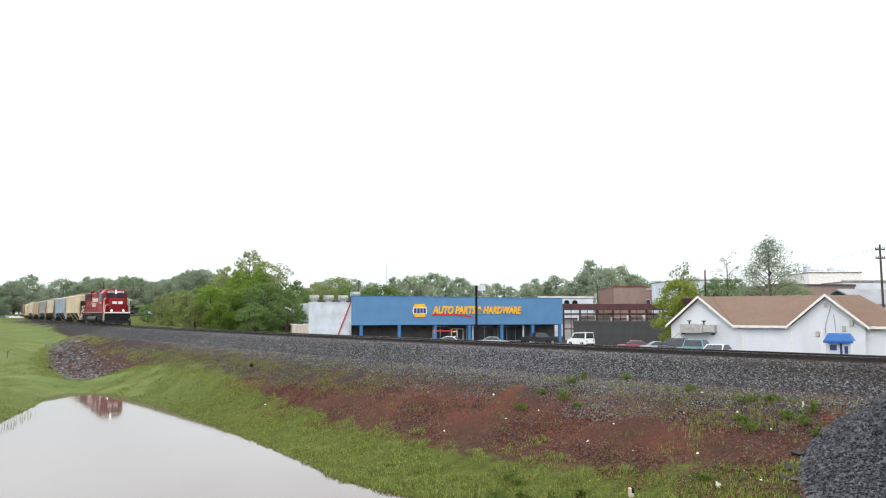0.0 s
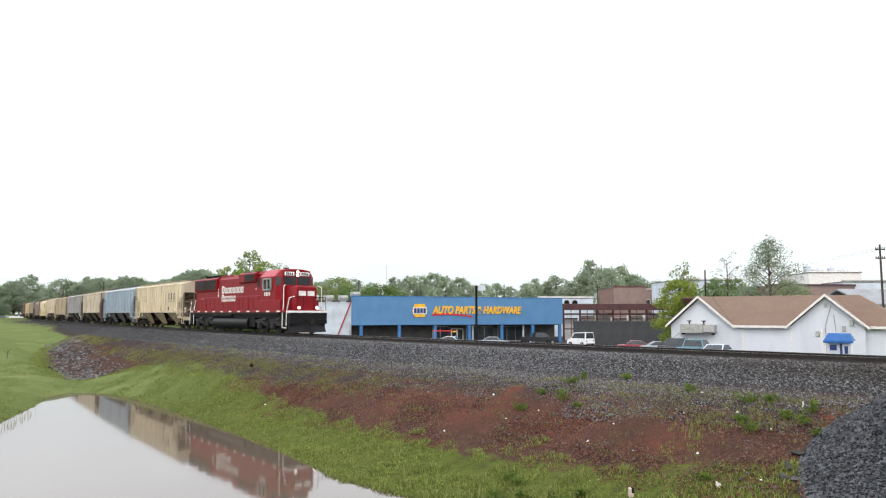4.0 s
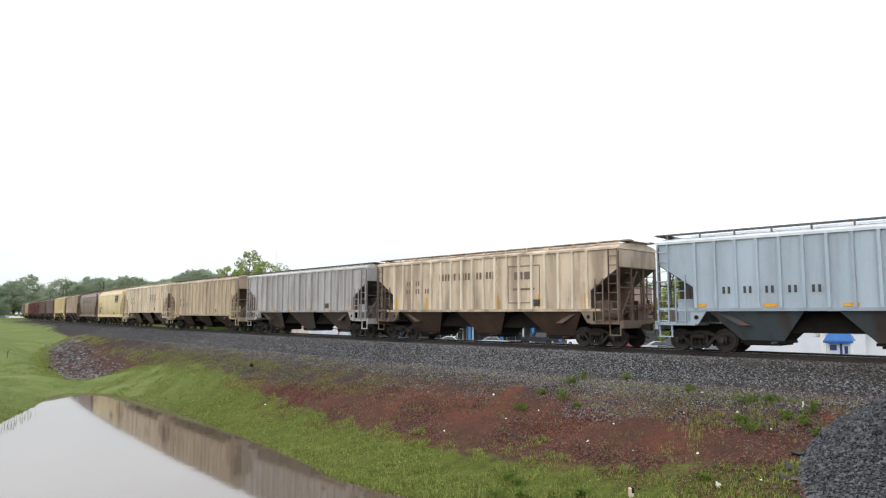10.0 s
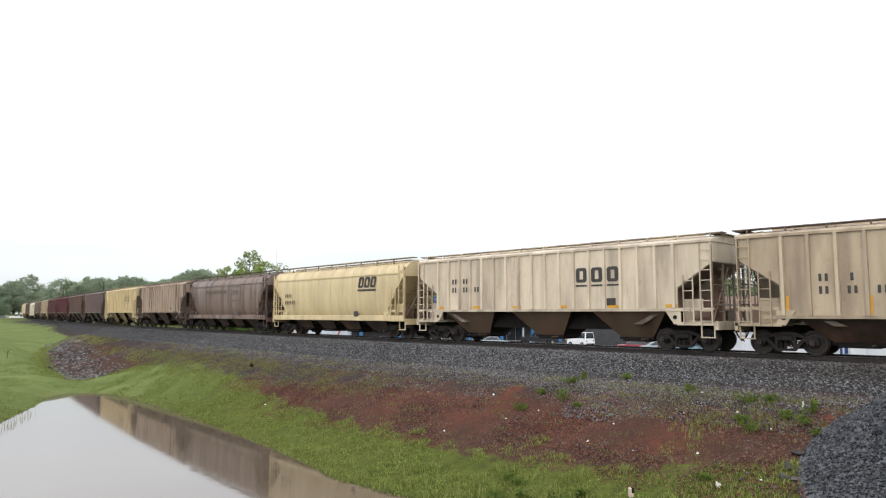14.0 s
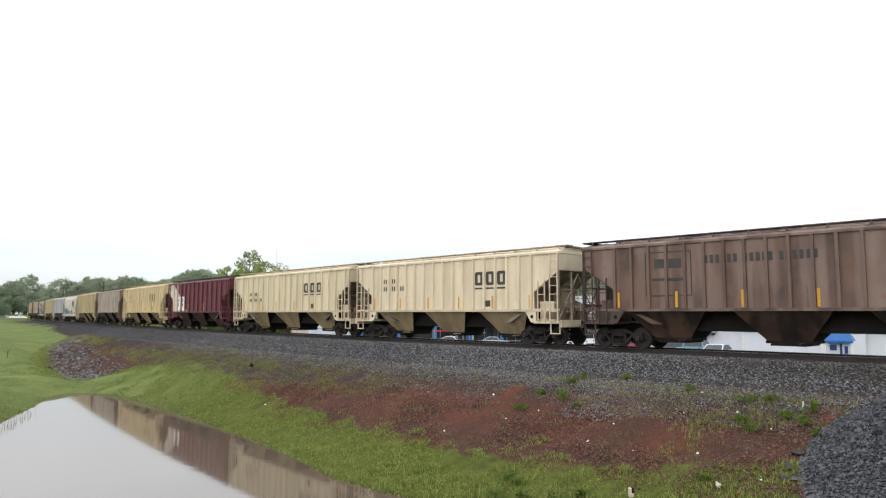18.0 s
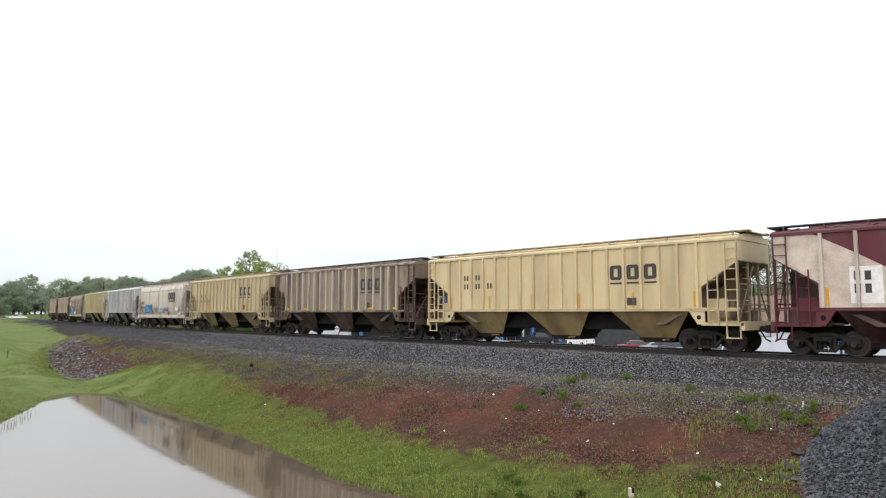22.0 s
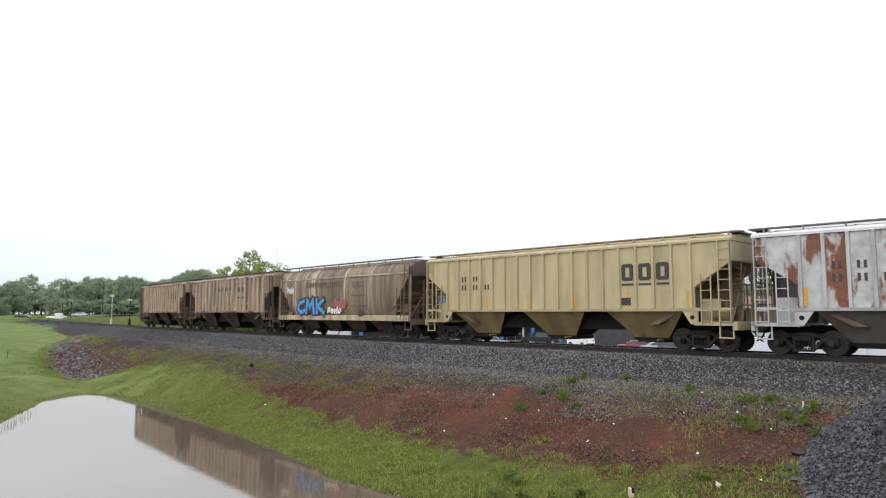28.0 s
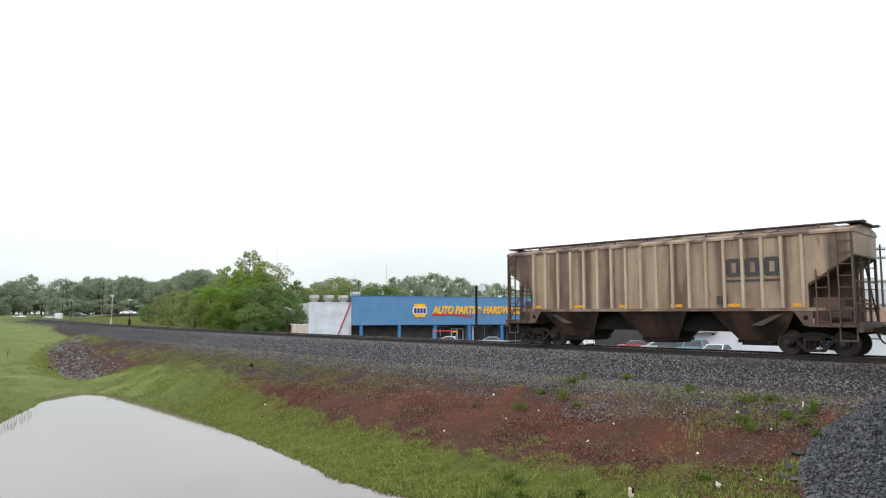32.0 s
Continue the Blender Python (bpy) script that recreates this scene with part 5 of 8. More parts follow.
CARS = [
    (111.9, 15.9, dict(kind="ribbed", color=CREAM, label=L_CREAM + ", clean paint", logo=(3.2, 2.75, 0.42, 0.62, 0.35, 0), marks=(-5.8, 3.05, M2))),
    (95.3, 15.8, dict(kind="ribbed", color=BLUE, lift=0.0, label="light blue-grey ribbed covered hopper car with orange reflectors", ribs=18, roof=(*rgb(196, 202, 208), 0.1), walk=(*rgb(88, 92, 92), 0.6), bay=(*rgb(117, 130, 138), 0.6), marks=(-6.4, 2.15, [[(2, 0), (2, 0), (2, 0), (2, 0), (2, 0)]]), tape_tall=False)),
    (77.9, 15.8, dict(kind="ribbed", color=TANRUST, rib=(*rgb(208, 199, 180), 0.4), lift=-0.04, label="faded tan ribbed covered hopper car stained with rust", ribs=18, banner=(-2.8, 3.1, 0.16, 0.34), marks=(-6.2, 2.9, M2), ink=M_GREYINK, bay=(*rgb(96, 78, 66), 1.0))),
    (61.5, 15.4, dict(kind="ribbed", color=GREY, lift=-0.08, label="weathered grey ribbed covered hopper car", ribs=17, tape_tall=False, roof=(*rgb(182, 182, 180), 0.3), walk=(*rgb(96, 96, 94), 0.7), bay=(*rgb(110, 108, 102), 0.8))),
    (44.2, 15.7, dict(kind="ribbed", color=TANBROWN, rib=(*rgb(188, 174, 150), 0.4), label="dull tan ribbed covered hopper car with deep sides", sill=1.30, ribs=16, marks=(-6.3, 2.5, [[(2, 0), (1, 0)], [(2, 0), (2, 0), (2, 0)]]), bay=(*rgb(74, 62, 52), 1.0), walk=(*rgb(88, 76, 64), 0.8))),
    (27.3, 16.1, dict(kind="ribbed", color=PALE, label="pale cream ribbed covered hopper car with logo blocks and orange tape", logo=(2.4, 2.75, 0.42, 0.62, 0.35, 0), marks=(-6.0, 2.9, M2), tape_tall=False, bay=(*rgb(127, 110, 89), 0.9))),
    (11.6, 14.6, dict(kind="smooth", color=CREAM2, label="smooth-sided cream covered hopper car with slanted black logo blocks", logo=(3.0, 2.95, 0.5, 0.62, 0.1, 0.2), marks=(-5.6, 2.5, [[(4, 0)], [(6, 0)]]), ink2=M_GREYINK, tape=0)),
    (-4.6, 15.1, dict(kind="smooth", color=BROWN, label="dirty brown smooth-sided covered hopper car with faded paint", banner=(-3.6, 3.0, 0.17, 0.32), tape=0)),
    (-20.9, 15.2, dict(kind="ribbed", color=(*rgb(168, 148, 130), 0.9), rib=(*rgb(176, 160, 144), 0.4), label="tan ribbed covered hopper car streaked with brown dirt", ribs=18, bay=(*rgb(70, 58, 50), 1.0))),
    (-37.9, 15.9, dict(kind="ribbed", color=CREAM2, label=L_CREAM, ribs=17, logo=(2.6, 2.75, 0.42, 0.62, 0.35, 0))),
    (-54.5, 15.5, dict(kind="ribbed", color=PURP, label="purplish brown ribbed covered hopper car")),
    (-71.0, 15.4, dict(kind="ribbed", color=DARKB, label="dark brown ribbed covered hopper car")),
    (-87.6, 15.4, dict(kind="ribbed", color=MAROON, label="maroon ribbed covered hopper car")),
    (-104.2, 15.4, dict(kind="ribbed", color=DARKRED, label="dark maroon ribbed covered hopper car")),
    (-120.6, 15.3, dict(kind="ribbed", color=TANBROWN, label="tan ribbed covered hopper car")),
    (-137.0, 15.3, dict(kind="ribbed", color=BROWN, label="brown ribbed covered hopper car")),
    (-153.6, 15.4, dict(kind="smooth", color=(*rgb(205, 196, 173), 0.3), label="smooth-sided pale cream covered hopper car with a block logo", logo=(3.4, 2.95, 0.62, 0.66, 0.08, 0.001), marks=(-5.6, 2.75, [[(4, 0)], [(6, 0)]]), tape=7, tape_tall=False)),
    (-170.5, 15.75, dict(kind="ribbed", color=(*rgb(120, 101, 92), 1.1), rib=(*rgb(104, 86, 76), 0.8), flip=True, label="grimy dark brown ribbed covered hopper car with yellow tape", ribs=18, banner=(-2.6, 3.3, 0.16, 0.3), ink3=M_BLACKINK, walk=(*rgb(50, 46, 44), 0.8), bay=(*rgb(48, 42, 38), 1.0))),
    (-186.5, 14.8, dict(kind="ribbed", color=CREAM, label=L_CREAM + " and yellow tape", ribs=17, logo=(2.6, 2.8, 0.46, 0.66, 0.35, 0), marks=(-5.6, 3.1, M2))),
    (-203.2, 16.0, dict(kind="ribbed", color=(*rgb(206, 194, 165), 0.22), label=L_CREAM + ", bright paint", ribs=17, logo=(2.6, 2.8, 0.42, 0.62, 0.35, 0), marks=(-6.0, 2.7, M2))),
    (-218.8, 14.5, dict(kind="ribbed", color=MAROON, label="maroon ribbed covered hopper car with a cream corner panel", ribs=12, walk=(*rgb(40, 36, 38), 0.5), bay=(*rgb(66, 22, 32), 0.6), corner=True, tape=4)),
    (-236.1, 16.2, dict(kind="ribbed", color=CREAM2, label=L_CREAM + ", even sand tone", ribs=18, logo=(2.9, 2.8, 0.40, 0.60, 0.30, 0), marks=(-5.6, 3.05, M2))),
    (-252.4, 15.2, dict(kind="ribbed", color=(*rgb(142, 128, 110), 0.95), rib=(*rgb(178, 168, 156), 0.35), label="brown covered hopper car with pale ribs and dark logo blocks", ribs=18, logo=(2.4, 2.8, 0.44, 0.66, 0.3, 0), tape_tall=False, walk=(*rgb(54, 48, 46), 0.8), bay=(*rgb(70, 60, 54), 1.0))),
    (-268.7, 15.4, dict(kind="ribbed", color=(*rgb(182, 167, 132), 0.3), label=L_CREAM + ", yellow tape", ribs=18, logo=(2.8, 2.8, 0.44, 0.64, 0.34, 0), marks=(-5.6, 2.75, M2))),
    (-285.1, 15.1, dict(kind="smooth", color=(*rgb(188, 180, 166), 0.5), label="smooth-sided off-white covered hopper car with blue spray paint", logo=(2.8, 2.75, 0.62, 0.66, 0.08, 0.001), marks=(-6.3, 2.4, [[(4, 0)], [(6, 0)]]), tape=0,
     tags=((-5.0, 1.50, 2.7, 0.85, TAG_ROW, ((0.24, M_DARKTAG), (0.15, M_BLUETAG)), ("dark outline of a spray-painted tag", "light blue sprayed strokes")), (-1.9, 1.55, 1.4, 0.55, TAG_THIN, ((0.05, M_GREYINK),), ("thin grey sprayed scrawl",)),
           (-0.1, 1.55, 1.4, 0.55, TAG_THIN, ((0.14, M_WHITE), (0.05, M_BLUETAG)), ("white sprayed scrawl", "thin blue sprayed line")), (1.7, 1.55, 1.2, 0.55, TAG_THIN, ((0.05, M_DARKTAG),), ("thin dark sprayed scrawl",)), (5.0, 1.6, 0.9, 0.5, TAG_THIN, ((0.09, M_WHITE),), ("white sprayed scrawl",))))),
    (-301.7, 15.5, dict(kind="ribbed", color=(*rgb(174, 176, 178), 0.35), mat=M_RUSTWHITE, label="white ribbed covered hopper car with large rust patches", ribs=18, roof=(*rgb(204, 206, 207), 0.2), bay=(*rgb(139, 138, 136), 0.7), marks=(-5.6, 2.9, [[(2, 0), (2, 0)], [(2, 0), (2, 0), (2, 0)]]), walk=(*rgb(112, 113, 115), 0.5))),
    (-318.5, 16.1, dict(kind="ribbed", color=(*rgb(176, 164, 130), 0.3), label=L_CREAM + ", yellowish paint", ribs=18, logo=(3.4, 2.75, 0.46, 0.68, 0.34, 0), marks=(-5.6, 3.0, M2))),
    (-334.1, 14.3, dict(kind="smooth", color=(*rgb(170, 156, 133), 0.6), mat=M_BANDED, label="faded tan smooth-sided covered hopper car with a blue spray-painted tag", banner=(-3.6, 3.1, 0.17, 0.34), tape=0,
     tags=((-4.6, 1.42, 3.3, 0.95, TAG_BIG, ((0.56, M_DARKTAG), (0.24, M_BLUETAG)), ("near-black outline of a spray-painted tag", "bright blue sprayed strokes")),
           (-0.9, 1.35, 1.5, 0.5, TAG_THIN, ((0.10, M_WHITE),), ("white sprayed scrawl",)), (-0.2, 1.6, 1.3, 0.8, TAG_THIN, ((0.12, M_REDTAG),), ("pale red sprayed scrawl",)), (-6.0, 2.7, 0.9, 0.55, TAG_THIN, ((0.07, M_WHITE),), ("white sprayed scrawl",))))),
    (-351.1, 16.1, dict(kind="ribbed", color=(*rgb(152, 134, 114), 0.95), rib=(*rgb(174, 160, 140), 0.4), label="brown and tan streaked ribbed covered hopper car", ribs=18, banner=(-3.2, 3.2, 0.16, 0.32), ink3=M_BLACKINK, walk=(*rgb(52, 46, 44), 0.8), bay=(*rgb(58, 50, 46), 1.0))),
    (-366.8, 14.4, dict(kind="ribbed", color=(*rgb(152, 134, 114), 0.95), rib=(*rgb(174, 160, 140), 0.4), label="grimy tan-brown ribbed covered hopper car, the last of the train", ribs=18, logo=(2.9, 2.75, 0.46, 0.66, 0.3, 0), walk=(*rgb(52, 46, 44), 0.8), bay=(*rgb(58, 50, 46), 1.0), tape_tall=False)),
]

TRAIN = []           # (thing, S of its origin)
TRAIN.append((locomotive(0), 150.7 - 10.85))
for k, (rear, L, look_) in enumerate(CARS):
    car = (ribbed_car if look_["kind"] == "ribbed" else smooth_car)(k + 1, L, look_)
    TRAIN.append((car, rear + L / 2))
    if look_.get("corner"):
        B = L / 2
        cp = Geo().prism([(-B, 4.1), (-B + 1.3, 4.1), (-B + 2.6, 3.36), (-B, 3.36)], "y", -1.482, -1.474)
        cp.prism([(-B, 3.36), (-B + 2.6, 3.36), (-B + 4.1, 2.44), (-B + 1.42, 2.44)], "y", -1.482, -1.474)
        cp.prism([(-B + 1.42, 2.44), (-B + 4.1, 2.44), (-B + 5.0, 1.62), (-B + 1.42, 1.62)], "y", -1.482, -1.474)
        part("corner_panel", cp, M_CREAMPAINT, car, "cream corner panel")
        for i in range(2):
            px_ = -B + 2.35 + i * 1.02
            wp = part("number_panel", Geo().box(px_, px_ + 0.92, -1.49, -1.483, 1.75, 2.95), M_WHITE, car, "white panel with dark bars")
            for j in range(2 - i % 2 + i):
                part("mark_bar", Geo().box(px_ + 0.12 + j * 0.3, px_ + 0.30 + j * 0.3, -1.496, -1.49, 2.5, 2.8), M_BLACKINK, wp)
                part("mark_bar", Geo().box(px_ + 0.12 + j * 0.3, px_ + 0.30 + j * 0.3, -1.496, -1.49, 2.08, 2.38), M_BLACKINK, wp)


# ---- behind the track: store, yard, house, town ----
M_BLUEWALL = worn("blue_painted_fascia_metal", rgb(84, 132, 174), rgb(76, 122, 164), 0.6, 0, 0.5, 0.08, 8)
M_BLUEPOST = worn("blue_painted_post", rgb(62, 122, 180), rgb(54, 108, 165), 0.6, 0, 1.5, 0.08, 12)
M_WHITEWALL = worn("white_painted_block", rgb(204, 214, 224), rgb(178, 184, 190), 0.8, 0, 0.6, 0.15, 14)
M_SIDING = Mat("white_lap_siding", 0.7)
_z = M_SIDING.n.new("ShaderNodeTexWave")
_z.bands_direction = "Z"
_z.wave_profile = "SAW"
_z.inputs["Scale"].default_value = 1.35
M_SIDING.link(M_SIDING.co.outputs["Object"], _z.inputs["Vector"])
M_SIDING.color(M_SIDING.mix(M_SIDING.ramp(M_SIDING.noise(0.9, 5, 0.6, M_SIDING.coords((1, 1, 0.3))), 0.4, 0.8, 0, 0.6), rgb(210, 215, 224), rgb(186, 189, 193)))
M_SIDING.bump(_z.outputs["Fac"], 0.5, 0.03)
M_SIDING = M_SIDING.mat
M_BRICK = Mat("dark_red_brick", 0.85)
_b = M_BRICK.n.new("ShaderNodeTexBrick")
_b.inputs["Color1"].default_value = (*rgb(124, 72, 64), 1)
_b.inputs["Color2"].default_value = (*rgb(104, 58, 54), 1)
_b.inputs["Mortar"].default_value = (*rgb(140, 120, 112), 1)
_b.inputs["Scale"].default_value = 2.2
_b.inputs["Mortar Size"].default_value = 0.012
M_BRICK.link(M_BRICK.coords((1, 1, 1)), _b.inputs["Vector"])
M_BRICK.color(M_BRICK.mix(M_BRICK.ramp(M_BRICK.noise(0.4, 5), 0.4, 0.75, 0, 0.5), _b.outputs["Color"], rgb(96, 66, 62)))
M_BRICK = M_BRICK.mat
M_SHINGLE = Mat("brown_asphalt_shingles", 0.9)
_v = M_SHINGLE.n.new("ShaderNodeTexBrick")
_v.inputs["Color1"].default_value = (*rgb(130, 108, 93), 1)
_v.inputs["Color2"].default_value = (*rgb(116, 97, 84), 1)
_v.inputs["Mortar"].default_value = (*rgb(90, 72, 61), 1)
_v.inputs["Scale"].default_value = 3.0
_v.inputs["Mortar Size"].default_value = 0.02
_v.inputs["Row Height"].default_value = 0.42
M_SHINGLE.link(M_SHINGLE.coords((1, 1, 1), "UV"), _v.inputs["Vector"])
M_SHINGLE.color(M_SHINGLE.mix(M_SHINGLE.ramp(M_SHINGLE.noise(0.5, 5), 0.4, 0.75, 0, 0.45), _v.outputs["Color"], rgb(106, 88, 76)))
M_SHINGLE.bump(_v.outputs["Fac"], 0.3, 0.02)
M_SHINGLE = M_SHINGLE.mat
M_STEELRED = worn("dark_red_oxide_steel", rgb(84, 48, 50), rgb(62, 40, 42), 0.7, 0, 1.0, 0.1, 10)
M_FENCE = worn("dark_fence_mesh", rgb(66, 68, 70), rgb(50, 52, 54), 0.8, 0, 0.8, 0.3, 16)
M_GALV = worn("galvanised_metal", rgb(186, 186, 182), rgb(150, 150, 148), 0.45, 0.6, 3, 0.1, 20)
M_WOODPOLE = worn("weathered_pole_wood", rgb(74, 62, 54), rgb(56, 48, 44), 0.9, 0, 2, 0.3, 12)
M_AWNING = worn("bright_blue_awning_sheet", rgb(20, 92, 160), rgb(16, 80, 146), 0.45, 0, 2, 0.1, 12)
M_SIGNYEL = worn("yellow_sign_letters", rgb(240, 186, 36), rgb(226, 166, 30), 0.45, 0, 3, 0.03, 20)
M_SIGNRED = worn("red_sign_stroke", rgb(196, 46, 58), rgb(176, 40, 52), 0.45, 0, 3, 0.03, 20)
M_SIGNBLUE = worn("dark_blue_sign_panel", rgb(30, 52, 110), rgb(26, 46, 100), 0.45, 0, 3, 0.03, 20)
M_TIN = worn("grey_metal_roof", rgb(150, 152, 156), rgb(124, 126, 130), 0.5, 0.4, 0.6, 0.1, 8)
M_TAR = worn("flat_roof_felt", rgb(112, 110, 108), rgb(90, 88, 86), 0.9, 0, 0.5, 0.1, 8)
M_DARKROOM = worn("shaded_storefront_wall", rgb(84, 82, 80), rgb(64, 62, 60), 0.8, 0, 1, 0.1, 10)
M_REDPIPE = worn("red_conduit", rgb(168, 72, 66), rgb(150, 60, 56), 0.6, 0, 4, 0.1, 20)

LOT_Z = -3.2


def plan(ox, oy, ux, uy, z=LOT_Z):
    """A frame whose x runs along a facade and whose -y looks towards the track."""
    n = math.hypot(ux, uy)
    return Matrix.Translation((ox, oy, z)) @ Matrix.Rotation(math.atan2(uy / n, ux / n), 4, "Z")


def written(text, size, mat, parent, m, shear=0.0, depth=0.06, bold=0.0):
    cu = bpy.data.curves.new("words", "FONT")
    cu.body, cu.size, cu.extrude, cu.shear, cu.offset = text, size, depth, shear, bold
    tmp = bpy.data.objects.new("words", cu)
    me_ = bpy.data.meshes.new_from_object(tmp)
    bpy.data.objects.remove(tmp)
    me_.materials.clear()
    me_.materials.append(mat)
    return me_


# store: local x along the front, 35.7 m long
W_STORE = 35.7
store = thing("store_building", "long flat-roofed hardware store with a blue fascia over a glazed front", "store", m=plan(-13.38, 100.0, 33.2, 13.0))
part("fascia", Geo().bbox(0, W_STORE, 0, 0.7, 2.95, 7.2, 0.03), M_BLUEWALL, store, "blue fascia")
part("fascia_trim", Geo().box(-0.05, W_STORE + 0.05, -0.04, 0.75, 7.2, 7.3), M_BLUEPOST, store)
part("wall", Geo().box(0.05, W_STORE - 0.05, 2.6, 2.9, 0, 2.95).box(0.05, 0.4, 2.9, 26, 0, 6.9).box(W_STORE - 0.4, W_STORE - 0.05, 2.9, 26, 0, 6.9).box(0.05, W_STORE - 0.05, 25.7, 26, 0, 6.9), M_DARKROOM, store)
part("soffit", Geo().box(0.05, W_STORE - 0.05, 0.7, 2.6, 2.85, 2.95), M_DARKROOM, store)
part("roof", Geo().box(0.05, W_STORE - 0.05, 0.7, 26, 6.6, 6.75), M_TAR, store)
for i, x in enumerate((1.5, 7.4, 13.2, 18.9, 24.6, 30.2, 35.3)):
    part("post", once("storepost", lambda: Geo().bbox(-0.22, 0.22, 0.12, 0.58, 0, 2.97, 0.03).mesh("post", [M_BLUEPOST])), M_BLUEPOST, store).location = (x, 0, 0)
for a, b in ((13.6, 16.2), (19.4, 24.2), (25.0, 29.8)):
    n = max(2, int((b - a) / 1.5))
    for i in range(n):
        w = (b - a) / n
        win = part("window", Geo().box(a + i * w + 0.04, a + (i + 1) * w - 0.04, 2.52, 2.57, 0.35, 2.6), M_GLASS, store, "dark shop window")
        part("window_frame", Geo().box(a + i * w - 0.03, a + i * w + 0.03, 2.48, 2.6, 0.1, 2.75).box(a + i * w, a + (i + 1) * w, 2.48, 2.6, 2.6, 2.7).box(a + i * w, a + (i + 1) * w, 2.48, 2.6, 0.25, 0.35), M_GALV, win)
dr = part("door", Geo().box(16.9, 17.75, 2.5, 2.56, 0.05, 2.2).box(17.85, 18.7, 2.5, 2.56, 0.05, 2.2), M_GLASS, store, "pair of glazed doors")
part("door_frame", Geo().box(16.75, 16.9, 2.46, 2.6, 0, 2.35).box(17.75, 17.85, 2.46, 2.6, 0, 2.35).box(18.7, 18.85, 2.46, 2.6, 0, 2.35).box(16.75, 18.85, 2.46, 2.6, 2.2, 2.35), M_WHITE, dr)
for x in (19.7, 28.7):
    part("pale_post", Geo().box(x, x + 0.25, 0.9, 1.15, 0, 2.9), M_WHITEWALL, store)
part("front_bench", Geo().box(2.2, 6.8, 2.1, 2.5, 0.35, 0.85), M_FENCE, store)
# signs: a six-sided panel, words, an underline
bdg = part("sign_badge", Geo().prism([(9.35, 5.0), (9.75, 6.15), (11.35, 6.15), (11.75, 5.0), (11.35, 4.15), (9.75, 4.15)], "y", -0.12, 0.0), M_SIGNYEL, store, "yellow six-sided badge")
part("badge_panel", Geo().box(9.45, 11.65, -0.15, -0.11, 4.6, 5.65), M_WHITE, bdg)
part("badge_blocks", Geo().box(9.6, 10.0, -0.18, -0.14, 4.75, 5.5).box(10.1, 10.5, -0.18, -0.14, 4.75, 5.5).box(10.6, 11.0, -0.18, -0.14, 4.75, 5.5).box(11.1, 11.5, -0.18, -0.14, 4.75, 5.5), M_SIGNBLUE, bdg, "four dark blue blocks")
_words = written("AUTO PARTS & HARDWARE", 1.62, M_SIGNYEL, store, None, 0.25, 0.05, 0.062)
_vs = np.array([v.co[:] for v in _words.vertices])
_x0, _x1, _zz0, _zz1 = _vs[:, 0].min(), _vs[:, 0].max(), _vs[:, 1].min(), _vs[:, 1].max()
sg_ = part("sign_words", _words, M_SIGNYEL, store, "yellow slanted letters that read AUTO PARTS & HARDWARE")
sg_.rotation_euler = (math.pi / 2, 0, 0)
sg_.scale = (15.4 / (_x1 - _x0), 1.22 / (_zz1 - _zz0), 1)
sg_.location = (12.6 - _x0 * sg_.scale[0], -0.07, 4.72)
gs_ = Geo()
for i in range(12):
    a0, a1 = 12.6 + i * 0.56, 12.6 + (i + 1) * 0.56

    def hz(x):
        u = (x - 12.6) / 6.72
        return 4.25 + 0.32 * math.sin(u * 2.6 + 0.25) - 0.25 * u
    gs_.prism([(a0, hz(a0)), (a1, hz(a1)), (a1, hz(a1) + 0.42 - 0.018 * i), (a0, hz(a0) + 0.42 - 0.018 * i)], "y", -0.1, 0.0)
part("sign_stroke", gs_, M_SIGNRED, store, "red brush stroke under the words")

# white wing beside the store with its roof vents
wing = thing("store_wing", "white painted block wing with a diagonal red pipe", "building", m=plan(-19.29, 98.0, 5.92, 2.0))
part("wall", Geo().bbox(0, 6.2, 0, 24, 0, 6.2, 0.02), M_WHITEWALL, wing)
part("parapet", Geo().box(-0.06, 6.26, -0.06, 0.3, 6.2, 6.32), M_WHITEWALL, wing)
part("pipe", Geo().cyl((4.1, -0.12, 1.2), (6.1, -0.12, 6.4), 0.10, n=8), M_REDPIPE, wing, "red diagonal pipe")
part("drain_pipe", Geo().cyl((6.0, -0.1, 0), (6.0, -0.1, 3.4), 0.06, n=8), M_GALV, wing)
for x in (0.85, 2.95, 5.1, 6.9):
    v = thing("roof_vent", "galvanised box vent on the roof of the white wing", "vent", "roof vents", m=plan(-19.29, 98.0, 5.92, 2.0) @ Matrix.Translation((x, 1.0, 6.2 if x < 6 else 6.75)))
    part("duct", Geo().box(-0.4, 0.4, -0.4, 0.4, 0, 0.5), M_GALV, v)
    part("cowl", Geo().loft([[(-0.6, -0.6, 0.45), (0.6, -0.6, 0.45), (0.6, 0.6, 0.45), (-0.6, 0.6, 0.45)], [(-0.66, -0.66, 0.8), (0.66, -0.66, 0.8), (0.66, 0.66, 0.8), (-0.66, 0.66, 0.8)], [(-0.62, -0.62, 1.15), (0.62, -0.62, 1.15), (0.62, 0.62, 1.15), (-0.62, 0.62, 1.15)]]), M_GALV, v)
annex = thing("low_annex", "low cream panelled shed beside the white wing", "shed", m=plan(-21.6, 97.6, 2.4, 0.6))
part("wall", Geo().box(0, 2.45, 0, 8, 0, 3.0), M_CREAMPAINT, annex)
part("roof", Geo().box(-0.1, 2.55, -0.1, 8, 3.0, 3.12), M_WHITE, annex)
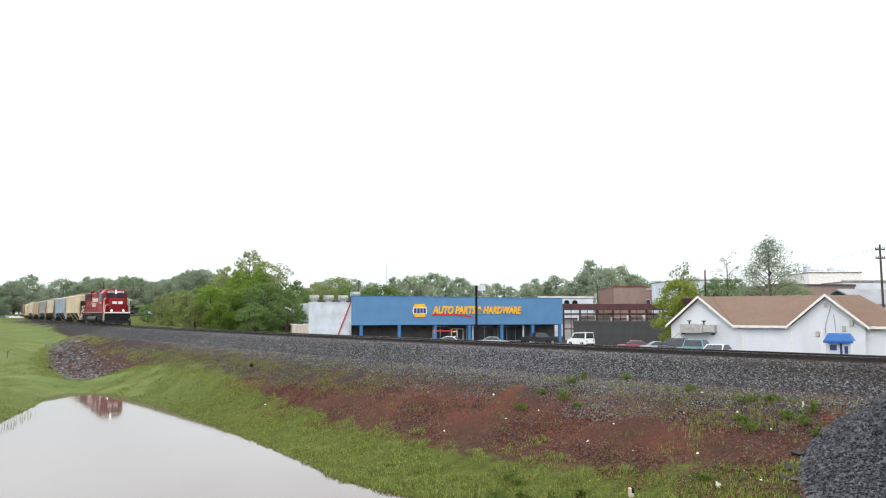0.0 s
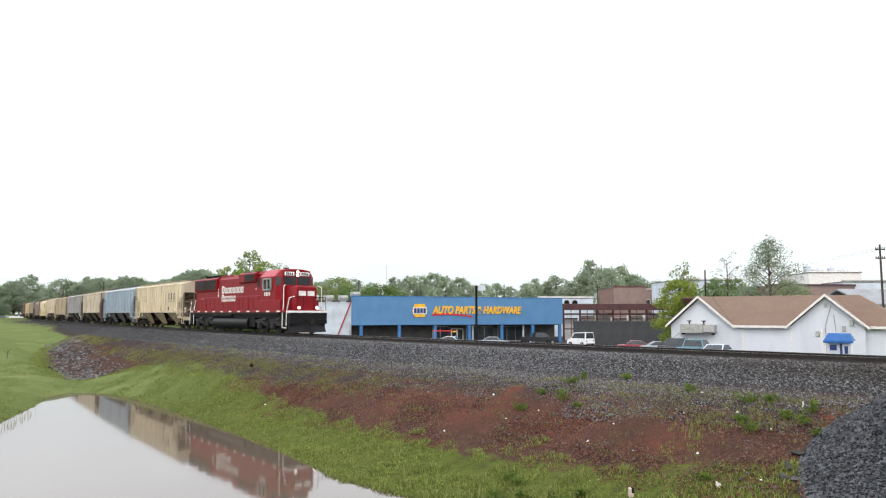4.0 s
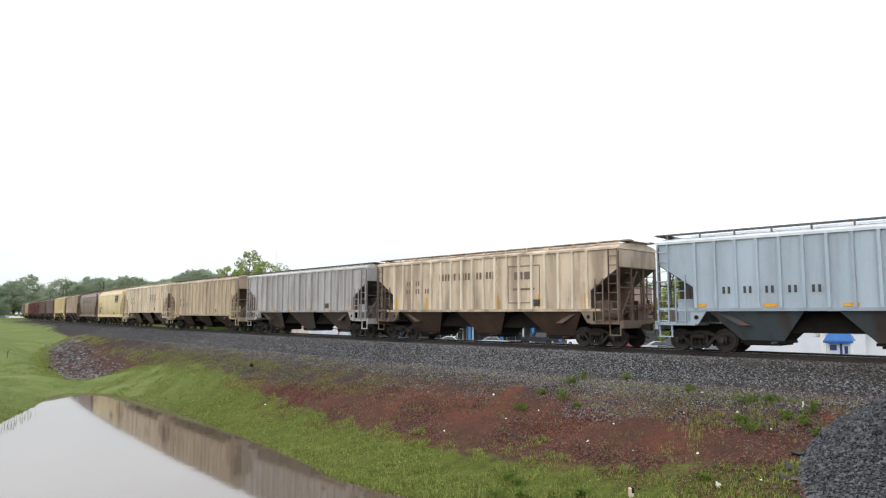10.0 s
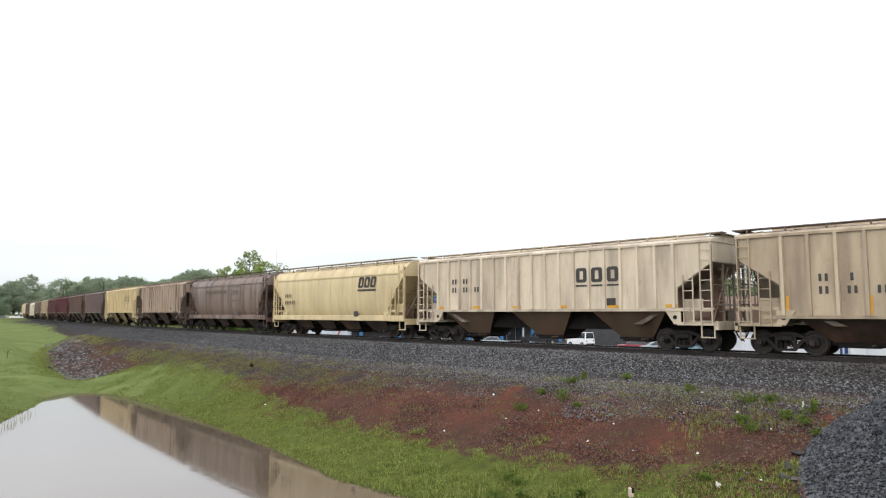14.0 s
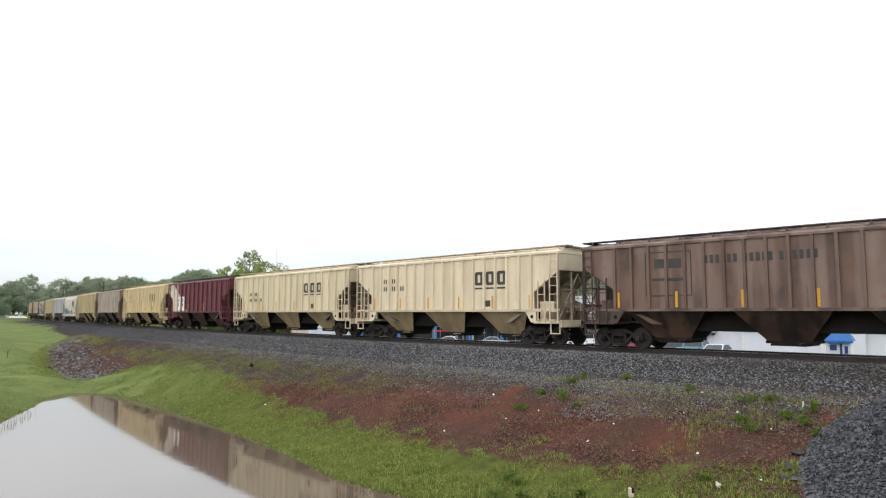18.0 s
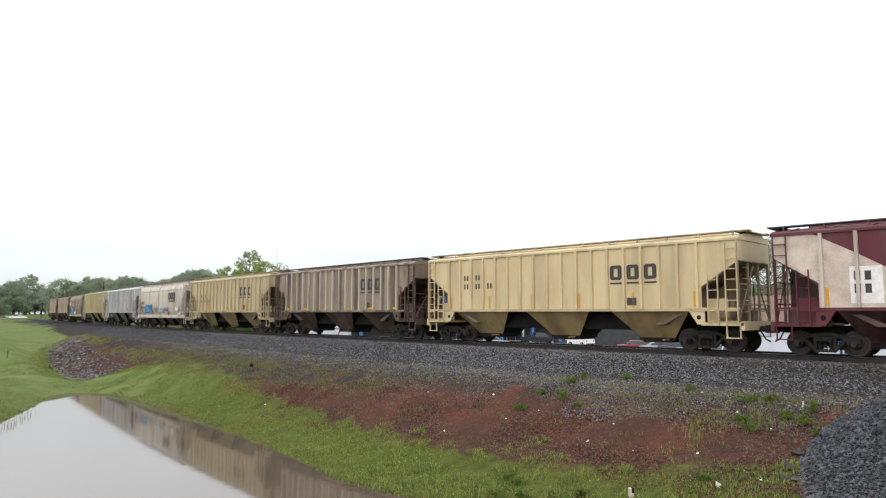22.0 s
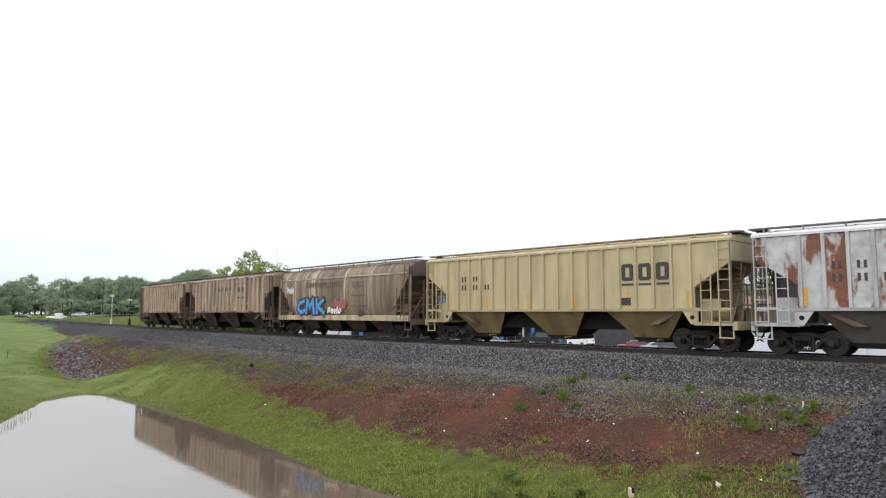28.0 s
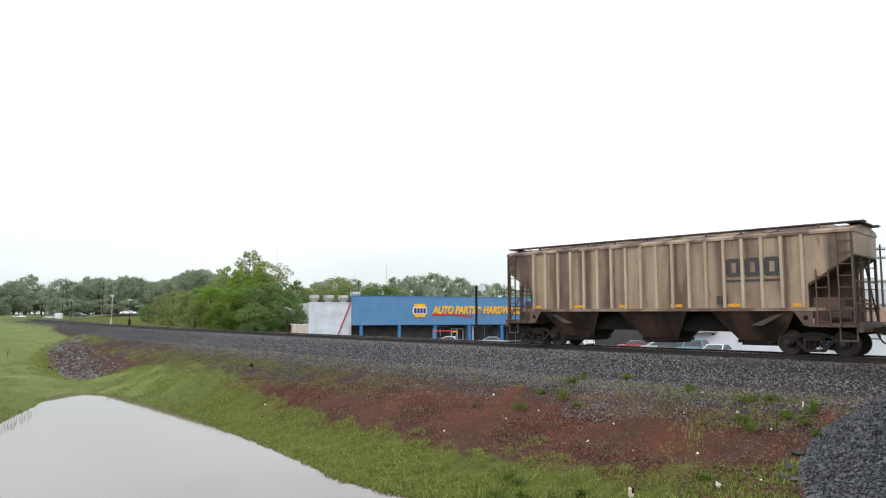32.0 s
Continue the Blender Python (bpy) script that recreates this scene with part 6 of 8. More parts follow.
for i in range(4):
    part("batten", Geo().box(0.3 + i * 0.6, 0.36 + i * 0.6, -0.03, 0, 0, 3.0), M_WHITEWALL, annex)

# lamp post before the store
lp = thing("parking_lot_lamp", "dark square lamp post with a pale floodlight head", "lamp post", m=Matrix.Translation((4.17, 85, LOT_Z)))
part("pole", Geo().bbox(-0.14, 0.14, -0.14, 0.14, 0, 8.15, 0.02), M_BLACK, lp)
part("arm", Geo().box(0, 0.6, -0.04, 0.04, 7.9, 7.98), M_BLACK, lp)
part("lamp_head", Geo().prism([(0.2, 7.5), (1.15, 7.55), (1.05, 8.25), (0.3, 8.2)], "y", -0.35, 0.35), M_WHITEWALL, lp, "pale floodlight")

# lumber yard: screened fence and open red steel shed
fence = thing("yard_fence", "dark screened chain-link fence on steel posts", "fence", m=plan(19.9, 104, 14.6, -9.0))
for i in range(10):
    part("screen", once("screen", lambda: Geo().box(0, 1.74, -0.02, 0.02, 0.1, 3.6).mesh("screen", [M_FENCE])), M_FENCE, fence).location = (i * 1.75, 0, 0)
    part("fence_post", once("fpost", lambda: Geo().cyl((0, 0, 0), (0, 0, 3.75 ), 0.05, n=8).mesh("fence_post", [M_UNDER])), M_UNDER, fence).location = (i * 1.75, 0.06, 0)
shed = thing("lumber_shed", "open-sided dark red steel lumber shed", "shed", m=plan(21.5, 121.5, 20.0, -1.5))
part("roof", Geo().prism([(-0.5, 6.1), (1.6, 6.3), (1.6, 6.5), (-0.5, 6.3)], "x", -1, 22), M_STEELRED, shed)
part("lower_beam", Geo().box(-1, 22, 0.4, 0.6, 4.5, 4.8), M_STEELRED, shed)
part("eave_beam", Geo().box(-1, 22, -0.6, -0.3, 5.35, 6.45), M_STEELRED, shed)
for i in range(8):
    part("column", once("scol", lambda: Geo().box(-0.17, 0.17, -0.15, 0.15, 0, 5.9).mesh("column", [M_STEELRED])), M_STEELRED, shed).location = (i * 2.9, 0, 0)
    part("rack_bay", once("srack", lambda: Geo().box(0.3, 2.6, 1.0, 1.2, 3.7, 3.9).box(0.3, 2.6, 1.0, 1.2, 1.9, 2.1).box(1.4, 1.5, 1.0, 1.2, 0, 5.4).mesh("rack_bay", [M_STEELRED])), M_STEELRED, shed).location = (i * 2.9, 0, 0)
for i in range(7):
    lum = thing("lumber_pack", "pale stack of wrapped boards in the shed", "lumber", "stacks in the shed", m=plan(21.5, 121.5, 20.0, -1.5) @ Matrix.Translation((0.3 + i * 2.9, 2.0, 2.1)),
                geo=Geo().bbox(0.1, 2.4, 0, 3, 0, 1.9 + 0.4 * ((i * 7) % 3), 0.03).box(0.1, 2.4, 0, 3, -2.1, 0), material=M_WHITE)


def block(name, label, ox, oy, ux, uy, w, d, h, mat, trim=None, windows=(), z=LOT_Z, roof=M_TAR):
    b = thing(name, label, "building", m=plan(ox, oy, ux, uy, z))
    part("wall", Geo().box(0, w, 0, d, 0, h), mat, b)
    part("roof", Geo().box(-0.1, w + 0.1, -0.1, d + 0.1, h, h + 0.14), roof, b)
    part("parapet", Geo().box(-0.12, w + 0.12, -0.14, 0.25, h + 0.14, h + 0.4), trim or mat, b)
    for x, z_, ww, wh in windows:
        wi = part("window", Geo().box(x, x + ww, -0.05, 0.02, z_, z_ + wh), M_GLASS, b, "dark window")
        part("window_frame", Geo().box(x - 0.08, x, -0.08, 0.02, z_ - 0.08, z_ + wh + 0.08).box(x + ww, x + ww + 0.08, -0.08, 0.02, z_ - 0.08, z_ + wh + 0.08).box(x, x + ww, -0.08, 0.02, z_ + wh, z_ + wh + 0.08).box(x, x + ww, -0.1, 0.02, z_ - 0.08, z_), M_WHITE, wi)
    return b


bb = block("warehouse", "low white warehouse with a flat roof behind the store", 19.8, 141, 10.4, 0.5, 11.5, 20, 7.9, M_WHITEWALL, M_WHITE)
for i in range(3):
    fan = part("round_vent", Geo().cyl((4.2 + i * 1.7, -0.25, 7.0), (4.2 + i * 1.7, 0.0, 7.0), 0.55, n=16), M_UNDER, bb, smooth=True)
block("brick_building", "plain dark red brick building with a flat roof", 38.2, 152, 10.0, 0.0, 7.3, 14, 10.6, M_BRICK)
block("brick_building", "lower red brick building with a pale cornice", 45.7, 158, 10.0, 0.0, 8.4, 14, 10.2, M_BRICK, M_CREAMPAINT, [(1.5, 6.4, 0.9, 1.6), (3.6, 6.4, 0.9, 1.6)])
block("brick_building", "long dark red brick building behind the house", 51.0, 107, 9.8, 0.6, 14.5, 12, 9.0, M_BRICK, M_STEELRED)
wh_ = block("white_building", "white painted town building with upper windows", 45.6, 132, 9.9, 0.5, 13.0, 14, 11.2, M_WHITEWALL, M_WHITE, [(2.0, 6.9, 0.9, 1.6), (5.0, 6.9, 0.9, 1.6), (9.0, 6.9, 0.9, 1.6)])
block("white_building", "pale white town building with a stepped roof line", 68.0, 126, 9.8, -0.6, 9.5, 12, 12.3, M_WHITE, M_WHITE, [(1.0, 8.2, 1.0, 1.3), (4.2, 8.2, 1.0, 1.3)])
block("white_building", "pale grey-white town building with small windows", 69.6, 118, 9.8, -0.9, 14, 14, 10.2, M_WHITEWALL, M_GALV, [(0.8, 7.4, 0.7, 1.6), (3.6, 7.4, 0.7, 1.6), (6.4, 7.4, 0.7, 1.6)])
for x, y, w, h in ((68.4, 127.5, 1.0, 1.3), (70.2, 128, 1.8, 0.7), (73.0, 127.5, 0.8, 1.0), (75.2, 128, 1.5, 0.6)):
    thing("rooftop_unit", "pale box unit on the roof of a white building", "rooftop unit", "units on the town roofs", m=Matrix.Translation((x, y, LOT_Z + 12.44)), geo=Geo().bbox(0, w, 0, 1.2, 0, h, 0.03).cyl((w * 0.5, 0.6, h - 0.02), (w * 0.5, 0.6, h + 0.35), 0.12, n=8), material=M_WHITEWALL)
gb = thing("gable_shed", "grey metal roofed shed behind the house", "shed", m=plan(59.6, 96, 9.8, 1.5))
part("wall", Geo().box(0, 16, 0, 10, 0, 6.0), M_WHITEWALL, gb)
part("roof", Geo().prism([(-0.4, 5.9), (5, 8.2), (10.4, 5.9), (10.4, 6.1), (5, 8.4), (-0.4, 6.1)], "x", -0.4, 16.4), M_TIN, gb)

# ---- white house with two front gables ----
HM = plan(25.63, 68.0, 0.8, -0.6)
house = thing("white_house", "white clapboard house with brown shingle roof and two front gables", "house", m=HM)
EV, RG = 3.55, 6.45     # eaves and ridge over the lot
GW = 3.25
part("wall", Geo().box(-GW + 0.35, 11.1 + GW - 0.35, 0.0, 0.25, 0, EV).box(-GW + 0.35, -GW + 0.6, 0.25, 9, 0, EV).box(11.1 + GW - 0.6, 11.1 + GW - 0.35, 0.25, 9, 0, EV).box(-GW + 0.35, 11.1 + GW - 0.35, 8.75, 9, 0, EV), M_SIDING, house)
for xc in (0.0, 11.1):
    part("gable_wall", Geo().prism([(xc - GW + 0.35, EV), (xc + GW - 0.35, EV), (xc, RG - 0.28)], "y", -0.02, 0.2), M_SIDING, house)


def slab(parent, name, quad, mat, t=0.14):
    """A roof plane with thickness, from its four upper corners."""
    a, b, c, d = (Vector(q) for q in quad)
    n = (b - a).cross(d - a).normalized()
    if n.z < 0:
        n = -n
    g = Geo()
    low = [p - n * t for p in (a, b, c, d)]
    g.add([a, b, c, d, *low], [(0, 1, 2, 3), (7, 6, 5, 4), (0, 4, 5, 1), (1, 5, 6, 2), (2, 6, 7, 3), (3, 7, 4, 0)])
    ob = part(name, g, mat, parent)
    uv = ob.data.uv_layers.new(name="UVMap")
    u = (b - a).normalized()
    w = n.cross(u)
    for lp_ in ob.data.loops:
        co = ob.data.vertices[lp_.vertex_index].co
        uv.data[lp_.index].uv = ((co - a).dot(u), (co - a).dot(w))
    return ob


for xc in (0.0, 11.1):
    for sgn in (-1, 1):
        slab(house, "roof_plane", [(xc, -0.5, RG), (xc + sgn * GW, -0.5, EV - 0.02), (xc + sgn * GW, 5.0, EV - 0.02), (xc, 5.0, RG)], M_SHINGLE)
        part("rake_board", Geo().prism([(xc, RG + 0.02), (xc + sgn * (GW + 0.05), EV - 0.04), (xc + sgn * (GW + 0.05), EV - 0.28), (xc, RG - 0.24)], "y", -0.55, -0.49), M_WHITE, house)
slab(house, "roof_plane", [(0, 4.6, RG + 0.03), (11.1, 4.6, RG + 0.03), (11.1 - GW, -0.45, EV), (GW, -0.45, EV)], M_SHINGLE)
slab(house, "roof_plane", [(-GW, 4.6, RG), (13.3, 4.6, RG), (17.6, 9.4, EV), (-GW, 9.4, EV)], M_SHINGLE)
slab(house, "roof_plane", [(11.1, 4.6, RG), (13.3, 4.6, RG), (17.6, 0.4, EV), (11.1, 0.4, EV)], M_SHINGLE)
slab(house, "roof_plane", [(13.3, 4.6, RG), (17.6, 0.4, EV), (17.6, 9.4, EV), (13.3, 4.64, RG)], M_SHINGLE)
part("eave_board", Geo().box(GW, 11.1 - GW, -0.5, -0.44, EV - 0.2, EV + 0.02), M_WHITE, house)
part("wing_wall", Geo().box(11.1 + GW - 0.4, 17.3, 0.9, 1.1, 0, EV).box(17.1, 17.3, 1.1, 9.0, 0, EV), M_SIDING, house)
part("wing_eave", Geo().box(11.1 + GW, 17.6, 0.36, 0.42, EV - 0.2, EV + 0.02), M_WHITE, house)
part("vent_louver", Geo().box(10.95, 11.25, -0.06, 0, 5.2, 5.6), M_GALV, house)
for i, (x, z) in enumerate(((10.2, 3.1), (12.3, 3.6), (12.9, 4.1))):
    part("meter_box", Geo().bbox(x, x + 0.28, -0.2, 0.0, z - 0.45, z, 0.02), M_GALV, house)
part("conduit", Geo().rod([(11.0, -0.08, 1.0), (11.0, -0.08, 3.6), (11.5, -0.08, 5.4)], 0.035, 6).rod([(11.8, -0.08, 3.0), (11.7, -0.08, 4.6)], 0.03, 6), M_GALV, house)
for x in (3.9, 8.1, 10.6):
    part("corner_board", Geo().box(x, x + 0.12, -0.03, 0, 0, EV - 0.2), M_WHITE, house)
part("back_door", Geo().bbox(-2.3, -1.4, -0.06, 0.0, 0.1, 2.1, 0.02), M_WHITE, house)
part("awning_rail", Geo().rod([(-2.5, -0.7, 2.2), (-1.9, -0.7, 2.75), (-1.5, -0.1, 2.2)], 0.03, 6), M_GALV, house)
ac = thing("cooling_unit", "boxy rooftop style cooling unit on brackets on the gable wall", "air conditioner", m=HM)
part("cabinet", Geo().bbox(-1.7, 0.5, -0.95, -0.05, 2.75, 3.65, 0.03), M_GALV, ac)
part("cabinet_end", Geo().bbox(0.52, 1.6, -0.85, -0.05, 2.85, 3.6, 0.03), M_GALV, ac)
for x in (-0.9, 0.5):
    part("vent_cap", Geo().cyl((x, -0.5, 3.6), (x, -0.5, 3.9), 0.07, n=8).cyl((x, -0.5, 3.9), (x, -0.5, 4.0), 0.2, n=10), M_UNDER, ac)
part("bracket", Geo().box(-1.6, -1.5, -0.9, 0, 2.6, 2.75).box(1.3, 1.4, -0.9, 0, 2.6, 2.75), M_UNDER, ac)

# blue-roofed kiosk
kio = thing("kiosk", "small white kiosk under a bright blue awning roof", "kiosk", m=plan(30.95, 55.4, 0.8, -0.6) @ Matrix.Diagonal((0.7, 0.7, 1.0, 1)))
part("booth", Geo().box(0.3, 2.5, -0.3, 1.6, 0, 2.5), M_WHITEWALL, kio)
part("awning", Geo().loft([[(-0.1, -0.7, 2.5), (2.9, -0.7, 2.5), (2.9, 2.0, 2.5), (-0.1, 2.0, 2.5)], [(0.35, 0.0, 3.1), (2.45, 0.0, 3.1), (2.45, 1.4, 3.1), (0.35, 1.4, 3.1)]]), M_AWNING, kio, "bright blue awning")
part("valance", Geo().box(-0.1, 2.9, -0.74, -0.7, 2.34, 2.52), M_AWNING, kio)
for x in (0.1, 2.7):
    part("post", Geo().box(x - 0.06, x + 0.06, -0.6, -0.48, 0, 2.5), M_WHITE, kio)
part("panel", Geo().box(0.5, 1.2, -0.34, -0.3, 1.75, 2.2).box(1.5, 1.75, -0.34, -0.3, 0.6, 2.3).box(1.95, 2.3, -0.34, -0.3, 1.5, 2.1), M_SIGNBLUE, kio, "dark blue panels")
part("dispenser", Geo().bbox(-0.55, 0.3, -0.3, 0.6, 0.0, 1.3, 0.03), M_GALV, kio)


rail_fence = thing("rail_fence", "low weathered rail fence on the grass beside the house", "fence", m=plan(35.4, 57.6, 0.9, -0.2, -2.9))
part("rail", Geo().box(0, 7.6, -0.04, 0.04, 0.62, 0.74), M_WOODPOLE, rail_fence)
for i in range(4):
    part("fence_post", Geo().box(i * 2.5 - 0.06, i * 2.5 + 0.06, -0.06, 0.06, -0.6, 0.85), M_WOODPOLE, rail_fence)


# ---- parked vehicles ----
M_TYRE = worn("tyre_rubber", rgb(32, 32, 33), rgb(24, 24, 25), 0.85, 0, 5, 0.1, 30)
M_TAILLAMP = worn("red_lamp_lens", rgb(150, 20, 24), rgb(130, 18, 22), 0.3, 0, 5, 0.02, 30)


def gloss(name, c, rough=0.3):
    m_ = Mat(name, rough)
    m_.color(m_.mix(m_.ramp(m_.noise(1.2, 4), 0.35, 0.7, 0, 0.5), c, tuple(v * 0.85 for v in c)))
    m_.b.inputs["Coat Weight"].default_value = 0.4
    return m_.mat


def vehicle(name, label, m, paint, side, cabin, width, wheels, category="car"):
    """A road vehicle: side and cabin outlines in x and z, pushed across its width."""
    v = thing(name, label, category, m=m)
    W = width / 2
    n = len(side)
    g = Geo()
    rings = []
    for y, k in ((-W, 0.90), (-W + 0.06, 0.97), (-W + 0.15, 1.0), (W - 0.15, 1.0), (W - 0.06, 0.97), (W, 0.90)):
        cx = sum(p[0] for p in side) / n
        cz = sum(p[1] for p in side) / n
        rings.append([(cx + (x - cx) * (0.985 + 0.015 * k), y, cz + (z - cz) * (0.80 + 0.2 * k)) for x, z in side])
    g.loft(rings)
    part("body", g, paint, v, smooth=True)
    g = Geo()
    cx = sum(p[0] for p in cabin) / len(cabin)
    top = max(p[1] for p in cabin)
    low = min(p[1] for p in cabin)
    def ring(y, inset):
        return [(x, y * (1 - inset * (z - low) / (top - low)), z) for x, z in cabin]
    g.loft([ring(-W + 0.05, 0.16), ring(W - 0.05, 0.16)])
    part("cabin", g, paint, v, smooth=True)
    for sgn in (-1, 1):
        gw = Geo()
        pts = []
        for x, z in cabin:
            zz = low + 0.08 + (z - low) * 0.80
            y = (W - 0.05) * (1 - 0.16 * (zz - low) / (top - low)) + 0.012
            pts.append((cx + (x - cx) * 0.88, sgn * y, zz))
        inner = [(x, y * 0.97, z) for x, y, z in pts]
        gw.loft([pts, inner])
        wi = part("side_window", gw, M_GLASS, v)
    def pane(p, q):
        g_ = Geo()
        (x0, z0), (x1, z1) = p, q
        nx_, nz_ = (z1 - z0), -(x1 - x0)
        ln = math.hypot(nx_, nz_)
        nx_, nz_ = nx_ / ln * 0.012, nz_ / ln * 0.012
        w0 = (W - 0.05) * (1 - 0.16 * (z0 - low) / (top - low)) * 0.9
        w1 = (W - 0.05) * (1 - 0.16 * (z1 - low) / (top - low)) * 0.9
        a = [(x0 + (x1 - x0) * 0.08, -w0, z0 + (z1 - z0) * 0.08), (x0 + (x1 - x0) * 0.08, w0, z0 + (z1 - z0) * 0.08), (x0 + (x1 - x0) * 0.9, w1, z0 + (z1 - z0) * 0.9), (x0 + (x1 - x0) * 0.9, -w1, z0 + (z1 - z0) * 0.9)]
        for sg2 in (-1, 1):
            b = [(x + sg2 * nx_, y, z + sg2 * nz_) for x, y, z in a]
            g_.loft([a, b])
        return g_
    k = len(cabin)
    part("windscreen", pane(cabin[0], cabin[1]), M_GLASS, v)
    part("rear_window", pane(cabin[-1], cabin[-2]), M_GLASS, v)
    for x in wheels:
        for y in (-W + 0.02, W - 0.02):
            tw = part("wheel", once("carwheel", lambda: Geo().cyl((0, -0.1, 0), (0, 0.1, 0), 0.33, n=20).mesh("wheel", [M_TYRE], True)), M_TYRE, v)
            tw.location = (x, y, 0.33)
            rm = part("rim", once("carrim", lambda: Geo().cyl((0, -0.112, 0), (0, 0.112, 0), 0.2, n=14).mesh("rim", [M_GALV], True)), M_GALV, tw)
    x0, x1 = min(p[0] for p in side), max(p[0] for p in side)
    for y in (-W + 0.25, W - 0.25):
        part("headlight", Geo().bbox(x0 - 0.01, x0 + 0.12, y - 0.14, y + 0.14, 0.62, 0.76, 0.02), M_WHITE, v)
        part("tail_light", Geo().bbox(x1 - 0.12, x1 + 0.01, y - 0.12, y + 0.12, 0.72, 0.92, 0.02), M_TAILLAMP, v)
    for x, q in ((x0, -0.03), (x1, 0.03)):
        part("bumper", Geo().bbox(min(x, x + q) - 0.02, max(x, x + q) + 0.02, -W + 0.1, W - 0.1, 0.3, 0.5, 0.02), M_UNDER, v)
    return v


SEDAN = [(-2.25, 0.35), (-2.3, 0.62), (-2.1, 0.80), (-1.2, 0.92), (1.5, 0.95), (2.2, 0.92), (2.3, 0.7), (2.25, 0.35)]
SEDAN_C = [(-1.25, 0.90), (-0.45, 1.42), (0.75, 1.44), (1.65, 0.93)]
PICKUP = [(-2.7, 0.45), (-2.75, 0.85), (-2.55, 1.08), (-1.3, 1.14), (2.6, 1.12), (2.7, 0.9), (2.7, 0.5)]
PICKUP_C = [(-1.35, 1.10), (-0.65, 1.75), (0.75, 1.77), (1.0, 1.10)]
VAN = [(-1.95, 0.35), (-2.02, 0.72), (-1.85, 1.0), (-1.2, 1.14), (1.75, 1.16), (1.85, 0.8), (1.85, 0.35)]
VAN_C = [(-1.3, 1.10), (-0.65, 1.98), (1.72, 2.08), (1.8, 1.12)]
M_CWHITE, M_CRED, M_CSILVER = gloss("white_car_paint", rgb(236, 238, 240)), gloss("dark_pink_red_car_paint", rgb(158, 52, 74)), gloss("pale_silver_car_paint", rgb(178, 192, 200))
M_CBLACK, M_CTEAL, M_CPALE = gloss("near_black_car_paint", rgb(34, 38, 46)), gloss("teal_car_paint", rgb(84, 128, 142)), gloss("pale_blue_car_paint", rgb(196, 212, 224))
M_CGREY = gloss("dark_grey_car_paint", rgb(44, 46, 50))


def parked(x, y, deg):
    return Matrix.Translation((x, y, ground_at(x, y))) @ Matrix.Rotation(radians(deg), 4, "Z")


vehicle("delivery_van", "white high-roof delivery van parked by the yard fence", parked(19.9, 98.5, -58), M_CWHITE, VAN, VAN_C, 1.8, (-1.25, 1.15), "van")
vehicle("sedan", "dark pinkish red sedan parked in the lot", parked(23.6, 83.0, 172), M_CRED, SEDAN, SEDAN_C, 1.8, (-1.4, 1.4))
vehicle("sedan", "pale silver sedan parked in the lot", parked(25.6, 80.5, 172), M_CSILVER, SEDAN, SEDAN_C, 1.8, (-1.4, 1.4))
vehicle("pickup_truck", "black pickup truck parked beside the white house", parked(22.2, 64.8, 233), M_CBLACK, PICKUP, PICKUP_C, 1.95, (-1.75, 1.75), "pickup truck")
vehicle("pickup_truck", "teal pickup truck parked beside the white house", parked(22.9, 61.9, 233), M_CTEAL, PICKUP, PICKUP_C, 1.95, (-1.75, 1.75), "pickup truck")
vehicle("sedan", "pale blue sedan parked beside the white house", parked(23.9, 59.4, 230), M_CPALE, SEDAN, SEDAN_C, 1.8, (-1.4, 1.4))
vehicle("sedan", "white sedan with a pink roof banner outside the store", parked(1.2, 97.5, 165), M_CWHITE, SEDAN, SEDAN_C, 1.8, (-1.4, 1.4))
vehicle("sedan", "pale sedan parked outside the store", parked(7.2, 96.5, 172), M_CSILVER, SEDAN, SEDAN_C, 1.8, (-1.4, 1.4))
vehicle("pickup_truck", "dark grey pickup truck parked under the store canopy", parked(15.0, 106.2, 190), M_CGREY, PICKUP, PICKUP_C, 1.95, (-1.75, 1.75), "pickup truck")
ban = thing("sale_banner", "red and yellow banner on two posts outside the store", "banner", m=Matrix.Translation((0.2, 99.5, LOT_Z)))
part("cloth", Geo().box(-1.6, 1.2, -0.03, 0.03, 2.1, 2.28), M_SIGNRED, ban)
part("tail", Geo().box(1.2, 1.9, -0.035, 0.03, 2.0, 2.16), M_SIGNYEL, ban)
for x in (-1.5, 1.8):
    part("post", Geo().cyl((x, 0, 0), (x, 0, 2.4), 0.04, n=8), M_GALV, ban)


# ---- trees ----
def leaf_material(name, a, b, c):
    m_ = Mat(name, 0.62, 0.0, 0.3)
    geo_ = m_.n.new("ShaderNodeNewGeometry")
    col = m_.mix(geo_.outputs["Random Per Island"], a, b)
    col = m_.mix(m_.ramp(m_.noise(0.35, 3), 0.4, 0.7, 0, 0.6), col, c)
    col = m_.mix(1.0, col, m_.ramp(m_.info("Random"), 0, 1, 0.85, 1.12), "MULTIPLY")
    m_.color(col)
    tr = m_.n.new("ShaderNodeBsdfTranslucent")
    m_.link(col, tr.inputs["Color"])
    mx = m_.n.new("ShaderNodeMixShader")
    mx.inputs[0].default_value = 0.46
    m_.link(m_.b.outputs[0], mx.inputs[1])
    m_.link(tr.outputs[0], mx.inputs[2])
    m_.link(mx.outputs[0], m_.n["Material Output"].inputs["Surface"])
    return m_.mat


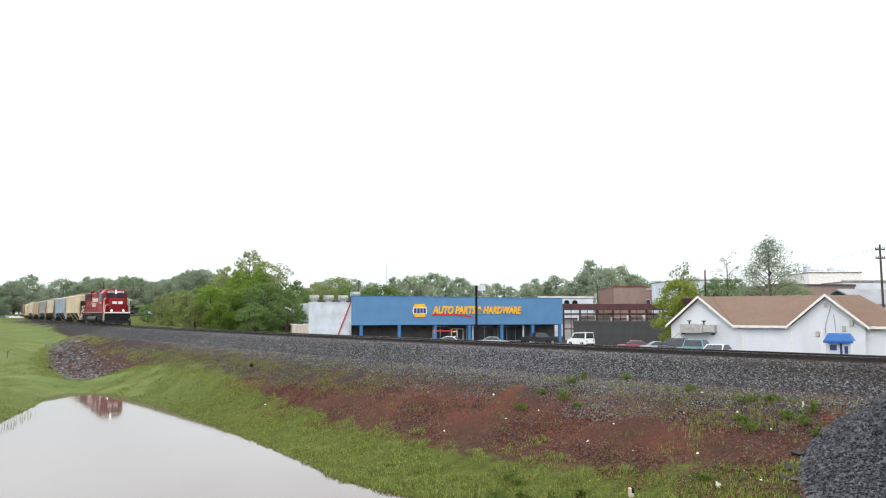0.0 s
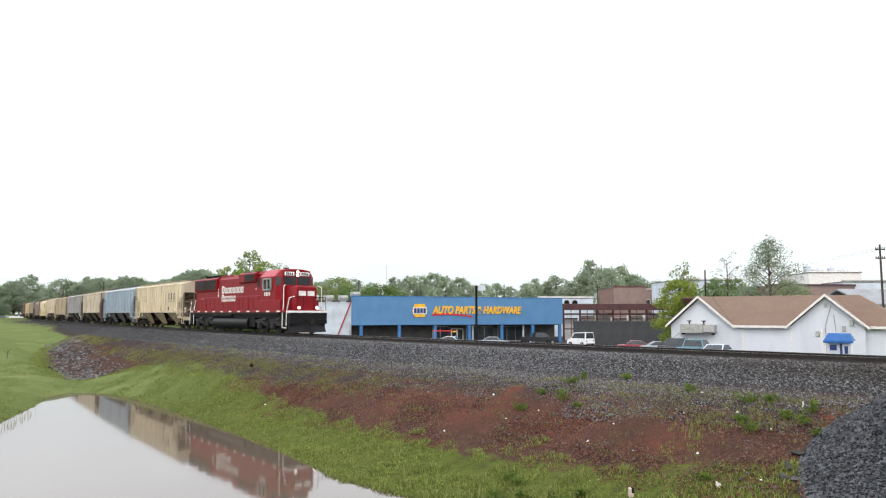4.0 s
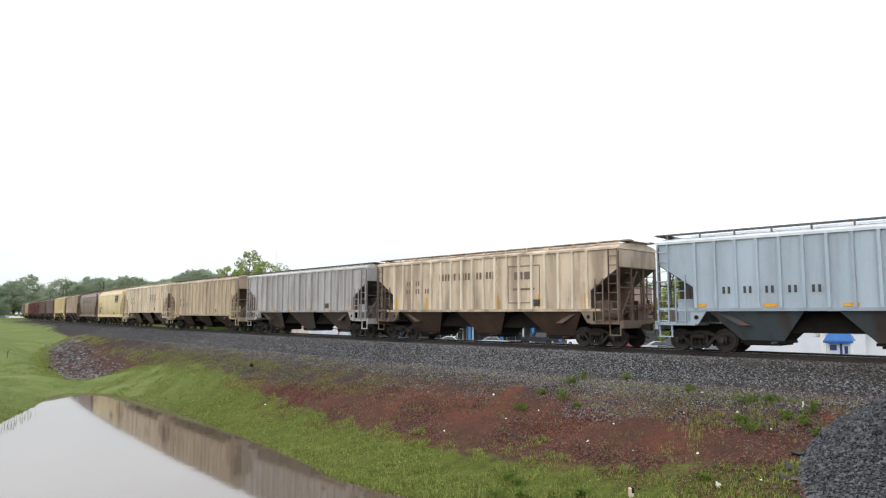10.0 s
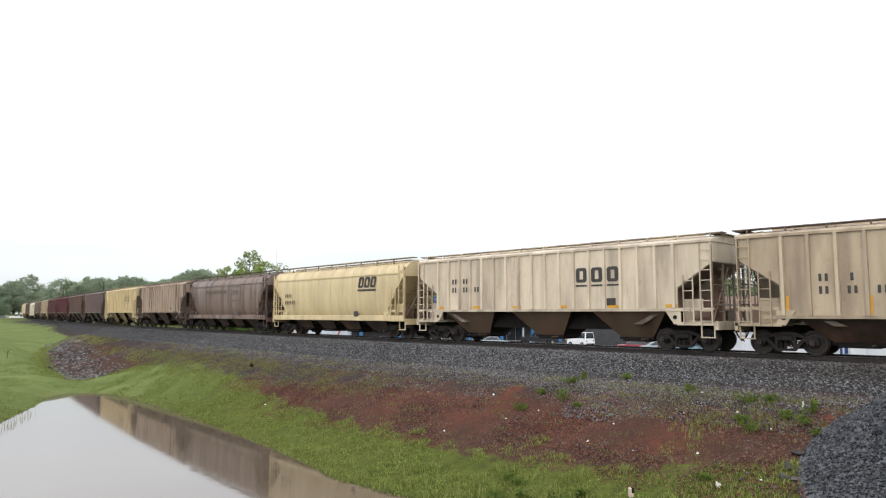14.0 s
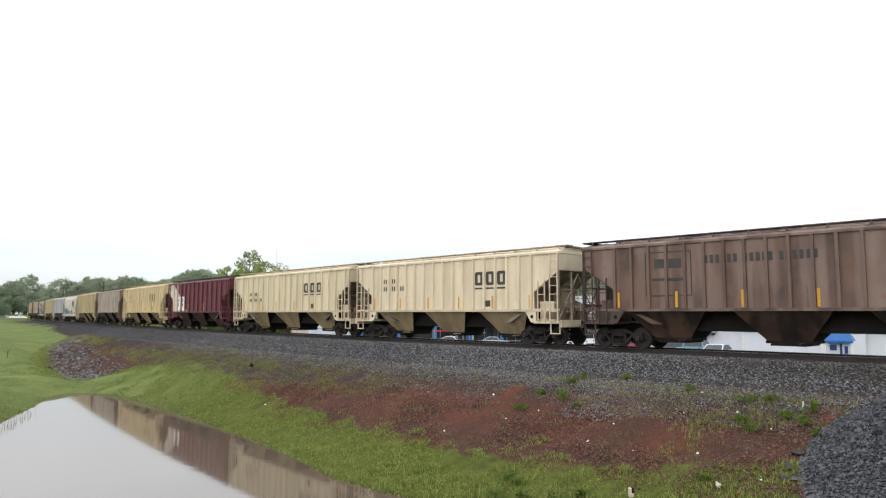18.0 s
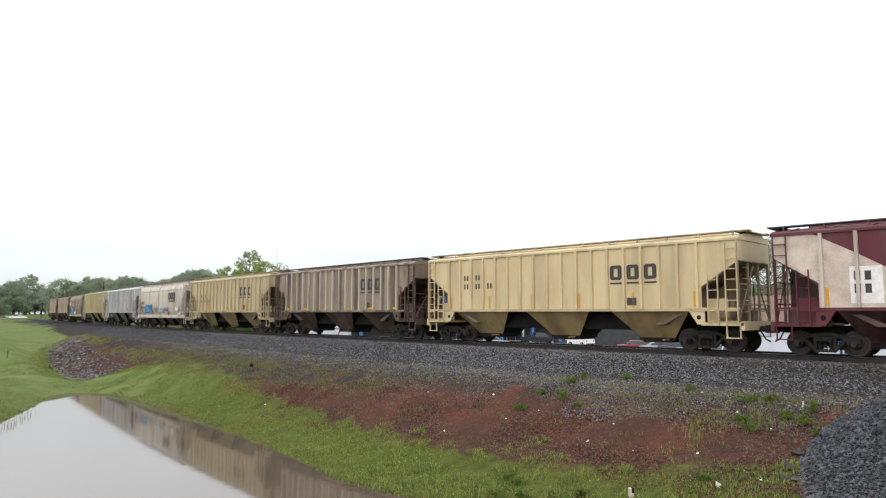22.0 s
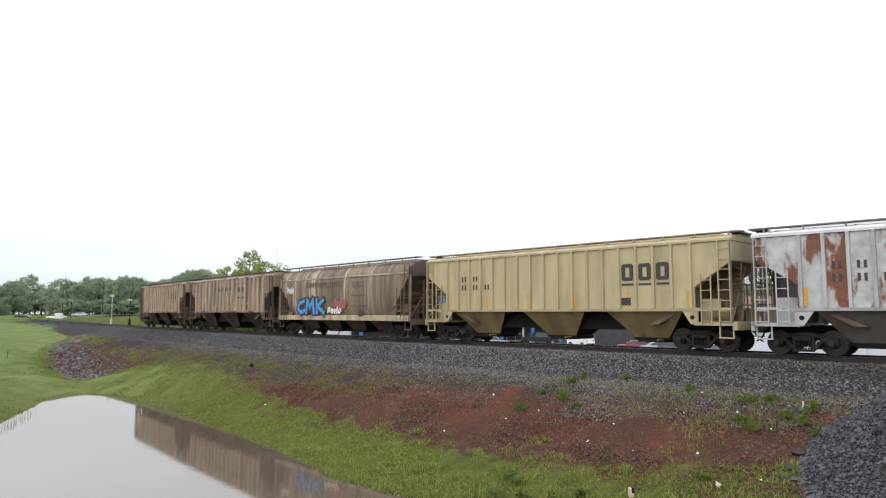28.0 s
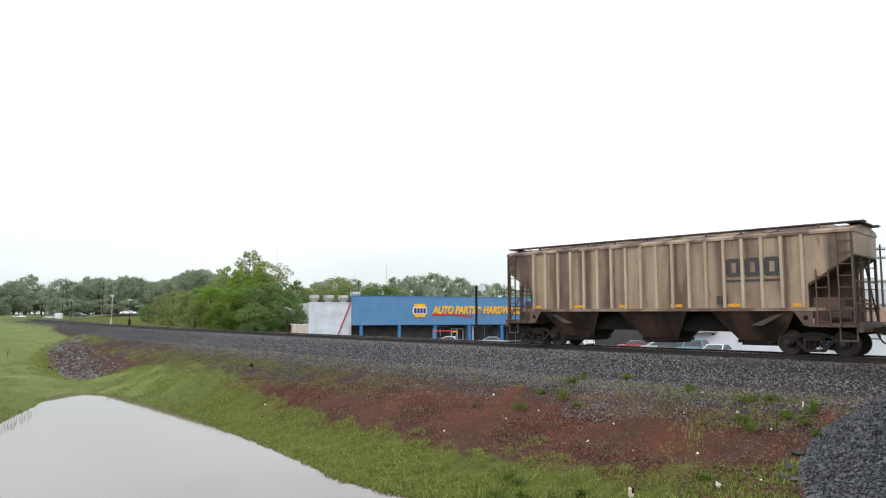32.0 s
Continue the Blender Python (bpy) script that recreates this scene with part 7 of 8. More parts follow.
M_LEAF = {
    "bright": leaf_material("bright_spring_leaves", (0.13, 0.215, 0.032), (0.235, 0.355, 0.06), (0.20, 0.30, 0.05)),
    "olive": leaf_material("olive_young_leaves", (0.18, 0.225, 0.075), (0.31, 0.355, 0.13), (0.24, 0.285, 0.10)),
    "dark": leaf_material("deep_green_leaves", (0.105, 0.175, 0.055), (0.195, 0.285, 0.09), (0.15, 0.235, 0.075)),
    # pale, far and far_pale have the haze of distance mixed into the leaf colour
    "pale": leaf_material("hazed_grey_green_leaves", (0.20, 0.25, 0.16), (0.30, 0.35, 0.24), (0.25, 0.30, 0.20)),
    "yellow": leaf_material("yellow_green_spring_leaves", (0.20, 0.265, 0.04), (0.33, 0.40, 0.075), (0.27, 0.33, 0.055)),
    "far": leaf_material("hazed_green_leaves", (0.215, 0.275, 0.185), (0.325, 0.395, 0.26), (0.27, 0.335, 0.225)),
    "far_pale": leaf_material("hazed_pale_leaves", (0.25, 0.305, 0.215), (0.35, 0.415, 0.285), (0.30, 0.36, 0.25)),
}
M_BARK = worn("tree_bark", rgb(92, 80, 70), rgb(66, 58, 52), 0.95, 0, 3, 0.5, 16)


def leaf_mesh(name, centers, radii, count, size, rng, mat, flat=0.75):
    """Many small bent leaves about the clump centres."""
    n = len(centers)
    w = np.array(radii) ** 1.5
    pick = rng.choice(n, count, p=w / w.sum())
    c = np.array(centers)[pick]
    r = np.array(radii)[pick][:, None]
    d = rng.normal(size=(count, 3))
    d /= np.linalg.norm(d, axis=1)[:, None]
    p = c + d * r * (rng.random((count, 1)) ** 0.45) * np.array([1, 1, flat])
    u = rng.normal(size=(count, 3))
    u /= np.linalg.norm(u, axis=1)[:, None]
    v = np.cross(u, rng.normal(size=(count, 3)))
    v /= np.linalg.norm(v, axis=1)[:, None]
    s = size * rng.uniform(0.6, 1.35, (count, 1))
    nn = np.cross(u, v) * s * 0.25
    q = np.stack([p - u * s, p - v * s * 0.55 + nn, p + u * s, p + v * s * 0.55 + nn], axis=1).reshape(-1, 3)
    f_ = np.arange(count * 4).reshape(-1, 4)
    me_ = bpy.data.meshes.new(name)
    me_.from_pydata(q.tolist(), [], f_.tolist())
    me_.materials.append(mat)
    return me_


def tree(seed, H, R, base, kind, count, size, clumps=26, label="", thin=False, crown_pow=0.8):
    """A tapered trunk with limbs and a crown of many small leaves. H: height, R: crown radius, base: where the crown begins."""
    rng = np.random.default_rng(seed)
    rnd = random.Random(seed)
    t = thing("tree", label, "tree")
    g = Geo()
    lean = (rnd.uniform(-0.03, 0.03), rnd.uniform(-0.03, 0.03))
    steps = 7
    r0 = 0.017 * H + 0.05

    def stem(z):
        return (lean[0] * z + 0.12 * math.sin(z * 0.7 + seed), lean[1] * z + 0.12 * math.cos(z * 0.6 + seed), z)
    for i in range(steps):
        a, b = H * 0.93 * i / steps, H * 0.93 * (i + 1) / steps
        g.cyl(stem(a) if i else (0, 0, -0.25), stem(b), r0 * (1 - i / steps) + 0.02, r0 * (1 - (i + 1) / steps) + 0.02, n=8)
    centers, radii = [], []
    for k in range(clumps):
        u = (k + 0.5) / clumps
        z = base + (H - base) * (u ** 0.9) * 0.97
        w = (z - base) / (H - base)
        prof = R * (math.sin(math.pi * min(1.0, 0.16 + 0.84 * w)) ** crown_pow * 0.92 + 0.1)
        a = k * 2.4 + rnd.uniform(-0.5, 0.5)
        q = prof * rnd.uniform(0.45, 1.0)
        sx, sy, _ = stem(z)
        c = (sx + q * math.cos(a), sy + q * math.sin(a), z + rnd.uniform(-0.4, 0.4))
        centers.append(c)
        radii.append(R * rnd.uniform(0.24, 0.42) * (0.65 if w > 0.85 else 1))
        z0 = max(base * 0.6, z - q * 0.55)
        mid = (sx + q * 0.5 * math.cos(a), sy + q * 0.5 * math.sin(a), (z0 + c[2]) / 2 + 0.12 * q)
        rb = r0 * 0.34 * (1 - 0.6 * w)
        g.cyl(stem(z0), mid, rb, rb * 0.65, n=5)
        g.cyl(mid, c, rb * 0.65, rb * 0.25, n=5)
        if thin:
            for _ in range(3):
                e_ = (c[0] + rnd.uniform(-0.6, 0.6), c[1] + rnd.uniform(-0.6, 0.6), c[2] + rnd.uniform(0.1, 0.9))
                g.cyl(mid, e_, rb * 0.3, rb * 0.12, n=4)
    part("trunk", g, M_BARK, t, smooth=True)
    part("crown", leaf_mesh("crown", centers, radii, count, size, rng, M_LEAF[kind]), M_LEAF[kind], t)
    return t


NEAR_TREES = [tree(11, 10, 3.4, 0.8, "bright", 5200, 0.17, 34, "bright green leafy tree in young foliage"),
              tree(12, 10, 3.2, 0.7, "olive", 4200, 0.16, 32, "olive green tree in thin young foliage"),
              tree(13, 10, 3.6, 0.6, "dark", 5200, 0.18, 36, "dense deep green tree"),
              tree(14, 10, 2.6, 2.2, "olive", 1500, 0.14, 26, "tall sparse tree with small new leaves", True)]
# far woods: paler, greyer leaf colours paint in the haze
FAR_TREES = [tree(21, 14, 5.2, 2.0, "far", 4200, 0.29, 36, "green woodland tree paled by painted haze"),
             tree(22, 14, 5.0, 2.5, "far_pale", 4200, 0.29, 36, "woodland tree in leaf, greyed by painted haze"),
             tree(23, 14, 4.4, 3.0, "far_pale", 3600, 0.28, 34, "green woodland tree in young leaf, paled by painted haze"),
             tree(24, 14, 5.6, 1.5, "far_pale", 4400, 0.30, 40, "broad woodland tree greyed by painted haze")]
PLANTED = {}


def plant(proto, x, y, top, wide=1.0, turn=0.0, height=10.0):
    """Sets a copy (the first time the prototype itself) so that its top is at the given height."""
    z = ground_at(x, y)
    k = (top - z) / height
    m_ = Matrix.Translation((x, y, z)) @ Matrix.Rotation(turn, 4, "Z") @ Matrix.Diagonal((k * wide, k * wide, k, 1))
    PLANTED.setdefault(proto.name, (proto, []))[1].append(m_)


_r = random.Random(77)


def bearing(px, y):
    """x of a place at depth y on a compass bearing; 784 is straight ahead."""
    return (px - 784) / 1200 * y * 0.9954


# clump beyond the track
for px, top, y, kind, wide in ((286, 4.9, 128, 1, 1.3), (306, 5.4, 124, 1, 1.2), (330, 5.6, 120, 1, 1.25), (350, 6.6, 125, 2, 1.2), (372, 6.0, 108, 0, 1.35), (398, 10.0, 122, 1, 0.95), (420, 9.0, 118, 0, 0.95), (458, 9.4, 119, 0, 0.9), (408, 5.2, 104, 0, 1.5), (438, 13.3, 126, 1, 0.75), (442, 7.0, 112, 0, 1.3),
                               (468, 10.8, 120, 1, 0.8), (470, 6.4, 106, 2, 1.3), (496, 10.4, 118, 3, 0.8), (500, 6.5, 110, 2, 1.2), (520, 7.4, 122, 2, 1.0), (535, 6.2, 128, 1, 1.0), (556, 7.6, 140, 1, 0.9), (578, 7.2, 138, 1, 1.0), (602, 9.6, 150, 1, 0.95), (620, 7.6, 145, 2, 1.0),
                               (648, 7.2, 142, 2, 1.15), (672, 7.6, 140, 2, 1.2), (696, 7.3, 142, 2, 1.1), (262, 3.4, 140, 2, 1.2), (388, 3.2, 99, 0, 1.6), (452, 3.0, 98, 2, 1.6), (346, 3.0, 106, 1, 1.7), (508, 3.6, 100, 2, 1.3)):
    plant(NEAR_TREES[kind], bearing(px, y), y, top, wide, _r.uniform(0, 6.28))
# beside and behind the house
T_YEL = tree(33, 10, 3.1, 0.6, "yellow", 12000, 0.13, 46, "dense yellow-green tree in fresh leaf beside the house", True)
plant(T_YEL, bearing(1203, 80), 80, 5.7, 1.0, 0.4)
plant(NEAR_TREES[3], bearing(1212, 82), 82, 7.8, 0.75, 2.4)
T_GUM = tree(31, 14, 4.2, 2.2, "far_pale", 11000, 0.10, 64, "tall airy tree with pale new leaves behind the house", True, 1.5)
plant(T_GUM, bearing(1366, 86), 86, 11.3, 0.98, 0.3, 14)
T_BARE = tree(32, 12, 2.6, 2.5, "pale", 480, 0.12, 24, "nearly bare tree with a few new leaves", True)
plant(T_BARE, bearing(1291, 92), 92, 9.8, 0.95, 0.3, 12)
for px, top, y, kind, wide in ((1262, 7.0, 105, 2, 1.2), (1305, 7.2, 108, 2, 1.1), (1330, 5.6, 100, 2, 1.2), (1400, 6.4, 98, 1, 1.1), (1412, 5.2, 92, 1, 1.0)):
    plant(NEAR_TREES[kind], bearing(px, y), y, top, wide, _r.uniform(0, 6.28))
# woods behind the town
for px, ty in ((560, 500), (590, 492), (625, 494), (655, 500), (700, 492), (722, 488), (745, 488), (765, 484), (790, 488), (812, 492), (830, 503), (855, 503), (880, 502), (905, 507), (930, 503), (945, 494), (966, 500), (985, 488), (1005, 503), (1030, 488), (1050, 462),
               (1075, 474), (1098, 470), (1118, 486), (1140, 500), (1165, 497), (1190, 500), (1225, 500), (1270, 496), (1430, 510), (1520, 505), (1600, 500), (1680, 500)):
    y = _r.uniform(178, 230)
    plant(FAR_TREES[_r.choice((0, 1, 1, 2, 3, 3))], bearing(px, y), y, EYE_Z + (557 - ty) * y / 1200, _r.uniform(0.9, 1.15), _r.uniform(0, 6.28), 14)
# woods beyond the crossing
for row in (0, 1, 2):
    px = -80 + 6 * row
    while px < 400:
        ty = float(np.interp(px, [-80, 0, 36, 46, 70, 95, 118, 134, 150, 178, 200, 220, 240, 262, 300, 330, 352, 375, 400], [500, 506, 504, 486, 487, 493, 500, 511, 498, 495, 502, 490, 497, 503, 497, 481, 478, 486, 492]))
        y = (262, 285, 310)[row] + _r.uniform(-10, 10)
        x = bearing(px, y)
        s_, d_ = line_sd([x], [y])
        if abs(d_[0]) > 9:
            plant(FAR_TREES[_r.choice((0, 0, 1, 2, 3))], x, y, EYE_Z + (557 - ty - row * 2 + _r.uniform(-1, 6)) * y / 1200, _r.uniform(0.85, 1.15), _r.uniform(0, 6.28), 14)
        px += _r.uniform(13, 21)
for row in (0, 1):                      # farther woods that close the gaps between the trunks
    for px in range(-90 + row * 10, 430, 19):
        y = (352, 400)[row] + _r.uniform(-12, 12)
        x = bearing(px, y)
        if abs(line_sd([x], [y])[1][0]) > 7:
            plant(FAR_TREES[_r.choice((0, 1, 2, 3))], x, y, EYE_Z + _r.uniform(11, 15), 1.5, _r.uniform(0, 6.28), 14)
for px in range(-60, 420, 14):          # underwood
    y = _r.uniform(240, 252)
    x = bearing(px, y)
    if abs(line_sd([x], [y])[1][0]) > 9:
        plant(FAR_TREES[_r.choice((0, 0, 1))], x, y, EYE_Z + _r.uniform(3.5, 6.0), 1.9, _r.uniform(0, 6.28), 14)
for proto, places in PLANTED.values():
    for m_ in places[1:]:
        copy_thing(proto, m_)
    proto.matrix_basis = places[0]


# ---- sleepers ----
def tie_mesh():
    return Geo().bbox(-0.115, 0.115, -1.3, 1.3, -0.36, -0.172, 0.012).mesh("sleeper", [M_TIE])


def line_pose(s, off=0.0, z=0.0):
    x, y, h = on_line(s, off)
    return pose(x, y, z, 0, 0, -math.degrees(h))


_tie = tie_mesh()
_plate = Geo().box(-0.09, 0.09, -0.2, 0.2, -0.172, -0.158).mesh("tie_plate", [M_RAIL])
_r = random.Random(5)
for i in range(150):
    s = -32 + i * 0.54
    t_ = part("sleeper", _tie, M_TIE, track)
    t_.matrix_basis = line_pose(s + _r.uniform(-0.03, 0.03), _r.uniform(-0.04, 0.04)) @ Matrix.Rotation(_r.uniform(-0.012, 0.012), 4, "Z")
far_ties = Geo()
for s in np.concatenate([np.arange(-240, -32.3, 0.54), np.arange(49, 110, 0.54)]):
    x, y, h = on_line(float(s))
    c, sn = math.cos(h), -math.sin(h)
    nx_, ny_ = -sn, c
    P = [(x + c * a + nx_ * b, y + sn * a + ny_ * b, z) for z in (-0.36, -0.172) for a, b in ((-0.115, -1.3), (0.115, -1.3), (0.115, 1.3), (-0.115, 1.3))]
    far_ties.add(P, [(0, 1, 2, 3), (4, 5, 6, 7), (0, 1, 5, 4), (1, 2, 6, 5), (2, 3, 7, 6), (3, 0, 4, 7)])
tagged(part("far_sleepers", far_ties, M_TIE, track), kind="stuff")

# ---- loose stones ----
OCTA = np.array([(1, 0, 0), (-1, 0, 0), (0, 1, 0), (0, -1, 0), (0, 0, 1), (0, 0, -1.0)])
OCTF = np.array([(0, 2, 4), (2, 1, 4), (1, 3, 4), (3, 0, 4), (2, 0, 5), (1, 2, 5), (3, 1, 5), (0, 3, 5)])


def stones_mesh(name, pts, rad, rng, mat):
    n = len(pts)
    v = OCTA[None] * rad[:, None, None] * rng.uniform(0.55, 1.25, (n, 6, 3))
    v += rng.normal(0, 0.22, (n, 6, 3)) * rad[:, None, None]
    a = rng.uniform(0, 6.283, n)
    c, s = np.cos(a)[:, None], np.sin(a)[:, None]
    x, y = v[:, :, 0] * c - v[:, :, 1] * s, v[:, :, 0] * s + v[:, :, 1] * c
    v = np.stack([x, y, v[:, :, 2] * 0.8], axis=2) + pts[:, None, :]
    f_ = (OCTF[None] + (np.arange(n) * 6)[:, None, None]).reshape(-1, 3)
    me_ = bpy.data.meshes.new(name)
    me_.from_pydata(v.reshape(-1, 3).tolist(), [], f_.tolist())
    me_.materials.append(mat)
    return me_


def stone_material(name, lo, hi, tint, single=False):
    m_ = Mat(name, 0.9, 0, 0.3)
    geo_ = m_.n.new("ShaderNodeNewGeometry")
    c = m_.mix(m_.math("POWER", m_.info("Random"), 1.8) if single else geo_.outputs["Random Per Island"], lo, hi)
    c = m_.mix(m_.ramp(m_.noise(0.8, 4), 0.5, 0.75, 0, 0.5), c, tint)
    m_.color(m_.mix(1.0, c, m_.ramp(m_.noise(40, 3), 0.3, 0.7, 0.8, 1.15), "MULTIPLY"))
    return m_.mat


M_BALLAST = stone_material("crushed_grey_ballast", (0.022, 0.022, 0.024), (0.240, 0.242, 0.251), (0.062, 0.058, 0.055))
M_DARKSTONE = stone_material("dark_wet_gravel", (0.005, 0.006, 0.008), (0.118, 0.124, 0.136), (0.020, 0.022, 0.026))
M_MIXSTONE = stone_material("brown_and_grey_gravel", (0.018, 0.013, 0.012), (0.155, 0.124, 0.112), (0.085, 0.042, 0.032))
M_RIPRAP = stone_material("grey_riprap_rock", (0.03, 0.029, 0.029), (0.26, 0.255, 0.25), (0.09, 0.08, 0.07), True)
rng = np.random.default_rng(3)


def sd_points(n, s0, s1, d0, d1, bias=1.0):
    s = s0 + (s1 - s0) * rng.random(n) ** bias
    d = rng.uniform(d0, d1, n)
    x = np.interp(s, LINE_S, LINE_X) - d * np.sin(np.interp(s, LINE_S, LINE_H))
    y = np.interp(s, LINE_S, LINE_Y) - d * np.cos(np.interp(s, LINE_S, LINE_H))
    z = ground_z(x, y)[0]
    return np.column_stack([x, y, z])


p = np.concatenate([sd_points(27000, 2, 26, 0.9, 4.6), sd_points(15000, -24, 2, 0.9, 4.6), sd_points(7000, -24, -62, 0.9, 4.4, 1.8), sd_points(1800, 5, 26, -0.7, 0.9), sd_points(6000, 0, 26, 4.4, 5.5), sd_points(2500, 0, 26, 5.5, 6.6), sd_points(4000, -26, 0, 4.4, 5.6), sd_points(1500, 12.6, 15.6, 4.6, 7.2)])
p[49000:50800, 2] -= 0.02
p_s, p_d = line_sd(p[:, 0], p[:, 1])
older = rng.random(len(p)) < smooth(9, 22, p_s) * 0.85 * (1 - 0.7 * smooth(2.7, 3.1, p_d))
M_OLDBALLAST = stone_material("stained_dark_ballast", (0.012, 0.011, 0.011), (0.135, 0.128, 0.122), (0.050, 0.042, 0.037))
thing("stained_ballast", "dark stained crushed stones on the track bank", "gravel", geo=stones_mesh("stained_ballast", p[older], rng.uniform(0.020, 0.050, int(older.sum())), rng, M_OLDBALLAST), material=M_OLDBALLAST, kind="stuff")
p = p[~older]
thing("ballast_stones", "loose crushed grey stones on the track bank", "gravel", geo=stones_mesh("ballast_stones", p, rng.uniform(0.018, 0.044, len(p)), rng, M_BALLAST), material=M_BALLAST, kind="stuff")
p = np.concatenate([sd_points(11000, 0, 26, 3.6, 6.6), sd_points(8000, 0, 26, 6.4, 9.6), sd_points(15000, -34, 0, 4.2, 7.6), sd_points(6000, 10, 22, 3.8, 6.6)])
thing("slope_gravel", "brown and grey gravel strewn over the red clay slope", "gravel", geo=stones_mesh("slope_gravel", p, rng.uniform(0.012, 0.04, len(p)) * np.clip(p[:, 1] / 26, 1.0, 1.7), rng, M_MIXSTONE), material=M_MIXSTONE, kind="stuff")

M_CLAYSTONE = stone_material("crumbled_red_clay", (0.034, 0.016, 0.012), (0.205, 0.090, 0.062), (0.118, 0.046, 0.031))
p = np.concatenate([sd_points(34000, -3, 25, 5.6, 10.2), sd_points(3000, -9, -3, 7.0, 8.8)])
thing("clay_crumbs", "crumbled red clay strewn over the slope", "soil", geo=stones_mesh("clay_crumbs", p, rng.uniform(0.012, 0.042, len(p)), rng, M_CLAYSTONE), material=M_CLAYSTONE, kind="stuff")

# gravel heap
PILE = (11.8, 15.3, 3.5, 2.6)


def pile_z(x, y):
    cx, cy, r, h = PILE
    q = np.hypot(x - cx, y - cy) / r
    return ground_z(np.atleast_1d(x), np.atleast_1d(y))[0] + h * np.clip(1 - q, 0, 1) - 0.12 * np.exp(-(q / 0.15) ** 2) - 0.05 * (q > 1)


pile = thing("gravel_heap", "heap of dark crushed stone beside the track bank", "gravel heap")
g = Geo()
N = 48
rings = []
for k in range(16):
    q = PILE[2] * (1.04 - k / 15 * 1.03)
    ring_ = []
    for i in range(N):
        a = 2 * math.pi * i / N
        x, y = PILE[0] + q * math.cos(a), PILE[1] + q * math.sin(a)
        ring_.append((x, y, float(pile_z(x, y)[0]) + 0.06 * noise.noise(Vector((x * 1.3, y * 1.3, 0)))))
    rings.append(ring_)
g.loft(rings)
part("heap_core", g, M_DARKSTONE, pile, smooth=True)
n = 22000
q, a = PILE[2] * np.sqrt(rng.random(n)) * 1.03, rng.uniform(1.6, 5.3, n)
x, y = PILE[0] + q * np.cos(a), PILE[1] + q * np.sin(a)
p = np.column_stack([x, y, pile_z(x, y) + rng.uniform(-0.01, 0.03, n)])
hs = part("loose_rubble", stones_mesh("loose_rubble", p, rng.uniform(0.028, 0.068, n), rng, M_DARKSTONE), M_DARKSTONE, pile)
tagged(hs, kind="stuff")


# ---- grass and weeds ----
def blade_mesh(name, base, height, width, rng, mat, lean=0.5):
    n = len(base)
    a = rng.uniform(0, 6.283, n)
    d = np.column_stack([np.cos(a), np.sin(a), np.zeros(n)])
    side = np.column_stack([-np.sin(a), np.cos(a), np.zeros(n)])
    l = rng.uniform(0, lean, n)[:, None]
    h = height[:, None]
    up = np.array([0, 0, 1.0])
    w = width[:, None] / 2
    p0 = base - side * w
    p1 = base + side * w
    m0 = base + up * h * 0.55 + d * l * h * 0.3 - side * w * 0.8
    m1 = base + up * h * 0.55 + d * l * h * 0.3 + side * w * 0.8
    tp = base + up * h * (1 - 0.25 * l) + d * l * h
    v = np.stack([p0, p1, m1, m0, tp], axis=1).reshape(-1, 3)
    k = (np.arange(n) * 5)[:, None]
    f4 = (k + np.array([[0, 1, 2, 3]])).tolist()
    f3 = (k + np.array([[3, 2, 4]])).tolist()
    me_ = bpy.data.meshes.new(name)
    me_.from_pydata(v.tolist(), [], f4 + f3)
    me_.materials.append(mat)
    return me_


def grass_material(name, a, b, c):
    m_ = Mat(name, 0.7, 0, 0.25)
    geo_ = m_.n.new("ShaderNodeNewGeometry")
    col = m_.mix(geo_.outputs["Random Per Island"], a, b)
    col = m_.mix(m_.ramp(m_.noise(0.7, 4), 0.45, 0.7, 0, 0.7), col, c)
    m_.color(col)
    return m_.mat


M_GRASS = grass_material("short_bank_grass", (0.085, 0.112, 0.024), (0.265, 0.312, 0.072), (0.195, 0.205, 0.058))
M_LAWN = grass_material("mown_lawn_grass", (0.125, 0.165, 0.050), (0.235, 0.295, 0.095), (0.205, 0.235, 0.078))
M_DRYGRASS = grass_material("pale_weedy_grass", (0.10, 0.115, 0.028), (0.215, 0.215, 0.065), (0.150, 0.150, 0.045))
M_TALLGRASS = grass_material("tall_yellowish_grass", (0.12, 0.125, 0.035), (0.26, 0.26, 0.085), (0.18, 0.18, 0.055))


def grass_points(n, x0, x1, y0, y1, thin=0.0):
    x, y = rng.uniform(x0, x1, n), rng.uniform(y0, y1, n)
    z, s, d, pd = ground_z(x, y)
    edge = np.interp(s, GRASS_S, GRASS_D)
    wob = np.array([noise.noise(Vector((a * 0.8, b * 0.8, 7.0))) for a, b in zip(x, y)])
    gap = np.array([noise.noise(Vector((a * 0.45, b * 0.8, 3.0))) + 0.5 * noise.noise(Vector((a * 1.9, b * 1.9, 5.0))) for a, b in zip(x, y)])
    deep = np.clip((d - edge) / 1.2, 0, 1)
    lush = np.interp(s, [-30, -6, 8, 14], [1.0, 1.0, 0.9, 0.45])
    keep = (d > edge + wob * np.interp(s, [4, 12], [0.7, 1.9]) + thin) & (gap + lush * (0.35 + 0.65 * deep) > rng.uniform(0.0, 0.35, n)) & (pd > 0.06) & (abs(x) < y * 0.70 + 1) & (np.hypot(x - PILE[0], y - PILE[1]) > PILE[2])
    return np.column_stack([x, y, z])[keep]


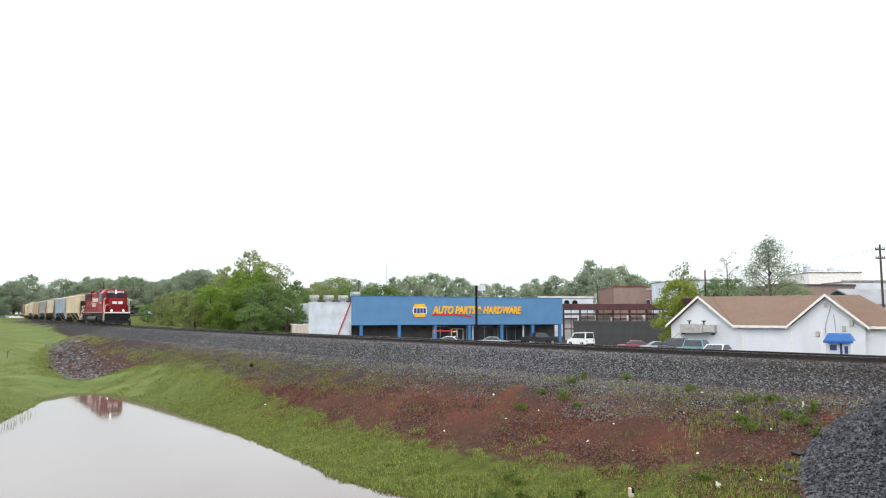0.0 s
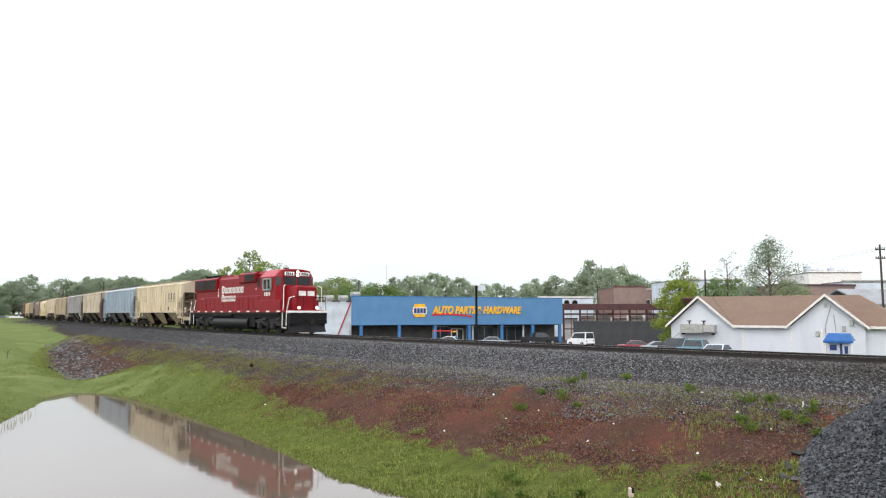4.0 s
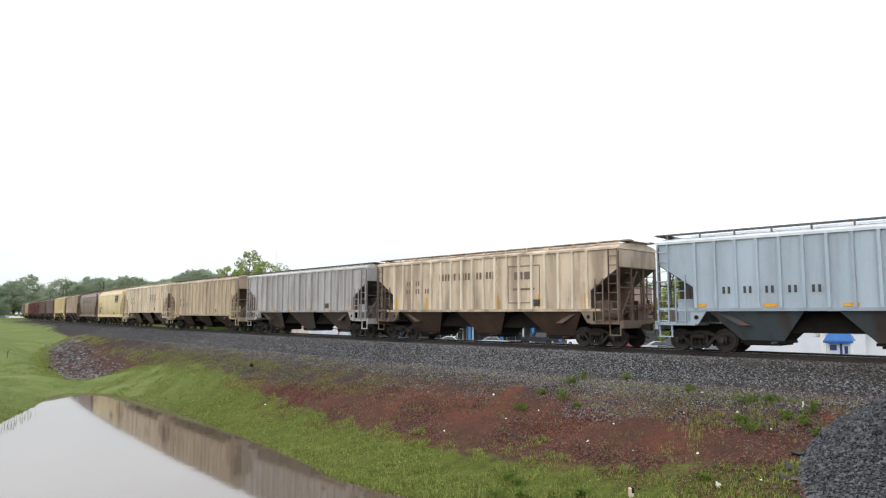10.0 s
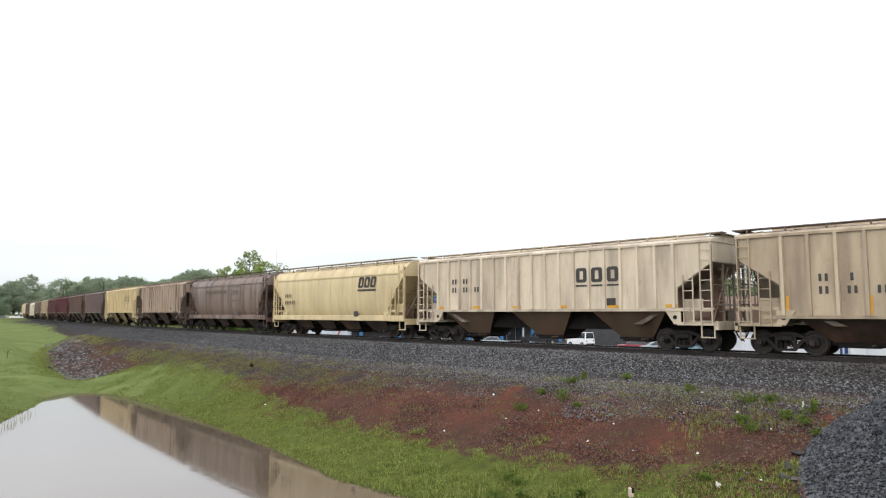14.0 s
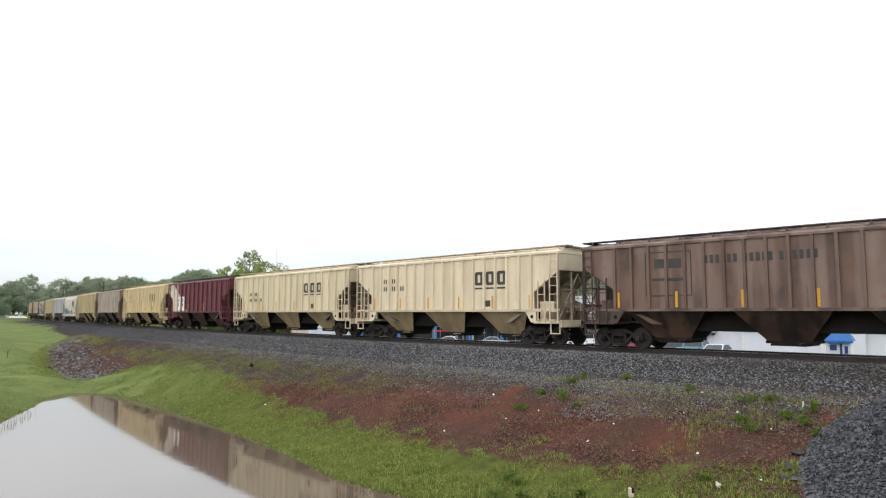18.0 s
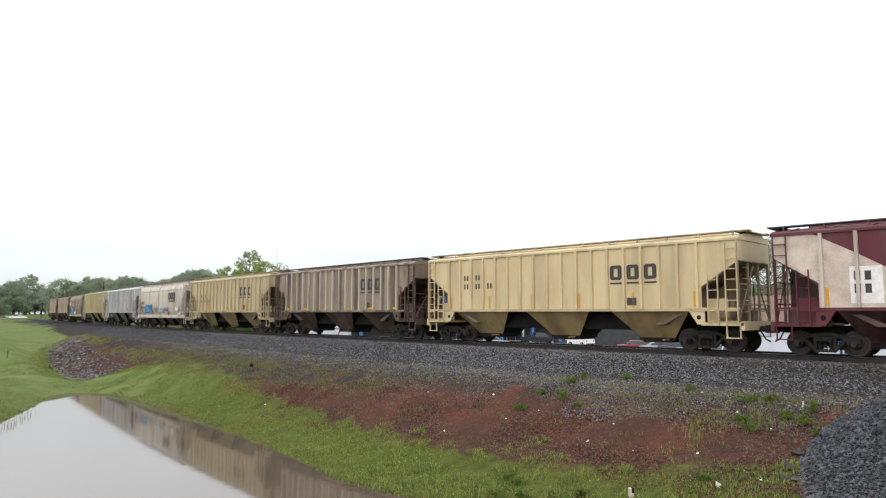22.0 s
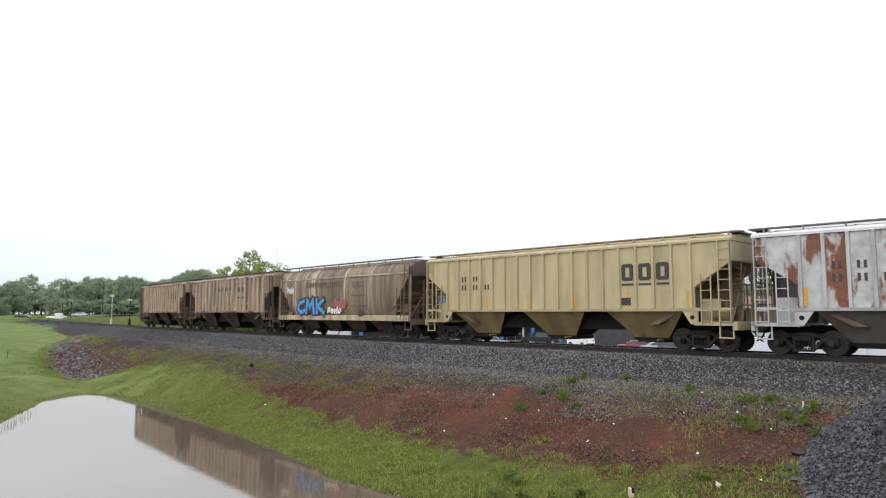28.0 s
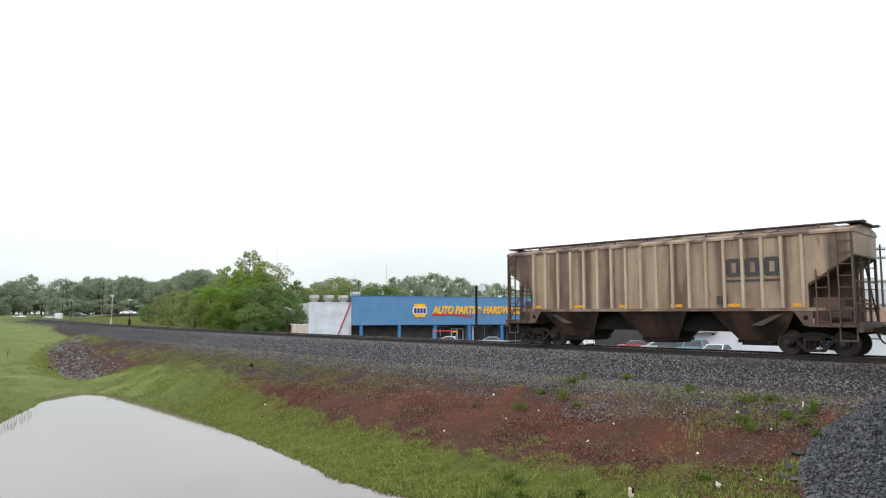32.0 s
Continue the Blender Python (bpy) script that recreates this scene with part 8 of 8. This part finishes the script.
p = np.concatenate([grass_points(130000, -12, 12, 15.5, 31), grass_points(80000, -24, -4, 28, 50)])
p = p[rng.random(len(p)) < smooth(-25, -18, p[:, 0])]
p = np.repeat(p, 2, axis=0) + np.column_stack([rng.normal(0, 0.03, (len(p) * 2, 2)), np.zeros(len(p) * 2)])
tuft = np.array([noise.noise(Vector((a * 1.5, b * 1.5, 11.0))) for a, b in p[:, :2]])
hh_ = rng.uniform(0.035, 0.125, len(p)) * np.clip(22 / p[:, 1], 0.6, 1.1) * np.clip(0.9 + 1.5 * tuft, 0.45, 1.9)
thing("bank_grass", "short green grass along the pond and the foot of the bank", "grass", geo=blade_mesh("bank_grass", p, hh_, 0.015 * np.clip(p[:, 1] / 20, 0.9, 2.2), rng, M_GRASS, 1.0), material=M_GRASS, kind="stuff")
p = np.concatenate([grass_points(90000, -34, -14, 30, 56), grass_points(40000, -62, -24, 40, 88)])
tuft = np.array([noise.noise(Vector((a * 0.9, b * 0.9, 11.0))) for a, b in p[:, :2]])
thing("lawn_grass", "short light green mown grass on the lawn by the pond", "grass", geo=blade_mesh("lawn_grass", p, rng.uniform(0.02, 0.07, len(p)) * np.clip(1.0 + 1.5 * tuft, 0.5, 2.0), rng.uniform(0.015, 0.04, len(p)), rng, M_LAWN, 0.9), material=M_LAWN, kind="stuff")
# longer grass at the lawn's edge over the ditch, yellowed grass round the rocks
c = sd_points(420, -62, -22, -0.5, 0.5)
e_s, e_d = line_sd(c[:, 0], c[:, 1])
off = np.interp(e_s, GRASS_S, GRASS_D) + rng.normal(0.3, 0.35, len(c))
c[:, 0] = np.interp(e_s, LINE_S, LINE_X) - off * np.sin(np.interp(e_s, LINE_S, LINE_H))
c[:, 1] = np.interp(e_s, LINE_S, LINE_Y) - off * np.cos(np.interp(e_s, LINE_S, LINE_H))
p = np.concatenate([q_ + np.column_stack([rng.normal(0, 0.22, (26, 2)), np.zeros(26)]) for q_ in c])
p[:, 2] = ground_z(p[:, 0], p[:, 1])[0]
thing("ditch_edge_grass", "longer green grass along the lawn's edge above the ditch", "grass", geo=blade_mesh("ditch_edge_grass", p, rng.uniform(0.05, 0.16, len(p)), np.full(len(p), 0.03), rng, M_GRASS, 0.9), material=M_GRASS, kind="stuff")
c = np.concatenate([sd_points(60, -64, -42, 4.8, 6.2), sd_points(34, -40, -25, 6.2, 7.6)])
p = np.concatenate([q_ + np.column_stack([rng.normal(0, 0.35, (40, 2)), np.zeros(40)]) for q_ in c])
p[:, 2] = ground_z(p[:, 0], p[:, 1])[0]
thing("ditch_weeds", "yellowish weeds between the rocks and the gravel bank", "weeds", geo=blade_mesh("ditch_weeds", p, rng.uniform(0.06, 0.2, len(p)), np.full(len(p), 0.035), rng, M_TALLGRASS, 0.8), material=M_TALLGRASS, kind="stuff")
# dull thin grass on the bank above the pond's head
c = np.concatenate([sd_points(240, -26, -8, 5.4, 7.6), sd_points(90, -10, 3, 5.6, 7.8)])
p = np.concatenate([q_ + np.column_stack([rng.normal(0, 0.28, (60, 2)), np.zeros(60)]) for q_ in c])
p[:, 2] = ground_z(p[:, 0], p[:, 1])[0]
thing("thin_bank_grass", "thin dull green grass growing through the gravel bank", "grass", geo=blade_mesh("thin_bank_grass", p, rng.uniform(0.03, 0.1, len(p)), np.full(len(p), 0.022), rng, M_DRYGRASS, 1.0), material=M_DRYGRASS, kind="stuff")
# thin weeds on the slope
c = np.concatenate([sd_points(260, -4, 24, 4.2, 6.4), sd_points(160, 0, 24, 6.4, 9.6), sd_points(150, 13, 21, 4.2, 6.6)])
p = np.concatenate([q_ + np.column_stack([rng.normal(0, 0.2, (22, 2)), np.zeros(22)]) for q_ in c])
thing("slope_weeds", "thin pale weeds dotted over the clay slope", "weeds", geo=blade_mesh("slope_weeds", p, rng.uniform(0.04, 0.13, len(p)), np.full(len(p), 0.013), rng, M_DRYGRASS, 0.9), material=M_DRYGRASS, kind="stuff")
c = sd_points(150, -30, -2, 3.9, 8.0)
p = np.concatenate([q_ + np.column_stack([rng.normal(0, 0.22, (26, 2)), np.zeros(26)]) for q_ in c])
thing("bank_tufts", "grass tufts on the gravel bank", "grass", geo=blade_mesh("bank_tufts", p, rng.uniform(0.04, 0.12, len(p)), np.full(len(p), 0.02), rng, M_GRASS, 0.7), material=M_GRASS, kind="stuff")


M_WEED = leaf_material("low_weed_leaves", (0.075, 0.125, 0.020), (0.175, 0.245, 0.05), (0.14, 0.18, 0.045))


def weed(label, x, y, h, r, mat, n, seed):
    """A low leafy plant: stems and lance-shaped leaves."""
    w = thing("weed", label, "weed", "weeds on the bank", m=Matrix.Translation((x, y, ground_at(x, y))))
    rr = np.random.default_rng(seed)
    g_ = Geo()
    tips = []
    for i in range(max(4, n // 14)):
        a, l = rr.uniform(0, 6.283), rr.uniform(0.1, 1.0) * r
        tip = (l * math.cos(a), l * math.sin(a), h * rr.uniform(0.55, 1.0))
        g_.cyl((0.02 * math.cos(a), 0.02 * math.sin(a), -0.03), tip, 0.008, 0.003, n=4)
        tips.append(tip)
    part("stems", g_, M_DRYGRASS, w)
    cs = [tuple(t * k for t in tp_) for tp_ in tips for k in (0.45, 0.75, 1.0)]
    part("leaves", leaf_mesh("leaves", cs, [r * 0.3] * len(cs), n, 0.045, rr, mat), mat, w)
    return w


for i, (x, y, h, r) in enumerate(((4.78, 25.7, 0.22, 0.32), (4.19, 24.2, 0.42, 0.3), (3.58, 25.3, 0.2, 0.24), (2.72, 24.35, 0.3, 0.3), (6.72, 25.2, 0.2, 0.3), (8.19, 22.7, 0.22, 0.3), (9.25, 20.75, 0.3, 0.34), (10.3, 19.3, 0.42, 0.3), (9.87, 18.9, 0.3, 0.26),
                                  (8.53, 19.2, 0.28, 0.34), (9.59, 19.35, 0.3, 0.22), (9.79, 18.15, 0.24, 0.16), (4.54, 23.45, 0.16, 0.2), (1.87, 19.8, 0.22, 0.3), (2.1, 19.4, 0.2, 0.3), (6.6, 17.5, 0.2, 0.25), (2.05, 18.35, 0.3, 0.28), (1.35, 18.6, 0.26, 0.3), (3.55, 18.1, 0.24, 0.26), (3.05, 17.75, 0.26, 0.28), (8.55, 19.75, 0.26, 0.3), (9.75, 20.5, 0.24, 0.28), (5.35, 25.95, 0.24, 0.26))):
    weed("small leafy green weed on the gravelly slope", x, y, h, r, M_WEED, 150, 100 + i)
for x, y, h, r in ((30.3, 56.2, 0.75, 0.55), (29.5, 56.8, 0.5, 0.5)):
    weed("low dark green shrub at the foot of the house wall", x, y, h, r, M_LEAF["dark"], 420, int(x * 10))
c = np.array([(7.4 + a, 19.9 + b, 0) for a, b in rng.uniform((-0.9, -0.5), (0.9, 0.7), (30, 2))] + [(8.9 + a, 20.0 + b, 0) for a, b in rng.uniform((-0.8, -1.2), (0.7, 0.9), (22, 2))])
c[:, 2] = ground_z(c[:, 0], c[:, 1])[0]
p = np.concatenate([q_ + np.column_stack([rng.normal(0, 0.05, (14, 2)), np.zeros(14)]) for q_ in c])
thing("tall_weeds", "patch of tall yellowish weeds on the slope", "weeds", geo=blade_mesh("tall_weeds", p, rng.uniform(0.06, 0.26, len(p)), np.full(len(p), 0.010), rng, M_TALLGRASS, 0.5), material=M_TALLGRASS, kind="stuff")

# ---- rocks in the ditch ----
rip = thing("riprap", "patch of broken grey rocks lining the ditch mouth", "rocks")
_rocks = [stones_mesh("rock", np.zeros((1, 3)), np.array([1.0]), np.random.default_rng(k), M_RIPRAP) for k in range(40, 47)]
_r = random.Random(8)
for i in range(290):
    s = -25 - 37 * _r.random() ** 1.2
    d = float(np.interp(s, [-62, -55, -43, -30, -25], [6.4, 7.4, 9.0, 10.9, 10.9])) + max(-1.9, min(1.7, _r.gauss(0, 1.0)))
    x, y, h = on_line(s, d)
    k = _r.uniform(0.08, 0.14) + 0.12 * _r.random() ** 3
    o = part("rock", _rocks[i % 7], M_RIPRAP, rip)
    o.matrix_basis = Matrix.Translation((x, y, ground_at(x, y) + k * 0.12)) @ Euler((_r.uniform(-0.5, 0.5), _r.uniform(-0.5, 0.5), _r.uniform(0, 6))).to_matrix().to_4x4() @ Matrix.Diagonal((k * _r.uniform(0.9, 1.5), k * _r.uniform(0.8, 1.2), k * _r.uniform(0.7, 1.0), 1))

n = 2600
s_ = -25 - 38 * rng.random(n) ** 1.2
d_ = np.interp(s_, [-62, -55, -43, -30, -25], [6.4, 7.4, 8.9, 10.6, 10.6]) + np.clip(rng.normal(0, 1.1, n), -2.2, 1.9)
x = np.interp(s_, LINE_S, LINE_X) - d_ * np.sin(np.interp(s_, LINE_S, LINE_H))
y = np.interp(s_, LINE_S, LINE_Y) - d_ * np.cos(np.interp(s_, LINE_S, LINE_H))
p = np.column_stack([x, y, ground_z(x, y)[0] + 0.01])
M_SPALL = stone_material("broken_grey_spall", (0.025, 0.023, 0.024), (0.24, 0.23, 0.235), (0.09, 0.065, 0.05))
thing("rock_spall", "small broken grey stones between the ditch rocks", "rocks", geo=stones_mesh("rock_spall", p, rng.uniform(0.04, 0.11, n), rng, M_SPALL), material=M_SPALL, kind="stuff")

# ---- bits and pieces on the bank ----
M_SCRAP = worn("white_litter_paper", rgb(226, 224, 220), rgb(196, 194, 190), 0.7, 0, 12, 0.1, 40)
for i, (x, y) in enumerate(((-8.39, 32.65), (-0.62, 28.4), (1.93, 26.3), (2.65, 25.55), (3.32, 23.95), (2.18, 23.95), (0.07, 24.2), (4.38, 20.95), (5.32, 21.6), (5.41, 19.75), (6.89, 18.75), (8.39, 22.3), (7.38, 21.15), (8.68, 20.35), (9.04, 19.05), (7.73, 16.9), (-12.4, 33.8), (6.76, 17.15))):
    rr = random.Random(300 + i)
    k = rr.uniform(0.035, 0.07) if i != 17 else 0.09
    thing("scrap", "crumpled white scrap of litter lying on the bank", "litter", "litter on the bank", m=Matrix.Translation((x, y, ground_at(x, y) + k * 0.5)) @ Matrix.Rotation(rr.uniform(0, 6), 4, "Z"),
          geo=stones_mesh("scrap", np.zeros((1, 3)), np.array([k]), np.random.default_rng(i), M_SCRAP), material=M_SCRAP)
for x, y, k in ((8.94, 17.55, 0.17), (8.49, 17.1, 0.13), (8.22, 16.8, 0.11), (8.35, 16.6, 0.10), (10.51, 18.4, 0.12), (11.37, 18.75, 0.10), (10.7, 18.55, 0.08)):
    thing("pale_rock", "pale grey rock at the edge of the gravel heap", "rock", "pale rocks by the heap", m=Matrix.Translation((x, y, ground_at(x, y) + k * 0.5)),
          geo=stones_mesh("pale_rock", np.zeros((1, 3)), np.array([k]), np.random.default_rng(int(k * 1000)), M_RIPRAP), material=M_RIPRAP)
stick = thing("white_stick", "short white plastic stake in the bank", "stake", m=Matrix.Translation((10.26, 19.7, ground_at(10.26, 19.7))) @ Matrix.Rotation(0.15, 4, "Y"), geo=Geo().cyl((0, 0, -0.1), (0, 0, 0.22), 0.022, n=8), material=M_SCRAP)
mp = thing("marker_post", "short cream marker post with a dark cap", "post", m=Matrix.Translation((4.76, 17.65, ground_at(4.76, 17.65))))
part("post", Geo().bbox(-0.06, 0.06, -0.06, 0.06, -0.2, 0.22, 0.01), M_CREAMPAINT, mp)
part("cap", Geo().box(0.0, 0.062, -0.062, 0.062, 0.10, 0.225), M_UNDER, mp)
thing("dark_lump", "dark lump of debris on the gravel bank", "debris", m=Matrix.Translation((-11.15, 40.1, ground_at(-11.15, 40.1) + 0.08)), geo=stones_mesh("dark_lump", np.zeros((1, 3)), np.array([0.22]), np.random.default_rng(2), M_UNDER), material=M_UNDER)
# stems standing in the water's edge
for i, (x, y) in enumerate(((-19.9, 31.6), (-20.3, 33.2), (-20.6, 34.2), (-21.0, 35.3), (-19.6, 30.9), (-20.1, 32.4))):
    rr = np.random.default_rng(500 + i)
    b = np.column_stack([rr.normal(0, 0.18, (9, 2)), np.zeros(9)])
    thing("reed_clump", "few thin grass stems standing in shallow water", "reeds", "stems at the pond's edge", m=Matrix.Translation((x, y, WATER_Z - 0.05)), geo=blade_mesh("reed_clump", b, rr.uniform(0.2, 0.5, 9), np.full(9, 0.016), rr, M_DRYGRASS, 0.8), material=M_DRYGRASS)
x, y = -35.6, 56.0
sp = thing("sapling", "small dark leafless sprig on the lawn", "sapling", m=Matrix.Translation((x, y, ground_at(x, y))))
part("stem", Geo().cyl((0, 0, -0.1), (0.05, 0, 0.7), 0.03, 0.015, n=6).cyl((0.03, 0, 0.35), (-0.3, 0, 0.6), 0.018, 0.01, n=5).cyl((0.03, 0, 0.4), (0.3, 0, 0.75), 0.018, 0.01, n=5), M_BARK, sp)


# ---- poles, wires, crossing signals ----
def utility_pole(x, y, top, arms=1, label="weathered wooden utility pole with cross-arm", xf=False, base=None):
    z = ground_at(x, y) if base is None else base
    u = thing("utility_pole", label, "utility pole", "utility poles", m=Matrix.Translation((x, y, z)))
    H = top - z
    part("pole", Geo().cyl((0, 0, -0.3), (0, 0, H), 0.13, 0.09, n=10), M_WOODPOLE, u, smooth=True)
    for k in range(arms):
        ar = part("cross_arm", Geo().box(-0.5, 0.5, -0.04, 0.04, H - 0.6 - k * 0.9, H - 0.46 - k * 0.9), M_WOODPOLE, u)
        for q in (-0.45, -0.22, 0.22, 0.45):
            part("insulator", Geo().cyl((q, 0, H - 0.46 - k * 0.9), (q, 0, H - 0.3 - k * 0.9), 0.035, n=8), M_UNDER, ar)
    if xf:
        part("transformer", Geo().cyl((-0.42, 0, H - 2.6), (-0.42, 0, H - 1.7), 0.25, n=14), M_GALV, u, smooth=True)
    return u


def wire(a, b, sag, n=10):
    g_ = Geo()
    pts = []
    for i in range(n + 1):
        t = i / n
        pts.append(Vector(a).lerp(Vector(b), t) - Vector((0, 0, sag * 4 * t * (1 - t))))
    g_.rod(pts, 0.011, 4)
    return thing("overhead_wire", "thin dark overhead wire", "wire", "overhead wires", geo=g_, material=M_BLACK)


utility_pole(45.3, 70.0, 8.65, 2, xf=False)
utility_pole(34.8, 90.0, 7.3, 0, "plain dark wooden pole behind the house")
utility_pole(29.6, 130.0, 7.1, 1, xf=True)
utility_pole(-13.9, 112.0, 7.0, 0, "plain dark wooden pole behind the store")
utility_pole(13.5, 150.0, 8.0, 0, "plain dark wooden pole behind the store")
utility_pole(-116.0, 232.0, 12.4, 1)
utility_pole(-133.0, 238.0, 10.6, 1, "wooden utility pole with two cross-arms at the woods' edge")
wire((45.3, 70, 8.3), (34.8, 90, 7.0), 0.5)
wire((45.3, 70, 8.1), (29.6, 130, 6.7), 1.2)
wire((45.3, 70, 8.3), (70, 30, 9.0), 0.6)
wire((29.6, 130, 6.8), (13.5, 150, 7.8), 0.6)
wire((-116, 232, 12.0), (-60, 236, 11.0), 1.0)
mast = thing("radio_mast", "very thin distant radio mast", "mast", m=Matrix.Translation((-170, 690, 0)), geo=Geo().cyl((0, 0, 0), (0, 0, 112), 0.16, 0.1, n=6), material=M_GALV)
mast2 = thing("radio_mast", "thin distant antenna mast over the woods", "mast", m=Matrix.Translation((-25, 300, 1)), geo=Geo().cyl((0, 0, 0), (0, 0, 22), 0.12, 0.08, n=6), material=M_GALV)


def signal(x, y, h, label, mat):
    s_ = thing("crossing_signal", label, "signal", m=Matrix.Translation((x, y, ground_at(x, y))))
    part("mast", Geo().cyl((0, 0, 0), (0, 0, h), 0.06, n=8), mat, s_)
    part("sign_board", Geo().bbox(-0.3, 0.3, -0.12, 0.05, h - 0.5, h - 0.2, 0.02), M_GALV, s_)
    part("base", Geo().bbox(-0.17, 0.17, -0.17, 0.17, 0, 1.0, 0.02), mat, s_)
    part("lamp_bar", Geo().box(-0.6, 0.6, -0.05, 0.05, h - 1.5, h - 1.4).cyl((-0.5, -0.12, h - 1.45), (-0.5, 0.1, h - 1.45), 0.16, n=10).cyl((0.5, -0.12, h - 1.45), (0.5, 0.1, h - 1.45), 0.16, n=10), M_BLACK, s_)
    return s_


signal(-52.0, 107.0, 5.0, "white railway signal mast with a blank white board", M_GALV)
signal(-53.3, 116.0, 4.6, "dark railway signal mast with a blank white board", M_UNDER)
cb = thing("relay_cabinet", "white metal relay cabinet by the crossing", "cabinet", m=Matrix.Translation((-115.5, 205, ground_at(-115.5, 205))))
part("box", Geo().bbox(-0.9, 0.9, -0.6, 0.6, 0, 2.0, 0.04), M_WHITE, cb)
part("door", Geo().bbox(-0.8, 0.8, -0.63, -0.59, 0.15, 1.85, 0.02), M_WHITEWALL, cb)
for x, y in ((-120.7, 205), (-107.0, 196)):
    cl = thing("cantilever_signal", "grey cantilever signal mast at the crossing", "signal", "crossing masts", m=Matrix.Translation((x, y, ground_at(x, y))))
    part("mast", Geo().cyl((0, 0, 0), (0, 0, 5.2), 0.1, n=8), M_TRUCKGREY, cl)
    part("arm", Geo().box(-1.6, 0.8, -0.06, 0.06, 4.65, 4.78), M_TRUCKGREY, cl)
    part("lamp", Geo().cyl((-1.2, -0.2, 4.4), (-1.2, 0.1, 4.4), 0.25, n=10), M_TRUCKGREY, cl)

# road at the crossing
rx = np.arange(-250, -12, 4.0)
g = Geo()
P0 = []
for x in rx:
    for yy in (203.5, 208, 213, 219, 225):
        P0.append((x, yy, ground_at(x, yy) + 0.05))
g.add(P0, [(i * 5 + j, i * 5 + 5 + j, i * 5 + 6 + j, i * 5 + 1 + j) for i in range(len(rx) - 1) for j in range(4)])
M_ASPHALT = worn("grey_asphalt", (0.085, 0.085, 0.086), (0.06, 0.06, 0.06), 0.9, 0, 0.4, 0.2, 12)
thing("road", "grey asphalt road crossing the railway", "road", geo=g, material=M_ASPHALT, kind="structure")
ROAD_CARS = []
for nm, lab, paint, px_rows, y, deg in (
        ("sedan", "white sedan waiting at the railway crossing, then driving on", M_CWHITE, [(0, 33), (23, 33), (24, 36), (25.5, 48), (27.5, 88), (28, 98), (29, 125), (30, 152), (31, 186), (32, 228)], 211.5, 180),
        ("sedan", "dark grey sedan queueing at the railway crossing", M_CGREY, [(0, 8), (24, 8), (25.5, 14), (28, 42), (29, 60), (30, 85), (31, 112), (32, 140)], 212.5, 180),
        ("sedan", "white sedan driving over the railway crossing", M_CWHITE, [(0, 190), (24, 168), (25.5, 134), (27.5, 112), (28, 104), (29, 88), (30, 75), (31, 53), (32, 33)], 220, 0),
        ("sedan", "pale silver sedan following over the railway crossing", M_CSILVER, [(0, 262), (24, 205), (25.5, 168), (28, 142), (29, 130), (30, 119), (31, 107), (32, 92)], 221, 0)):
    ob = vehicle(nm, lab, Matrix.Identity(4), paint, SEDAN, SEDAN_C, 1.8, (-1.4, 1.4))
    ROAD_CARS.append((ob, px_rows, y, deg))


# ---- what moves ----
DELTA_T = [0, 1, 2, 3, 5.5, 6, 6.5, 7, 7.5, 8, 8.5, 9, 9.5, 10, 10.5, 11, 12, 13, 14, 14.5, 16.5, 17, 17.5, 18, 18.5, 19, 19.5, 20, 20.5, 21, 21.5, 22, 22.5, 27.5, 28, 29, 29.5, 30, 30.5, 31, 32]
DELTA = [4.9, 4.56, 3.98, 3.4, 0.85, 0.66, -0.05, -0.14, -0.16, -0.25, -0.40, -0.52, -0.26, 0.36, 0.42, 0.18, -0.05, -0.04, -0.20, -0.25, -0.73, -0.63, -0.62, -0.44, -0.30, -0.12, 0.02, 0.02, 0.29, 0.30, 0.63, 0.70, 0.88, 0.39, 0.55, 0.60, 0.22, -0.22, -0.59, -0.48, -0.56]


def train_s(t):
    """How far the train has come at t seconds; between 15.3 and 15.7 s ten cars rush by at once."""
    u = t - 16
    q = min(1.0, max(0.0, (t - 15.3) / 0.4))
    return 13.696 * u + 0.00205 * u * u + float(np.interp(t, DELTA_T, DELTA)) + 153.7 * q * q * q * (10 - 15 * q + 6 * q * q)


def roll_s(t):
    """The way that the wheels roll."""
    u = t - 16
    return 13.696 * u + 0.00205 * u * u + float(np.interp(t, DELTA_T, DELTA))


def roll_wheels():
    """Each wheelset turns about its axle while its car is within 60 m of the pond, and rests before and after."""
    step = 1.0 / FPS
    for ob, index, radius, at in WHEELS:
        s0 = TRAIN[index][1]
        near = [k for k in range(int(SECONDS / step) + 1) if -62 < s0 + train_s(k * step) < 44]
        if not near:
            continue
        rows, k0, k1 = [], near[0], near[-1]
        for t in [0.0] + [k * step for k in range(k0, k1 + 1)] + [SECONDS]:
            q = min(max(t, k0 * step), k1 * step)
            rows.append((t, pose(at.x, at.y, at.z, 0, math.degrees(roll_s(q) / radius) % 360.0, 0)))
        if rows[1][0] <= 0.0:
            rows = rows[1:]
        walk(ob, rows)


def motions():
    roll_wheels()
    times = sorted({round(0.25 * i, 3) for i in range(int(SECONDS * 4) + 1)} | {round(15.3 + 0.05 * i, 3) for i in range(9)})
    for ob, s0 in TRAIN:
        rows = []
        for t in times:
            x, y, h = on_line(min(695.0, max(-890.0, s0 + train_s(t))))
            rows.append((t, pose(x, y, 0, 0, 0, -math.degrees(h))))
        walk(ob, rows)
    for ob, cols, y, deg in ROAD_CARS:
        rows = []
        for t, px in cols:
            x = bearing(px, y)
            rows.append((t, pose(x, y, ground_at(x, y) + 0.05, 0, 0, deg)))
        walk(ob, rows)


motions()
